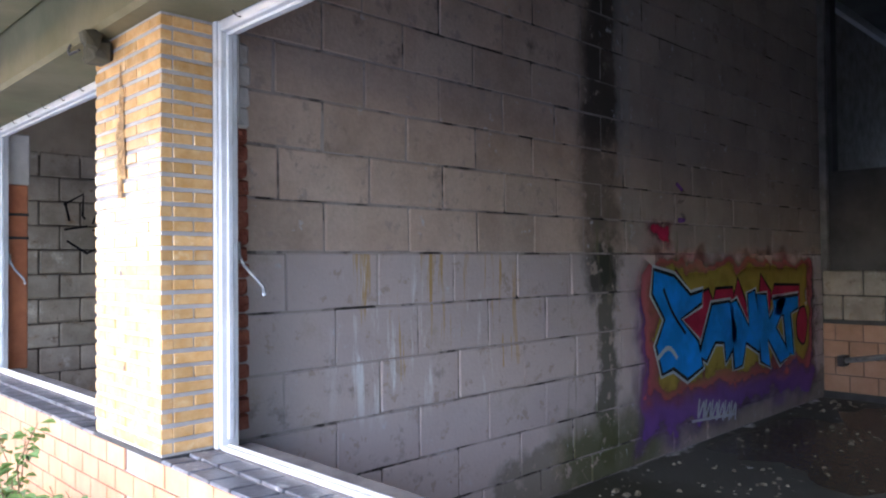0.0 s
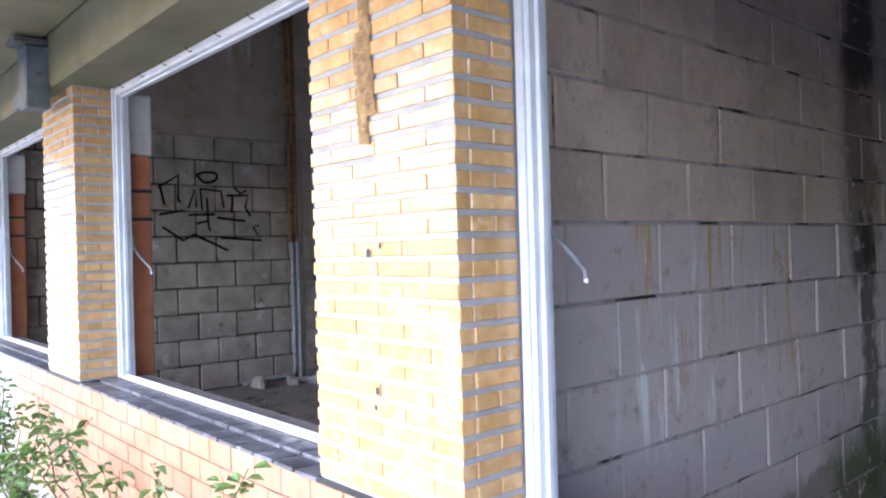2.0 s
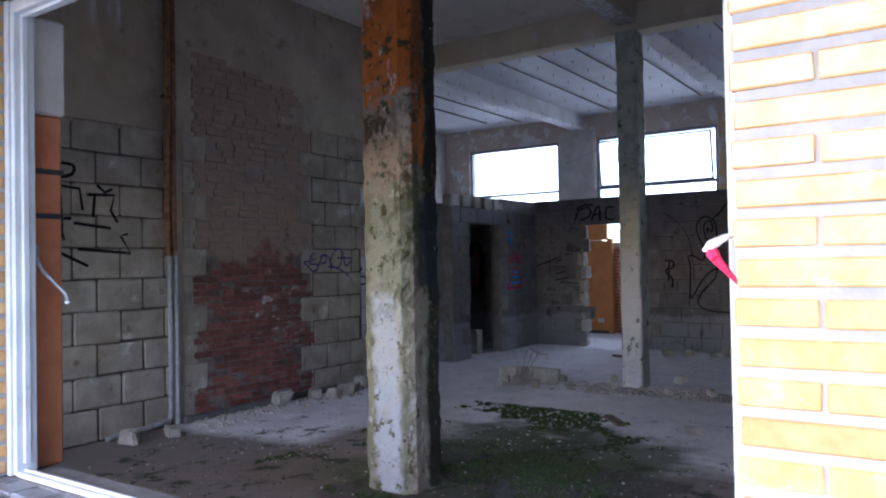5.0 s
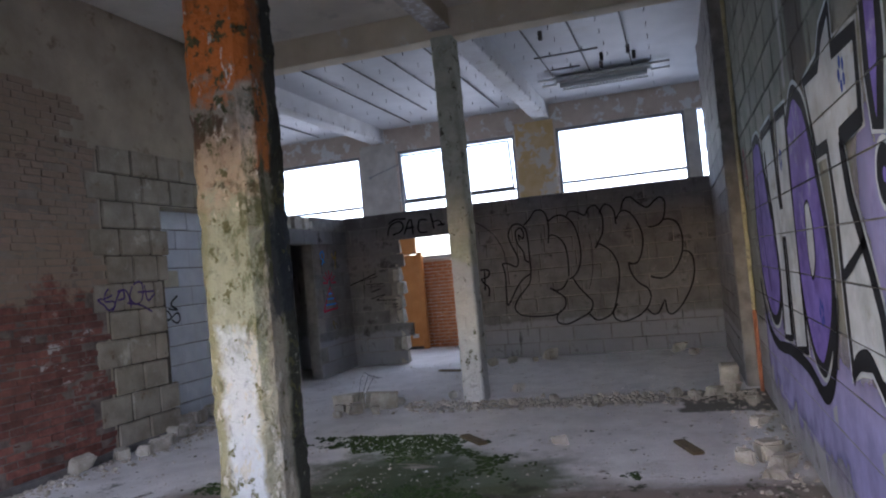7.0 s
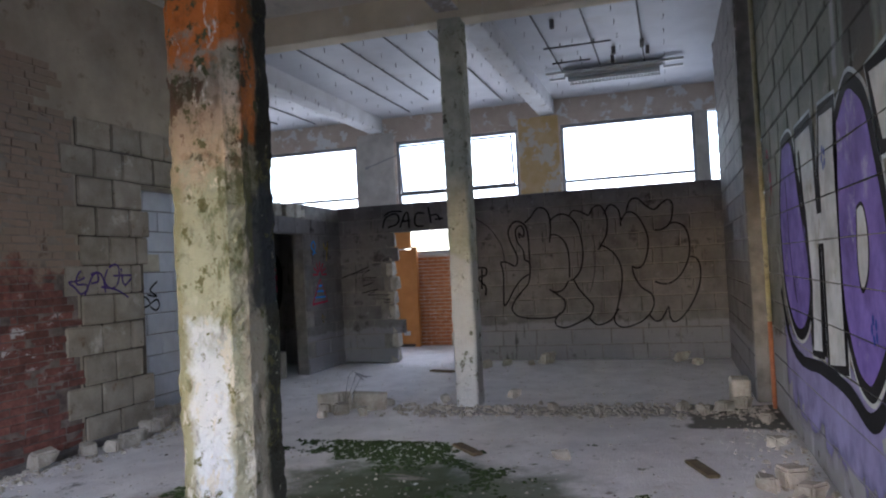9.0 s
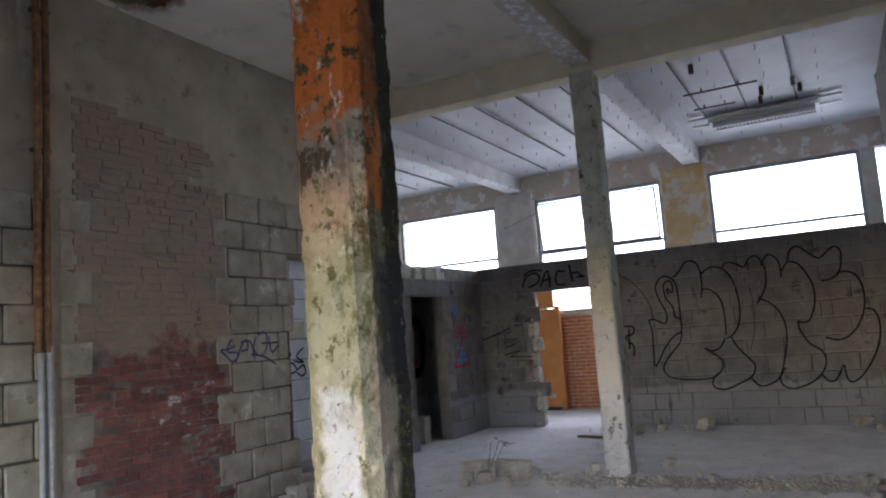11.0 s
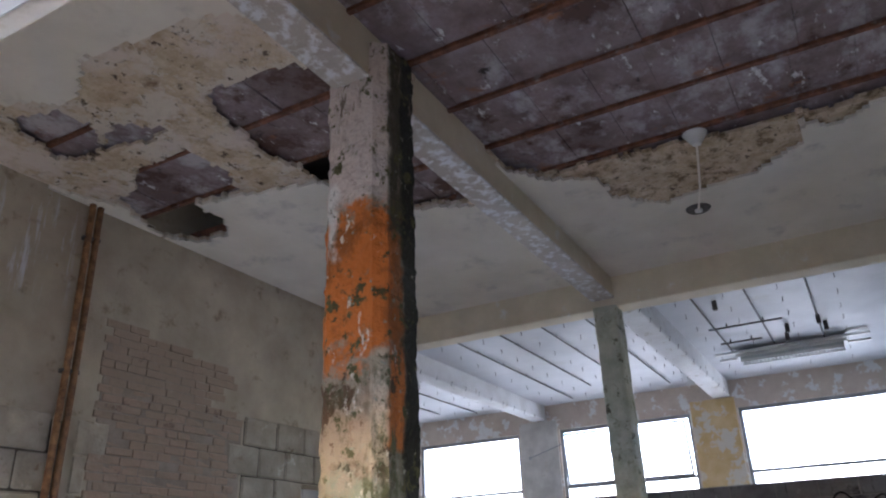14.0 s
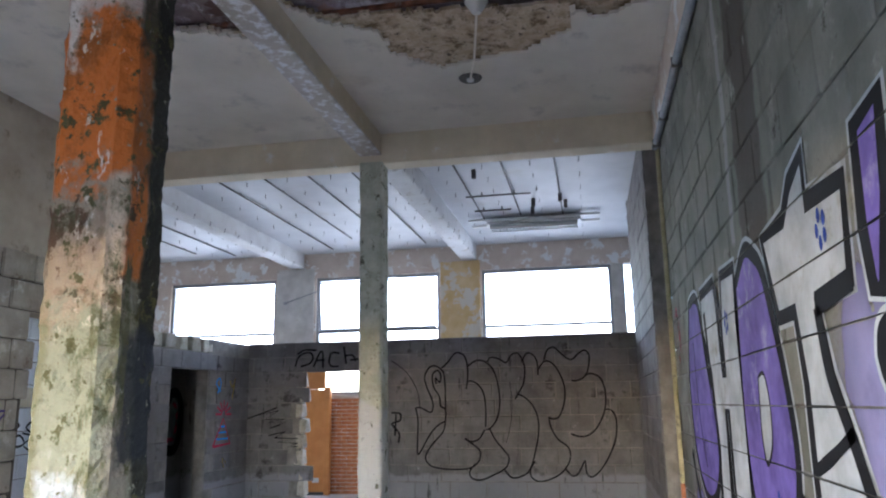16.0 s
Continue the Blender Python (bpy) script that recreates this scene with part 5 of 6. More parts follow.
U_L = [(6.22, 2.52), (5.75, 2.5), (5.78, 2.2), (5.78, 1.73), (5.81, 0.89), (6.37, 0.83), (6.35, 1.67), (6.35, 2.15)]
O_L = [(5.75, 2.38), (5.42, 2.53), (5.18, 2.46), (5.03, 2.35), (4.91, 2.12), (4.77, 1.78), (4.71, 1.44), (4.85, 1.15), (5.15, 0.9), (5.33, 0.84), (5.59, 0.93), (5.81, 1.26), (5.84, 1.77)]
T_L = [(4.98, 2.49), (4.55, 2.5), (4.40, 2.62), (4.17, 2.68), (4.18, 2.48), (3.74, 2.45), (3.78, 2.1), (4.17, 2.08), (4.1, 1.79), (3.93, 1.55), (3.77, 1.3), (3.72, 1.0), (3.89, 0.97), (4.06, 1.06), (4.3, 1.03), (4.46, 0.93), (4.47, 1.4), (4.46, 1.77), (4.52, 2.07), (4.8, 2.07)]
X_L = [(3.60, 2.57), (3.36, 2.6), (3.39, 2.3), (3.50, 2.02), (3.60, 2.04), (3.63, 2.25)]
X_DOT = [(3.52 + 0.085 * math.cos(k * 0.785), 1.84 + 0.085 * math.sin(k * 0.785)) for k in range(8)]
for nm, pts, mat, curved in (("letter", S_L, "purple", True), ("letter", H_L, "mural_white", False), ("letter", U_L, "mural_white", False), ("letter", O_L, "purple", True), ("letter", T_L, "mural_white", False), ("letter", X_L, "purple", False), ("letter", X_DOT, "purple", True)):
    fill("glow", mural, M["mural_white"], "y", WB, pts, curved, 0.062)
    fill("outline", mural, M["mural_black"], "y", WB + 0.0015, pts, curved, 0.035)
    fill(nm, mural, M[mat], "y", WB + 0.003, pts, curved, -0.055)
fill("counter", mural, M["mural_white"], "y", WB + 0.0045, [(5.34, 1.83), (5.2, 1.84), (5.13, 1.68), (5.17, 1.49), (5.32, 1.39), (5.38, 1.55)], True)
stroke("line", mural, M["mural_black"], "y", WB + 0.006, [(5.34, 1.83), (5.2, 1.84), (5.13, 1.68), (5.17, 1.49), (5.32, 1.39), (5.38, 1.55), (5.34, 1.83)], 0.022)
stroke("line", mural, M["mural_black"], "y", WB + 0.006, [(8.38, 1.27), (8.01, 0.87), (7.42, 0.75), (6.58, 0.80), (5.81, 0.78), (5.3, 0.70), (4.93, 0.91), (4.70, 1.33)], 0.10)
stroke("line", mural, M["mural_black"], "y", WB + 0.006, [(7.3, 2.42), (7.1, 1.96), (6.9, 1.6)], 0.035)
stroke("line", mural, M["mural_black"], "y", WB + 0.006, [(7.75, 2.2), (7.7, 1.6), (7.5, 1.2)], 0.03)
stroke("line", mural, M["mural_black"], "y", WB + 0.0062, [(4.46, 0.93), (4.3, 1.05), (4.06, 1.08), (3.80, 0.92), (3.68, 0.78)], 0.07)
stroke("line", mural, M["mural_black"], "y", WB + 0.0062, [(4.18, 2.06), (4.12, 1.8), (3.93, 1.55), (3.76, 1.28), (3.70, 0.98)], 0.085)
stroke("line", mural, M["mural_black"], "y", WB + 0.0062, [(4.47, 1.42), (4.2, 1.5), (3.92, 1.6)], 0.05)
stroke("line", mural, M["mural_black"], "y", WB + 0.0062, [(4.20, 2.06), (3.76, 2.10)], 0.075, False)
for cx, cz in ((4.02, 2.33), (6.12, 2.2), (5.12, 1.2)):
    for a in range(5):
        x, z = cx + 0.05 * math.cos(a * 1.26), cz + 0.055 * math.sin(a * 1.26)
        fill("dot", mural, M["navy"], "y", WB + 0.0065, [(x + 0.022 * math.cos(b * 1.05), z + 0.03 * math.sin(b * 1.05)) for b in range(6)], True)
fill("letter", mural, M["mural_white"], "y", WB + 0.0035, [(6.58, 1.66), (6.58, 1.86), (6.22, 1.86), (6.22, 1.66)])
stroke("line", mural, M["mural_black"], "y", WB + 0.0062, [(7.02, 2.36), (6.93, 1.9), (6.84, 1.40), (6.90, 0.92)], 0.09)
stroke("line", mural, M["mural_black"], "y", WB + 0.0062, [(6.45, 2.5), (6.40, 1.9)], 0.10, False)
stroke("line", mural, M["mural_black"], "y", WB + 0.0062, [(6.42, 1.64), (6.44, 0.9)], 0.10, False)
small = empty("graffiti", "thin black and white curved lettering on lilac mist", "graffiti")
for pts in [
    [(3.49, 1.43), (3.47, 1.54), (3.41, 1.65), (3.36, 1.66), (3.31, 1.61), (3.31, 1.51)],
    [(3.42, 1.5), (3.36, 1.52), (3.33, 1.47), (3.34, 1.39), (3.33, 1.36), (3.41, 1.38), (3.5, 1.41)],
    [(3.08, 1.59), (3.05, 1.65), (2.99, 1.7), (2.94, 1.69), (2.92, 1.66)],
    [(3.08, 1.59), (3.09, 1.51), (3.1, 1.41), (3.05, 1.3)],
]:
    stroke("glow", small, M["mural_white"], "y", WB + 0.001, pts, 0.085)
    stroke("line", small, M["mural_black"], "y", WB + 0.0025, pts, 0.028)
ARCH_TOP = [(3.42, 1.24), (3.31, 1.28), (3.21, 1.3), (3.09, 1.3), (3.01, 1.27)]
stroke("glow", small, M["mural_white"], "y", WB + 0.001, [(x, z - 0.05) for x, z in ARCH_TOP], 0.10)
stroke("line", small, M["mural_black"], "y", WB + 0.0025, ARCH_TOP, 0.055)
fill("dot", small, M["mural_black"], "y", WB + 0.0015, [(3.23, 1.7), (3.15, 1.7), (3.15, 1.65), (3.23, 1.65)], True, 0.015)
fill("dot", small, M["mural_white"], "y", WB + 0.003, [(3.23, 1.7), (3.15, 1.7), (3.15, 1.65), (3.23, 1.65)], True, -0.012)
stroke("drip", mural, M["crimson_haze"], "y", WB, [(8.9, 2.6), (8.7, 2.3), (8.85, 2.1)], 0.12)

def haze(name, colour, x0, x1, z0, z1, fade, thick=1.0):
    """Spray mist: thins out towards its edges, with a wavering outline."""
    m = paint(name, colour, 0.6, 0.0, 0.2)
    t = m.node_tree
    n, l = t.nodes, t.links
    geo = n.new("ShaderNodeNewGeometry")
    no = n.new("ShaderNodeTexNoise")
    no.inputs["Scale"].default_value = 4.0
    no.inputs["Detail"].default_value = 4.0
    l.new(geo.outputs["Position"], no.inputs["Vector"])
    shift = n.new("ShaderNodeMath")
    shift.operation = "MULTIPLY_ADD"
    shift.inputs[1].default_value = 0.5
    shift.inputs[2].default_value = -0.25
    l.new(no.outputs["Fac"], shift.inputs[0])
    sep = n.new("ShaderNodeSeparateXYZ")
    l.new(geo.outputs["Position"], sep.inputs[0])
    fac = None
    for ax, a, b in (("X", x0, x1), ("Z", z0, z1)):
        at = n.new("ShaderNodeMath")
        at.operation = "ADD"
        l.new(sep.outputs[ax], at.inputs[0])
        l.new(shift.outputs[0], at.inputs[1])
        for lo, hi, u, v in ((a, a + fade, 0.0, 1.0), (b - fade, b, 1.0, 0.0)):
            mr = n.new("ShaderNodeMapRange")
            mr.interpolation_type = "SMOOTHSTEP"
            mr.inputs["From Min"].default_value = lo
            mr.inputs["From Max"].default_value = hi
            mr.inputs["To Min"].default_value = u
            mr.inputs["To Max"].default_value = v
            l.new(at.outputs[0], mr.inputs["Value"])
            if fac is None:
                fac = mr.outputs[0]
            else:
                mu = n.new("ShaderNodeMath")
                mu.operation = "MULTIPLY"
                l.new(fac, mu.inputs[0])
                l.new(mr.outputs[0], mu.inputs[1])
                fac = mu.outputs[0]
    gain = n.new("ShaderNodeMath")
    gain.operation = "MULTIPLY"
    gain.inputs[1].default_value = thick
    l.new(fac, gain.inputs[0])
    l.new(gain.outputs[0], n["Principled BSDF"].inputs["Alpha"])
    return m


WA = 3.176
for nm, x0, x1, z0, z1 in (("low_lilac_mist", 2.6, 8.5, 0.12, 1.15), ("high_lilac_mist", 2.6, 4.1, 0.9, 2.25)):
    m = joints(haze(nm, (0.32, 0.30, 0.56), x0, x1, z0, z1, 0.35, 0.8), 0.022, 0.277)
    fill("mist", mural, m, "y", WB - 0.0018 if z0 < 0.5 else WB - 0.0026, [(x0 - 0.2, 0.06), (x1 + 0.2, 0.06), (x1 + 0.2, z1 + 0.25), (x0 - 0.2, z1 + 0.25)])
sankt = empty("graffiti", "blue graffiti lettering outlined in white on a yellow and violet cloud", "graffiti")
for k, (nm, colour, x0, x1, z0, z1, fade, thick) in enumerate((("violet_mist", (0.20, 0.09, 0.34), 5.15, 9.3, 0.02, 1.62, 0.30, 0.8), ("magenta_mist", (0.48, 0.12, 0.14), 5.28, 9.22, 0.34, 1.78, 0.24, 0.85), ("yellow_mist", (0.42, 0.31, 0.06), 5.45, 9.05, 0.46, 1.68, 0.22, 0.95), ("red_mist", (0.50, 0.03, 0.09), 5.40, 5.95, 1.72, 2.05, 0.16, 0.9))):
    fill("cloud", sankt, haze(nm, colour, x0, x1, z0, z1, fade, thick), "y", WA + 0.004 - 0.0008 * k, [(x0 - 0.12, max(z0 - 0.12, 0.02)), (min(x1 + 0.12, 9.4), max(z0 - 0.12, 0.02)), (min(x1 + 0.12, 9.4), z1 + 0.12), (x0 - 0.12, z1 + 0.12)])
for pts in ([(5.9, 1.55), (6.2, 1.3), (6.5, 1.36), (6.62, 1.22), (6.45, 0.95), (6.15, 0.9), (5.85, 1.2)], [(6.56, 1.2), (6.65, 1.36), (7.0, 1.36), (7.05, 1.15)], [(6.98, 1.2), (7.12, 1.45), (7.3, 1.2), (7.35, 0.98)], [(7.6, 1.2), (7.66, 1.48), (7.9, 1.3), (7.85, 1.0)], [(7.9, 1.25), (8.0, 1.36), (8.7, 1.34), (8.7, 1.1)]):
    fill("shadow_block", sankt, M["black"], "y", WA, pts, False, 0.03)
    fill("shadow_block", sankt, M["crimson"], "y", WA - 0.0012, pts)
for pts in ([(5.53, 1.56), (5.87, 1.50), (6.15, 1.33), (6.38, 1.36), (6.36, 1.25), (5.97, 1.13), (6.29, 0.91), (6.37, 0.68), (6.08, 0.6), (5.84, 0.72), (5.65, 0.69), (5.55, 0.93), (5.7, 1.14), (5.5, 1.36)],
            [(6.29, 0.78), (6.56, 1.23), (6.93, 1.24), (7.1, 0.94), (7.01, 0.8), (6.83, 0.67), (6.80, 0.86), (6.62, 0.88), (6.44, 0.72)],
            [(6.93, 1.22), (7.07, 1.25), (7.35, 0.98), (7.33, 1.3), (7.5, 1.33), (7.63, 0.96), (7.59, 0.70), (7.28, 0.82), (7.19, 0.61), (7.01, 0.59)],
            [(7.53, 1.29), (7.78, 1.28), (7.85, 1.02), (8.12, 1.23), (8.35, 1.22), (8.02, 0.92), (8.40, 0.60), (8.12, 0.53), (7.80, 0.82), (7.86, 0.52), (7.62, 0.6)],
            [(7.95, 1.22), (8.65, 1.24), (8.64, 1.1), (8.42, 1.05), (8.5, 0.59), (8.30, 0.63), (8.22, 1.04), (7.98, 1.04)]):
    fill("glow", sankt, M["white_spray"], "y", WA - 0.0024, pts, False, 0.045)
    fill("outline", sankt, M["black"], "y", WA - 0.0036, pts, False, 0.020)
    fill("letter", sankt, M["blue"], "y", WA - 0.0048, pts, False, -0.012)
fill("outline", sankt, M["black"], "y", WA - 0.0024, [(8.68, 1.07), (8.83, 1.09), (8.9, 0.93), (8.81, 0.7), (8.63, 0.77), (8.6, 0.95)], True, 0.025)
fill("letter", sankt, M["crimson"], "y", WA - 0.0036, [(8.68, 1.07), (8.83, 1.09), (8.9, 0.93), (8.81, 0.7), (8.63, 0.77), (8.6, 0.95)], True)
stroke("line", sankt, M["black"], "y", WA - 0.006, [(5.68, 1.40), (5.82, 1.2), (6.05, 1.0)], 0.03)
stroke("line", sankt, M["white_spray"], "y", WA - 0.006, [(5.56, 0.82), (5.75, 0.90), (5.9, 0.80)], 0.04)
stroke("line", sankt, M["violet_haze"], "y", WA - 0.001, [(5.93, 2.30), (6.08, 2.2), (5.95, 2.1), (6.08, 2.0), (5.95, 1.98)], 0.04)
for k in range(6):
    stroke("scribble", sankt, M["white_spray"], "y", WA - 0.001, [(6.3 + 0.13 * k, 0.40 - 0.02 * k), (6.27 + 0.13 * k, 0.24 - 0.02 * k), (6.38 + 0.13 * k, 0.36 - 0.02 * k), (6.36 + 0.13 * k, 0.20 - 0.02 * k)], 0.03)
stroke("scribble", sankt, M["white_spray"], "y", WA - 0.001, [(6.15, 0.22), (6.6, 0.19), (7.0, 0.16)], 0.025)

WP = PART - 0.008
bubble = empty("graffiti", "big bubble letters drawn in thin black line on grey blocks", "graffiti")
LINES = [
    [(7.15, 1.67), (7.05, 1.67), (6.92, 1.6), (6.87, 1.63), (6.86, 1.76), (6.96, 2.01), (6.99, 2.18), (6.91, 2.32), (6.8, 2.34), (6.68, 2.24), (6.65, 1.99), (6.65, 1.74), (6.65, 1.5), (6.69, 1.3), (6.8, 1.17), (6.93, 1.02), (6.99, 0.88), (6.91, 0.76), (6.72, 0.71)],
    [(6.72, 0.71), (6.52, 0.7), (6.27, 0.72), (6.12, 0.83), (6.1, 0.98), (6.2, 1.08), (6.34, 1.18), (6.24, 1.13), (6.11, 1.17), (6.02, 1.31)],
    [(7.15, 1.67), (7.11, 1.48), (7.12, 1.18), (7.12, 0.94), (7.04, 1.03), (6.93, 1.22), (6.79, 1.38), (6.66, 1.45)],
]
LINES2 = [
    [(6.8, 2.05), (6.81, 2.15), (6.74, 2.08), (6.72, 2.18), (6.77, 2.27), (6.86, 2.2), (6.84, 2.0), (6.75, 1.85), (6.73, 1.7), (6.66, 1.65), (6.64, 1.55)],
    [(6.7, 2.31), (6.59, 2.41), (6.48, 2.54), (6.36, 2.53), (6.29, 2.42), (6.27, 2.2), (6.3, 1.96)],
    [(6.28, 2.32), (6.14, 2.41), (6.0, 2.4), (5.86, 2.27), (5.78, 2.02), (5.76, 1.73), (5.81, 1.49), (5.91, 1.35), (5.99, 1.31)],
    [(6.29, 2.06), (6.22, 2.09), (6.11, 2.03), (6.02, 1.89), (5.99, 1.65), (6.0, 1.36)],
]
LINES3 = [
    [(5.95, 2.39), (5.88, 2.46), (5.75, 2.43), (5.64, 2.37), (5.56, 2.48), (5.46, 2.52), (5.39, 2.44), (5.34, 2.27), (5.37, 2.03), (5.46, 1.87), (5.51, 1.79)],
    [(5.39, 2.37), (5.3, 2.51), (5.2, 2.48), (5.14, 2.37), (5.13, 2.16)],
    [(5.48, 1.87), (5.37, 1.82), (5.24, 1.69), (5.16, 1.49), (5.16, 1.25), (5.23, 0.93), (5.32, 0.69), (5.47, 0.59), (5.61, 0.58), (5.71, 0.69)],
    [(5.93, 1.32), (5.85, 1.16), (5.72, 1.0), (5.64, 0.88), (5.69, 0.73), (5.86, 0.63), (6.09, 0.54), (6.24, 0.57), (6.27, 0.67), (6.18, 0.79)],
]
LINES4 = [
    [(5.12, 2.25), (5.03, 2.37), (4.91, 2.35), (4.8, 2.2), (4.72, 1.96), (4.74, 1.7), (4.83, 1.5), (4.93, 1.47), (4.98, 1.49), (4.96, 1.34), (4.86, 1.16), (4.71, 1.04), (4.68, 0.89), (4.75, 0.73), (4.9, 0.6), (5.14, 0.52), (5.28, 0.57), (5.31, 0.69), (5.23, 0.83)],
    [(5.03, 2.39), (4.97, 2.55), (4.86, 2.59), (4.74, 2.48), (4.6, 2.39), (4.46, 2.5), (4.37, 2.53), (4.31, 2.44), (4.34, 2.23), (4.4, 2.12), (4.51, 2.06), (4.61, 2.06)],
]
LINES5 = [
    [(4.4, 2.14), (4.28, 2.16), (4.15, 2.08), (4.09, 1.86), (4.12, 1.58), (4.25, 1.33), (4.4, 1.21), (4.54, 1.2), (4.65, 1.24)],
    [(4.11, 1.61), (4.01, 1.59), (3.95, 1.45), (3.97, 1.18), (4.08, 0.91), (4.24, 0.68), (4.37, 0.59), (4.44, 0.65), (4.46, 0.83), (4.51, 0.74), (4.58, 0.63), (4.67, 0.61), (4.76, 0.71)],
]
for pts in LINES + LINES2 + LINES3 + LINES4 + LINES5:
    stroke("line", bubble, M["black_thin"], "x", WP, pts, 0.026)
stroke("line", bubble, M["black_thin"], "x", WP, [(7.56, 2.45), (7.3, 2.25), (7.12, 1.95), (7.08, 1.69)], 0.012)
stroke("line", bubble, M["black_thin"], "x", WP, [(5.59, 2.06), (5.56, 1.76), (5.6, 1.37), (5.68, 1.1)], 0.008)
tag = empty("graffiti", "small black spray tag beside the column", "graffiti")
stroke("line", tag, M["black"], "x", WP, [(7.56, 1.6), (7.41, 1.58), (7.42, 1.47), (7.55, 1.42), (7.43, 1.27), (7.44, 1.12)], 0.03)
stroke("line", tag, M["black"], "x", WP, [(7.48, 1.57), (7.5, 1.23)], 0.03)
arch = empty("graffiti", "black tag sprayed over the doorway", "graffiti")
for pts in [
    [(9.26, 2.39), (9.21, 2.54), (9.11, 2.61), (8.99, 2.62), (8.94, 2.53), (9.0, 2.44), (9.16, 2.39)],
    [(9.22, 2.6), (9.09, 2.67), (8.88, 2.66)],
    [(8.93, 2.38), (8.83, 2.6), (8.77, 2.62), (8.76, 2.36)],
    [(8.89, 2.48), (8.73, 2.5)],
    [(8.47, 2.6), (8.6, 2.61), (8.65, 2.49), (8.62, 2.39), (8.48, 2.38)],
    [(8.39, 2.71), (8.35, 2.42)],
    [(8.37, 2.55), (8.24, 2.56), (8.18, 2.46)],
    [(8.28, 2.48), (8.13, 2.49)],
]:
    stroke("line", arch, M["black"], "x", WP, pts, 0.032)
scrib = empty("graffiti", "black scribbled hatching on grey blocks", "graffiti")
for pts in [
    [(10.11, 1.53), (9.57, 1.71), (9.91, 1.58), (9.54, 1.66), (9.77, 1.52), (9.42, 1.52), (9.73, 1.47), (9.4, 1.47), (9.69, 1.37), (9.51, 1.42)],
    [(9.71, 1.25), (9.41, 1.31), (9.6, 1.21), (9.18, 1.2), (9.55, 1.14), (9.18, 1.12), (9.36, 1.06), (9.18, 1.07)],
]:
    stroke("line", scrib, M["black_thin"], "x", WP, pts, 0.02, False)

tower = empty("graffiti", "red and blue tower doodle with rays", "graffiti")
WC = 10.10 - 0.007
stroke("line", tower, M["crimson"], "y", WC, [(12.12, 1.13), (12.43, 1.55), (12.68, 1.16), (12.12, 1.13)], 0.04, False)
for a in range(7):
    x, z = math.cos(a * 0.52), math.sin(a * 0.52)
    stroke("line", tower, M["crimson"], "y", WC, [(12.43 + 0.06 * x, 1.62 + 0.06 * z), (12.43 + 0.26 * x, 1.62 + 0.22 * z)], 0.03, False)
for z, w in ((1.24, 0.2), (1.34, 0.13), (1.43, 0.07)):
    stroke("line", tower, M["blue"], "y", WC, [(12.42 - w, z), (12.42 + w, z)], 0.03, False)
stroke("line", tower, M["blue"], "y", WC, [(12.2, 1.95), (12.3, 2.08), (12.25, 2.18), (12.15, 2.1), (12.3, 1.98)], 0.03)
stroke("line", tower, M["yellow_haze"], "y", WC, [(12.6, 2.15), (12.7, 2.05), (12.8, 2.2), (12.72, 1.95), (12.7, 1.85)], 0.03)
stroke("line", tower, M["yellow_haze"], "y", WC, [(12.4, 0.9), (12.5, 0.8), (12.45, 0.95), (12.65, 0.8), (12.6, 0.95)], 0.03)

WL = NORTH - 0.016
rune = empty("graffiti", "black sprayed runes on cream stone blocks", "graffiti")
for pts in ([(3.17, 2.40), (3.41, 2.55), (3.40, 2.27), (3.43, 2.23)], [(3.24, 2.2), (3.19, 2.44)], [(3.63, 2.56), (3.73, 2.6), (3.87, 2.59), (3.86, 2.51), (3.73, 2.48), (3.63, 2.56)], [(3.52, 2.17), (3.61, 2.4), (3.62, 2.18)], [(3.69, 2.15), (3.67, 2.4), (3.93, 2.38), (3.96, 2.18)], [(4.0, 2.33), (4.28, 2.34), (4.24, 2.19), (4.31, 2.08)], [(4.06, 2.12), (4.08, 2.34)], [(4.10, 2.43), (4.18, 2.36), (4.26, 2.40)], [(3.87, 2.06), (4.24, 2.02)], [(3.52, 2.09), (3.85, 2.1)], [(3.62, 1.99), (3.75, 2.02), (3.78, 1.9)], [(3.21, 1.95), (3.45, 1.79), (3.58, 1.86), (4.01, 1.66)], [(3.91, 1.82), (4.45, 1.78), (4.34, 1.95), (4.42, 1.97)], [(3.75, 2.3), (3.76, 2.0)], [(3.18, 2.09), (3.46, 2.14)]):
    stroke("line", rune, M["black"], "y", WL, pts, 0.030, len(pts) > 4)
pale = empty("graffiti", "pale white spray tag on yellow glazed bricks", "graffiti")
for k in range(3):
    y = 6.92 - 0.19 * k
    for z in (1.80, 1.68):
        stroke("line", pale, M["white_spray"], "x", FACE - 0.004, [(y, z + 0.06), (y - 0.05, z - 0.03), (y - 0.09, z + 0.05), (y - 0.13, z - 0.04), (y - 0.16, z + 0.03)], 0.014)
ring = empty("graffiti", "round black and pink graffiti on a grimy inner wall", "graffiti")
stroke("line", ring, M["black"], "y", 11.293, [(12.75, 1.75), (12.85, 1.95), (13.05, 1.97), (13.2, 1.75), (13.18, 1.3), (13.05, 1.05), (12.8, 1.04)], 0.17)
stroke("line", ring, M["crimson_haze"], "y", 11.291, [(12.8, 1.7), (12.95, 1.82), (13.08, 1.6), (13.02, 1.25), (12.8, 1.2)], 0.07)
saloe = empty("graffiti", "faint violet tag on the stone quoin", "graffiti")
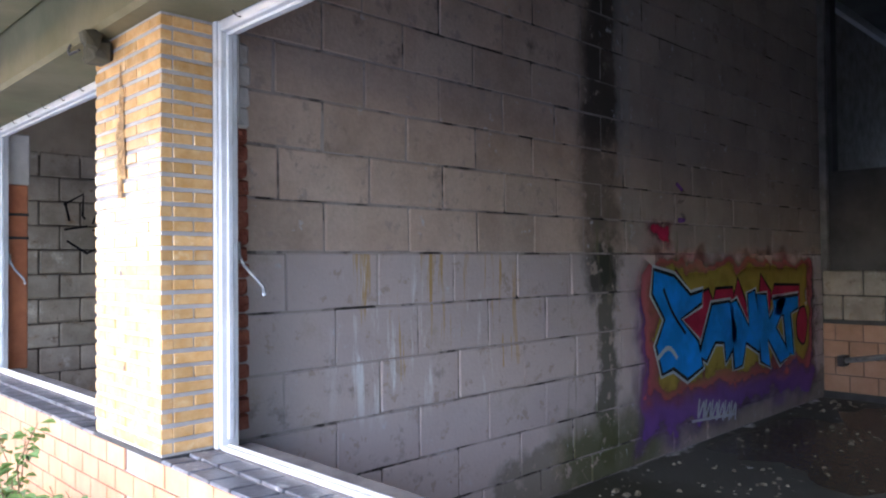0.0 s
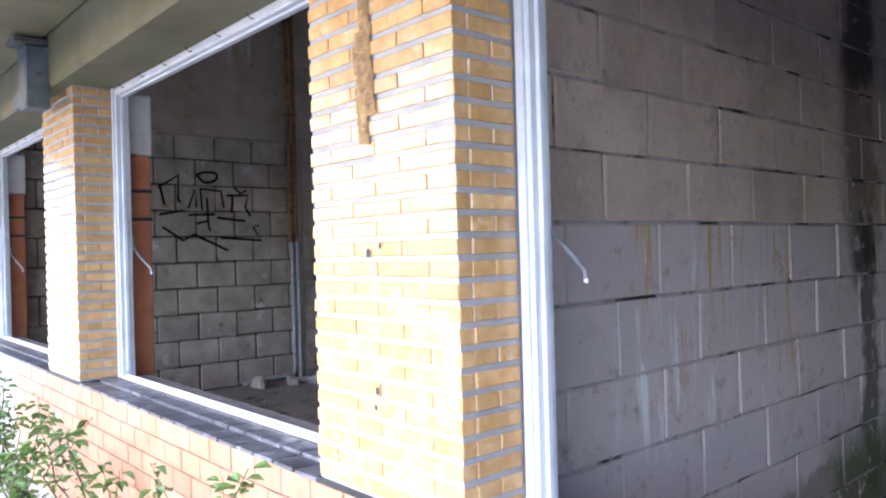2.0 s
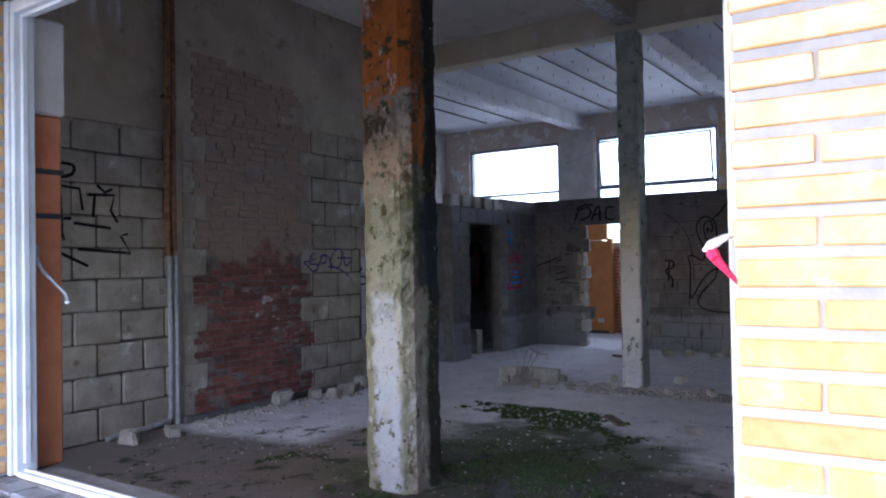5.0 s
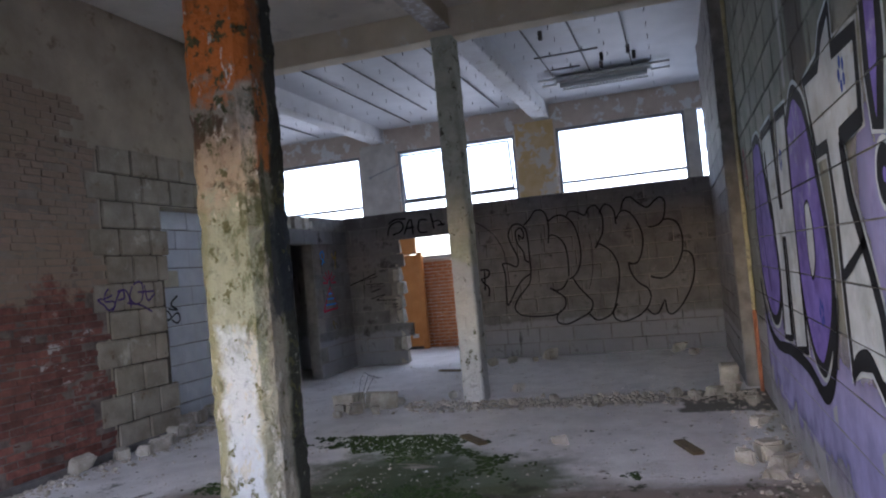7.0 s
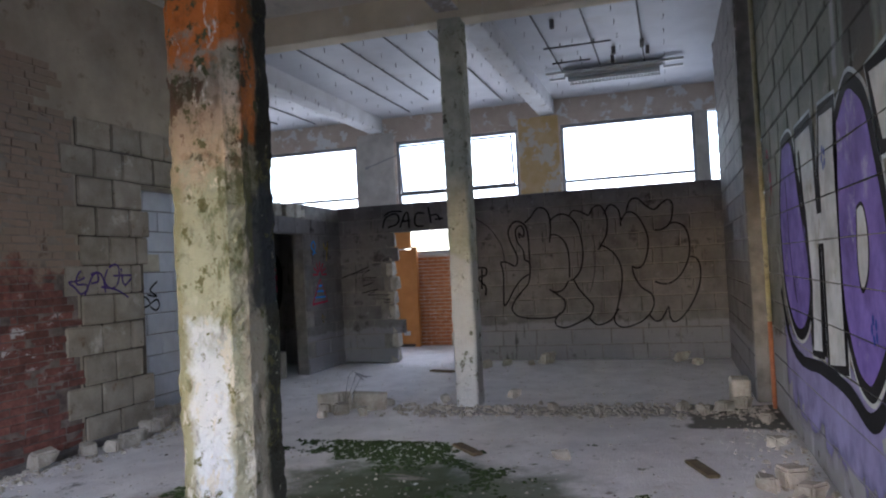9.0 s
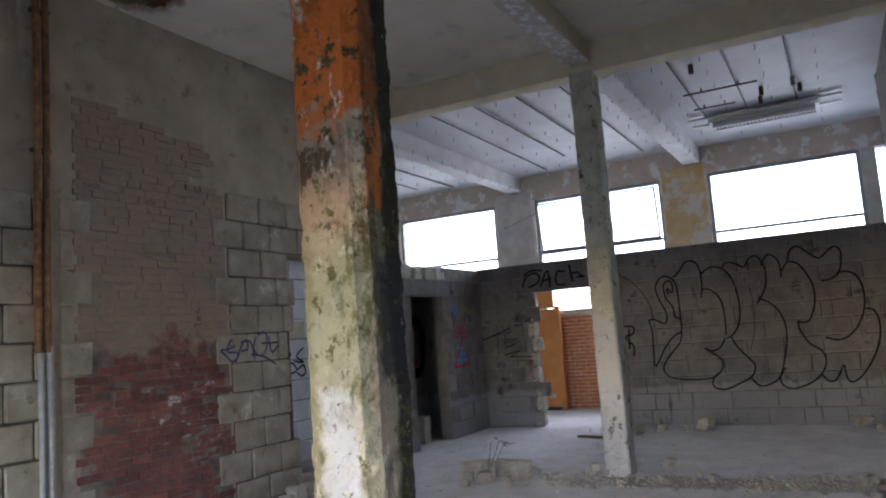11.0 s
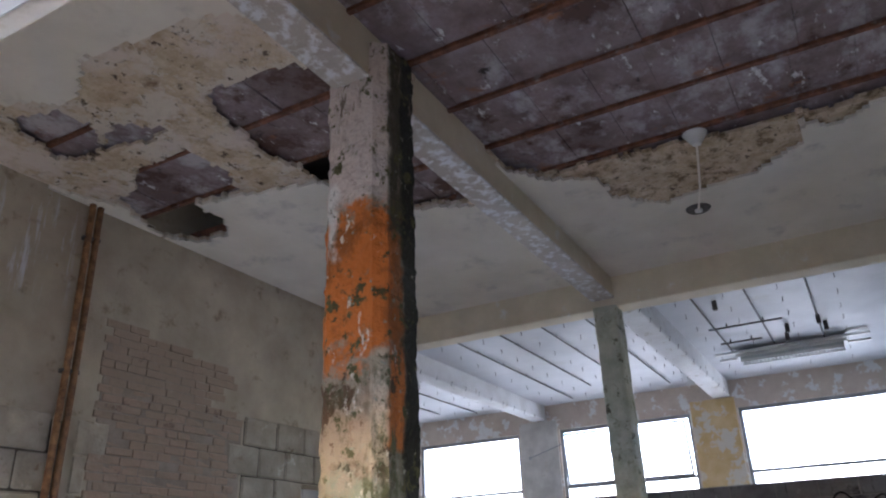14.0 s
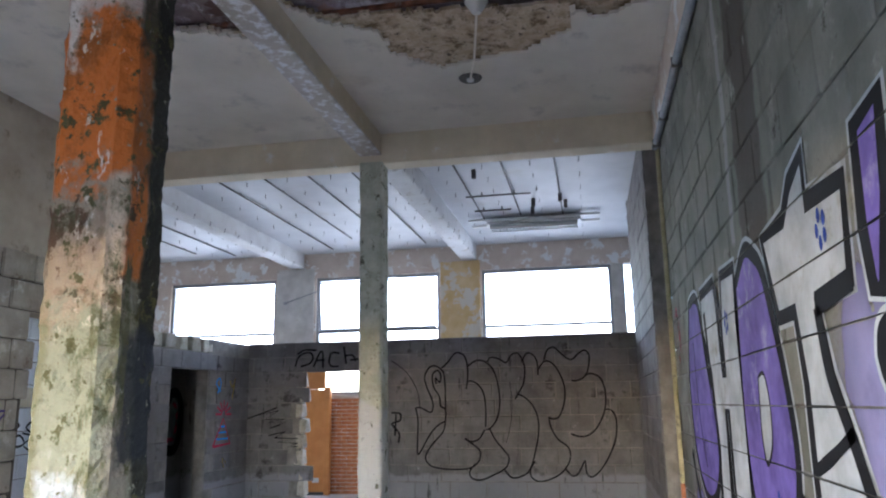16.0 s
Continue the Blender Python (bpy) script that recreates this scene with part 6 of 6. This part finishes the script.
for pts in [
    [(6.99, 1.78), (6.94, 1.73), (6.93, 1.65), (7.05, 1.64), (7.07, 1.59), (6.98, 1.55), (6.91, 1.61), (6.83, 1.67), (6.94, 1.68), (7.04, 1.71)],
    [(7.03, 1.53), (7.14, 1.72), (7.21, 1.75), (7.22, 1.67), (7.12, 1.65)],
    [(7.12, 1.74), (7.22, 1.76), (7.29, 1.7), (7.32, 1.55)],
    [(7.36, 1.79), (7.31, 1.67), (7.39, 1.59), (7.5, 1.63), (7.53, 1.79), (7.47, 1.84), (7.38, 1.81)],
    [(7.56, 1.8), (7.58, 1.66), (7.62, 1.62), (7.72, 1.69)],
    [(7.44, 1.72), (7.72, 1.72)],
    [(7.26, 1.61), (7.48, 1.57), (7.66, 1.48)],
]:
    stroke("line", saloe, M["violet_ink"], "y", WL, pts, 0.022)
res = empty("graffiti", "black tag on whitewashed blocks", "graffiti")
for pts in [
    [(8.23, 1.6), (8.25, 1.38)],
    [(8.17, 1.59), (8.31, 1.61), (8.39, 1.56), (8.25, 1.49), (8.35, 1.38)],
    [(8.64, 1.64), (8.5, 1.54), (8.62, 1.46), (8.45, 1.48)],
    [(8.3, 1.41), (8.41, 1.46), (8.49, 1.37), (8.38, 1.34), (8.3, 1.4)],
    [(8.49, 1.37), (8.62, 1.42), (8.66, 1.34), (8.59, 1.29), (8.49, 1.34)],
    [(8.15, 1.29), (8.34, 1.26)],
]:
    stroke("line", res, M["black"], "y", 10.412, pts, 0.024)
piece("cream_block", (8.44, 10.408, 1.86), (0.47, 0.04, 0.21), M["pale_block"], niche, 0.012, 0.006)

for k, (z, w) in enumerate(((2.45, 0.012), (2.33, 0.03), (2.2, 0.05), (2.08, 0.055), (1.99, 0.03))):
    cy = 3.335 - 0.012 * (k % 2)
    fill("spalled_patch", pillars[2], M["spalled"], "x", FACE - 0.0030 - 0.0007 * k, [(cy - w, z - 0.07), (cy - w * 0.7, z + 0.02), (cy - w * 0.9, z + 0.06), (cy + w * 0.6, z + 0.07), (cy + w, z + 0.01), (cy + w * 0.8, z - 0.06)])
for y, z, r in ((3.33, 1.60, 0.011), (3.30, 1.19, 0.010), (3.31, 1.14, 0.007), (3.27, 1.62, 0.007)):
    fill("bolt_hole", pillars[2], M["slate_plain"], "x", FACE - 0.0038, [(y + r * math.cos(a * 1.05), z + 1.3 * r * math.sin(a * 1.05)) for a in range(6)], True)
fill("bolt_hole", pillars[3], M["slate_plain"], "x", FACE - 0.0038, [(6.43, 1.03), (6.45, 1.03), (6.45, 1.06), (6.43, 1.06)])

# grey service pipe along the graffiti wall under the plaster band
service = empty("pipe", "dark grey service pipe along the top of the block wall", "pipe")
bm = bmesh.new()
tube(bm, [(x, 3.466, 4.45 + 0.006 * math.sin(x * 3)) for x in np.linspace(4.35, 9.26, 14)], 0.036, 12)
part("tube", bm, M["grey_pipe"], service)
for x in (4.7, 5.9, 7.1, 8.3, 9.1):
    part("clip", boxes((x - 0.015, x + 0.015, 3.41, 3.506, 4.405, 4.495), bevel=0.004), M["dark_metal"], service)

# raw brick and plaster edge of the pillar against the block wall
for k in range(18):
    z = SILL + 0.078 * k
    piece("brick", (1.725 + random.uniform(-0.006, 0.006), 3.164, z + 0.037), (0.145, 0.04, 0.068), M["raw_brick"], wall_a, 0.008, 0.006)
for k in range(4):
    piece("plaster_lump", (1.73 + random.uniform(-0.012, 0.012), 3.163, 2.32 + 0.1 * k), (0.15, 0.042, 0.098), M["render_white"], wall_a, 0.012, 0.009)

# ---- things: debris, water, plants ----
def rock(x, y, size, flat=0.7, mat="stone", label="broken lump of pale masonry on the floor", group="rubble lumps"):
    bm = bmesh.new()
    bmesh.ops.create_cube(bm, size=1.0)
    bmesh.ops.bevel(bm, geom=list(bm.edges), offset=0.13, segments=2, affect="EDGES")
    off = Vector((x * 7, y * 5, size * 31))
    for v in bm.verts:
        v.co *= 1 + 0.6 * noise.noise(v.co * 1.3 + off) + 0.25 * noise.noise(v.co * 4 + off)
        v.co = Vector((v.co.x * size * random.uniform(0.98, 1.02), v.co.y * size * 0.8, v.co.z * size * flat))
    low = min(v.co.z for v in bm.verts)
    for v in bm.verts:
        v.co.z -= low
    ob = part("rubble", bm, M[mat])
    ob.matrix_basis = pose(x, y, 0.0, 0, 0, random.uniform(0, 360))
    return tagged(ob, label, "rubble", group)


for x, y, s in ((8.8, 8.1, 0.16), (8.86, 8.35, 0.13), (8.75, 7.82, 0.14), (9.3, 7.7, 0.12), (8.6, 8.25, 0.10), (12.41, 7.26, 0.16), (12.69, 6.99, 0.15), (12.66, 6.34, 0.26), (12.75, 6.6, 0.1), (12.9, 4.3, 0.2), (12.6, 4.1, 0.12),
                (6.51, 3.68, 0.20), (6.21, 3.62, 0.16), (6.4, 3.85, 0.13), (6.0, 3.7, 0.12), (6.7, 3.6, 0.11), (9.3, 3.75, 0.17), (9.1, 3.95, 0.15), (8.95, 4.15, 0.13), (9.2, 4.35, 0.12), (8.6, 3.6, 0.13), (7.6, 3.62, 0.12), (7.05, 5.34, 0.13), (6.28, 9.86, 0.2), (6.79, 9.84, 0.17), (6.95, 9.66, 0.14), (7.15, 9.68, 0.19), (7.4, 9.75, 0.14), (7.7, 9.85, 0.2), (7.95, 9.9, 0.18), (8.2, 10.15, 0.24), (8.55, 10.2, 0.2), (8.91, 10.22, 0.22), (9.2, 10.25, 0.17), (4.6, 9.6, 0.13), (4.2, 9.7, 0.16), (9.0, 5.2, 0.1), (9.1, 5.7, 0.11), (9.05, 6.2, 0.1), (9.6, 7.1, 0.12), (9.9, 6.3, 0.13)):
    rock(x, y, s)


def chunk(x, y, turn, tilt):
    """A broken hollow concrete block: two long walls, a web and one torn end."""
    bm = boxes((-0.2, 0.2, -0.11, -0.06, 0, 0.22), (-0.17, 0.14, 0.06, 0.11, 0, 0.22), (-0.2, -0.15, -0.06, 0.06, 0, 0.22), (-0.02, 0.03, -0.06, 0.06, 0, 0.19), bevel=0.008)
    for v in bm.verts:
        if v.co.x > 0.1 or v.co.z > 0.15:
            v.co += Vector((0.03, 0.02, 0.05)) * noise.noise(v.co * 9 + Vector((x, y, 0)))
    ob = part("broken_hollow_block", bm, M["stone"])
    ob.matrix_basis = pose(x, y, -0.01, 0, tilt, turn)
    tagged(ob, "broken hollow concrete block among rubble on the floor", "block", "broken hollow blocks")


chunk(9.02, 8.3, 75, 4)
chunk(9.1, 7.88, 115, -5)
bk = part("loose_block", boxes((9.28, 9.62, 3.66, 3.86, 0, 0.30), bevel=0.02), M["stone"])
tagged(bk, "pale concrete block standing on the floor", "block")
for x, y, r in ((6.88, 4.25, 20), (12.1, 7.9, 70), (7.3, 6.2, 40)):
    pl = part("plank", boxes((-0.22, 0.22, -0.05, 0.05, 0.0, 0.03), bevel=0.006), M["stem"])
    pl.matrix_basis = pose(x, y, 0, 0, 0, r)
    tagged(pl, "short dark broken board on the floor", "board", "broken boards")
cmu = part("hollow_block", boxes((11.42, 11.60, 10.34, 10.40, 0, 0.42), (11.42, 11.60, 10.44, 10.50, 0, 0.42), (11.42, 11.46, 10.40, 10.44, 0, 0.42), (11.56, 11.60, 10.40, 10.44, 0, 0.42), bevel=0.008), M["stone"])
tagged(cmu, "hollow concrete block standing in the doorway", "block")
wire = bmesh.new()
for k in range(3):
    tube(wire, [(8.9 + 0.08 * k, 8.1, 0.15), (8.92 + 0.1 * k, 8.05 - 0.05 * k, 0.42), (8.95 + 0.13 * k, 8.0, 0.48 - 0.05 * k), (9.05 + 0.12 * k, 7.92, 0.36)], 0.004, 4)
wr = part("bent_wire", wire, M["dark_metal"])
tagged(wr, "thin bent reinforcing wires in the rubble", "wire")


def crumbs(name, count, area, low, high, mat, label, dense=None):
    """Small debris, too many to count."""
    verts, faces = [], []
    x0, x1, y0, y1 = area
    made = 0
    while made < count:
        x, y = random.uniform(x0, x1), random.uniform(y0, y1)
        if dense and random.random() > dense(x, y):
            continue
        s = random.uniform(low, high) * random.uniform(0.5, 1)
        a = random.uniform(0, math.tau)
        base = len(verts)
        for k in range(4):
            w = s * random.uniform(0.6, 1.3)
            verts.append((x + w * math.cos(a + k * 1.571), y + w * math.sin(a + k * 1.571), 0.0005))
        h = s * random.uniform(0.3, 0.9)
        for k in range(3):
            w = s * random.uniform(0.3, 0.7)
            verts.append((x + w * math.cos(a + k * 2.1), y + w * math.sin(a + k * 2.1), h))
        faces += [(base + 4, base + 5, base + 6), (base, base + 1, base + 4), (base + 1, base + 5, base + 4), (base + 1, base + 2, base + 5), (base + 2, base + 6, base + 5), (base + 2, base + 3, base + 6), (base + 3, base + 4, base + 6), (base + 3, base, base + 4)]
        made += 1
    me = bpy.data.meshes.new(name)
    me.from_pydata(verts, [], faces)
    ob = part(name, me, mat)
    return tagged(ob, label, "debris", kind="stuff")


crumbs("gravel_debris", 1900, (2.0, 13.1, 3.5, 10.0), 0.005, 0.019, M["stone"], "pale crumbs of plaster and stone strewn on the floor", lambda x, y: 0.12 + 0.9 * max(0, noise.noise(Vector((x * 0.9, y * 0.9, 0)))))
crumbs("wall_debris", 700, (8.7, 9.5, 3.5, 7.6), 0.015, 0.06, M["stone"], "line of rubble where a wall was removed", lambda x, y: 1 - abs(x - 9.1) * 2)
crumbs("wall_foot_debris", 320, (3.0, 9.4, 3.43, 3.9), 0.010, 0.038, M["stone"], "crumbled mortar along the graffiti wall", lambda x, y: 1.2 - (y - 3.43) * 2.3)
crumbs("wall_foot_debris", 420, (5.0, 8.6, 9.5, 10.0), 0.012, 0.05, M["stone"], "crumbled stone along the brick wall", lambda x, y: (y - 9.4) * 1.6)
crumbs("leaf_litter", 900, (3.0, 9.3, -1.5, 3.1), 0.012, 0.04, M["litter"], "wet leaves and plaster scraps on the muddy floor", lambda x, y: 0.15 + 0.9 * max(0, noise.noise(Vector((x * 1.4, y * 1.4, 7)))))
crumbs("dark_debris", 700, (2.0, 8.0, 3.5, 9.4), 0.006, 0.022, M["earth"], "dark mud crumbs and leaf scraps on the floor", lambda x, y: 1.1 - 0.15 * x)


def moss_cushions():
    verts, faces = [], []
    made = 0
    while made < 5200:
        x, y = random.uniform(4.0, 7.6), random.uniform(4.6, 8.2)
        d = noise.noise(Vector((x * 0.9, y * 0.9, 3))) + 0.5 * noise.noise(Vector((x * 3.5, y * 3.5, 1))) - 0.25 * math.dist((x, y), (5.9, 6.7)) + 0.22
        made += 0.04
        if d < 0 or random.random() > d * 3:
            continue
        made += 1
        s = random.uniform(0.010, 0.028)
        b = len(verts)
        for k in range(5):
            a = k * math.tau / 5
            verts.append((x + s * math.cos(a) * random.uniform(0.7, 1.3), y + s * math.sin(a) * random.uniform(0.7, 1.3), 0.0005))
        verts.append((x, y, s * random.uniform(0.35, 0.8)))
        faces += [(b + k, b + (k + 1) % 5, b + 5) for k in range(5)]
    me = bpy.data.meshes.new("moss")
    me.from_pydata(verts, [], faces)
    tagged(part("moss", me, M["moss"]), "dark green moss cushions on the wet floor", "moss", kind="stuff")


moss_cushions()


def puddle(name, cx, cy, rx, ry, z, seed, top=99.0):
    bm = bmesh.new()
    vs = []
    for k in range(60):
        a = k * math.tau / 60
        r = 1 + 0.55 * noise.noise(Vector((1.3 * math.cos(a), 1.3 * math.sin(a), seed))) + 0.3 * noise.noise(Vector((5 * math.cos(a), 5 * math.sin(a), seed)))
        vs.append(bm.verts.new((cx + rx * r * math.cos(a), min(cy + ry * r * math.sin(a), top), z)))
    mid = bm.verts.new((cx, cy, z))
    for a, b in zip(vs, vs[1:] + vs[:1]):
        bm.faces.new((mid, a, b))
    p = part(name, bm, M["water"])
    tagged(p, "shallow dark puddle on the muddy floor", "puddle", kind="structure")


puddle("water_1", 4.98, 6.05, 0.34, 0.55, 0.004, 1.0)
puddle("water_2", 5.45, 6.5, 0.18, 0.16, 0.004, 4.0)
puddle("water_3", 4.6, 5.2, 0.45, 0.4, 0.004, 7.0)
puddle("water_4", 7.4, 1.7, 1.9, 1.5, 0.004, 9.0, 3.1)
puddle("water_5", 4.9, 0.9, 1.1, 1.0, 0.004, 11.0, 3.1)


def weed(x, y, height, stems, seed):
    """A straggly weed: thin leaning stems with many toothed leaves."""
    rnd = random.Random(seed)
    p = empty("weed", "straggly green weed growing against the tiled wall", "plant", "weeds by the wall")
    p.location = (x, y, -0.02)
    for s in range(stems):
        lean = Vector((rnd.uniform(-0.22, 0.12), rnd.uniform(-0.3, 0.3), 0))
        h = height * rnd.uniform(0.6, 1.05)
        pts = [Vector((rnd.uniform(-0.05, 0.05), rnd.uniform(-0.08, 0.08), 0)) + lean * (t * t) + Vector((0.02 * math.sin(5 * t + s), 0.02 * math.cos(4 * t + s), h * t)) for t in (0, 0.2, 0.4, 0.6, 0.8, 1.0)]
        bm = bmesh.new()
        tube(bm, pts, [0.006, 0.0055, 0.005, 0.004, 0.003, 0.0015], 5)
        stem = part("stem", bm, M["stem"], p)
        lv = bmesh.new()
        n = int(46 * h)
        for k in range(n):
            t = rnd.uniform(0.25, 1.0)
            i = min(int(t * 5), 4)
            at = pts[i].lerp(pts[i + 1], t * 5 - i)
            a, size = rnd.uniform(0, math.tau), rnd.uniform(0.035, 0.085)
            d = Vector((math.cos(a), math.sin(a), rnd.uniform(-0.5, 0.3))).normalized()
            side = d.cross(Vector((0, 0, 1))).normalized() * size * 0.34
            base = at + d * 0.012
            q = [base, base + d * size * 0.35 + side, base + d * size * 0.7 + side * 0.7, base + d * size + Vector((0, 0, -0.25 * size)), base + d * size * 0.7 - side * 0.7, base + d * size * 0.35 - side]
            up = Vector((0, 0, 0.12 * size))
            vs = [lv.verts.new(v + (up if j in (1, 2, 4, 5) else Vector())) for j, v in enumerate(q)]
            lv.faces.new((vs[0], vs[1], vs[2], vs[3]))
            lv.faces.new((vs[0], vs[3], vs[4], vs[5]))
        part("leaves", lv, M["leaf"], stem)


for k, (x, y, h, n) in enumerate(((1.05, 3.3, 0.72, 6), (1.0, 3.75, 0.92, 5), (0.98, 3.95, 0.86, 5), (1.15, 4.62, 0.7, 2), (1.1, 5.2, 0.88, 3), (1.05, 5.7, 0.8, 3), (1.0, 6.4, 0.85, 5), (1.0, 6.9, 0.9, 5), (0.9, 3.0, 0.6, 6))):
    weed(x, y, h, n, 20 + k)
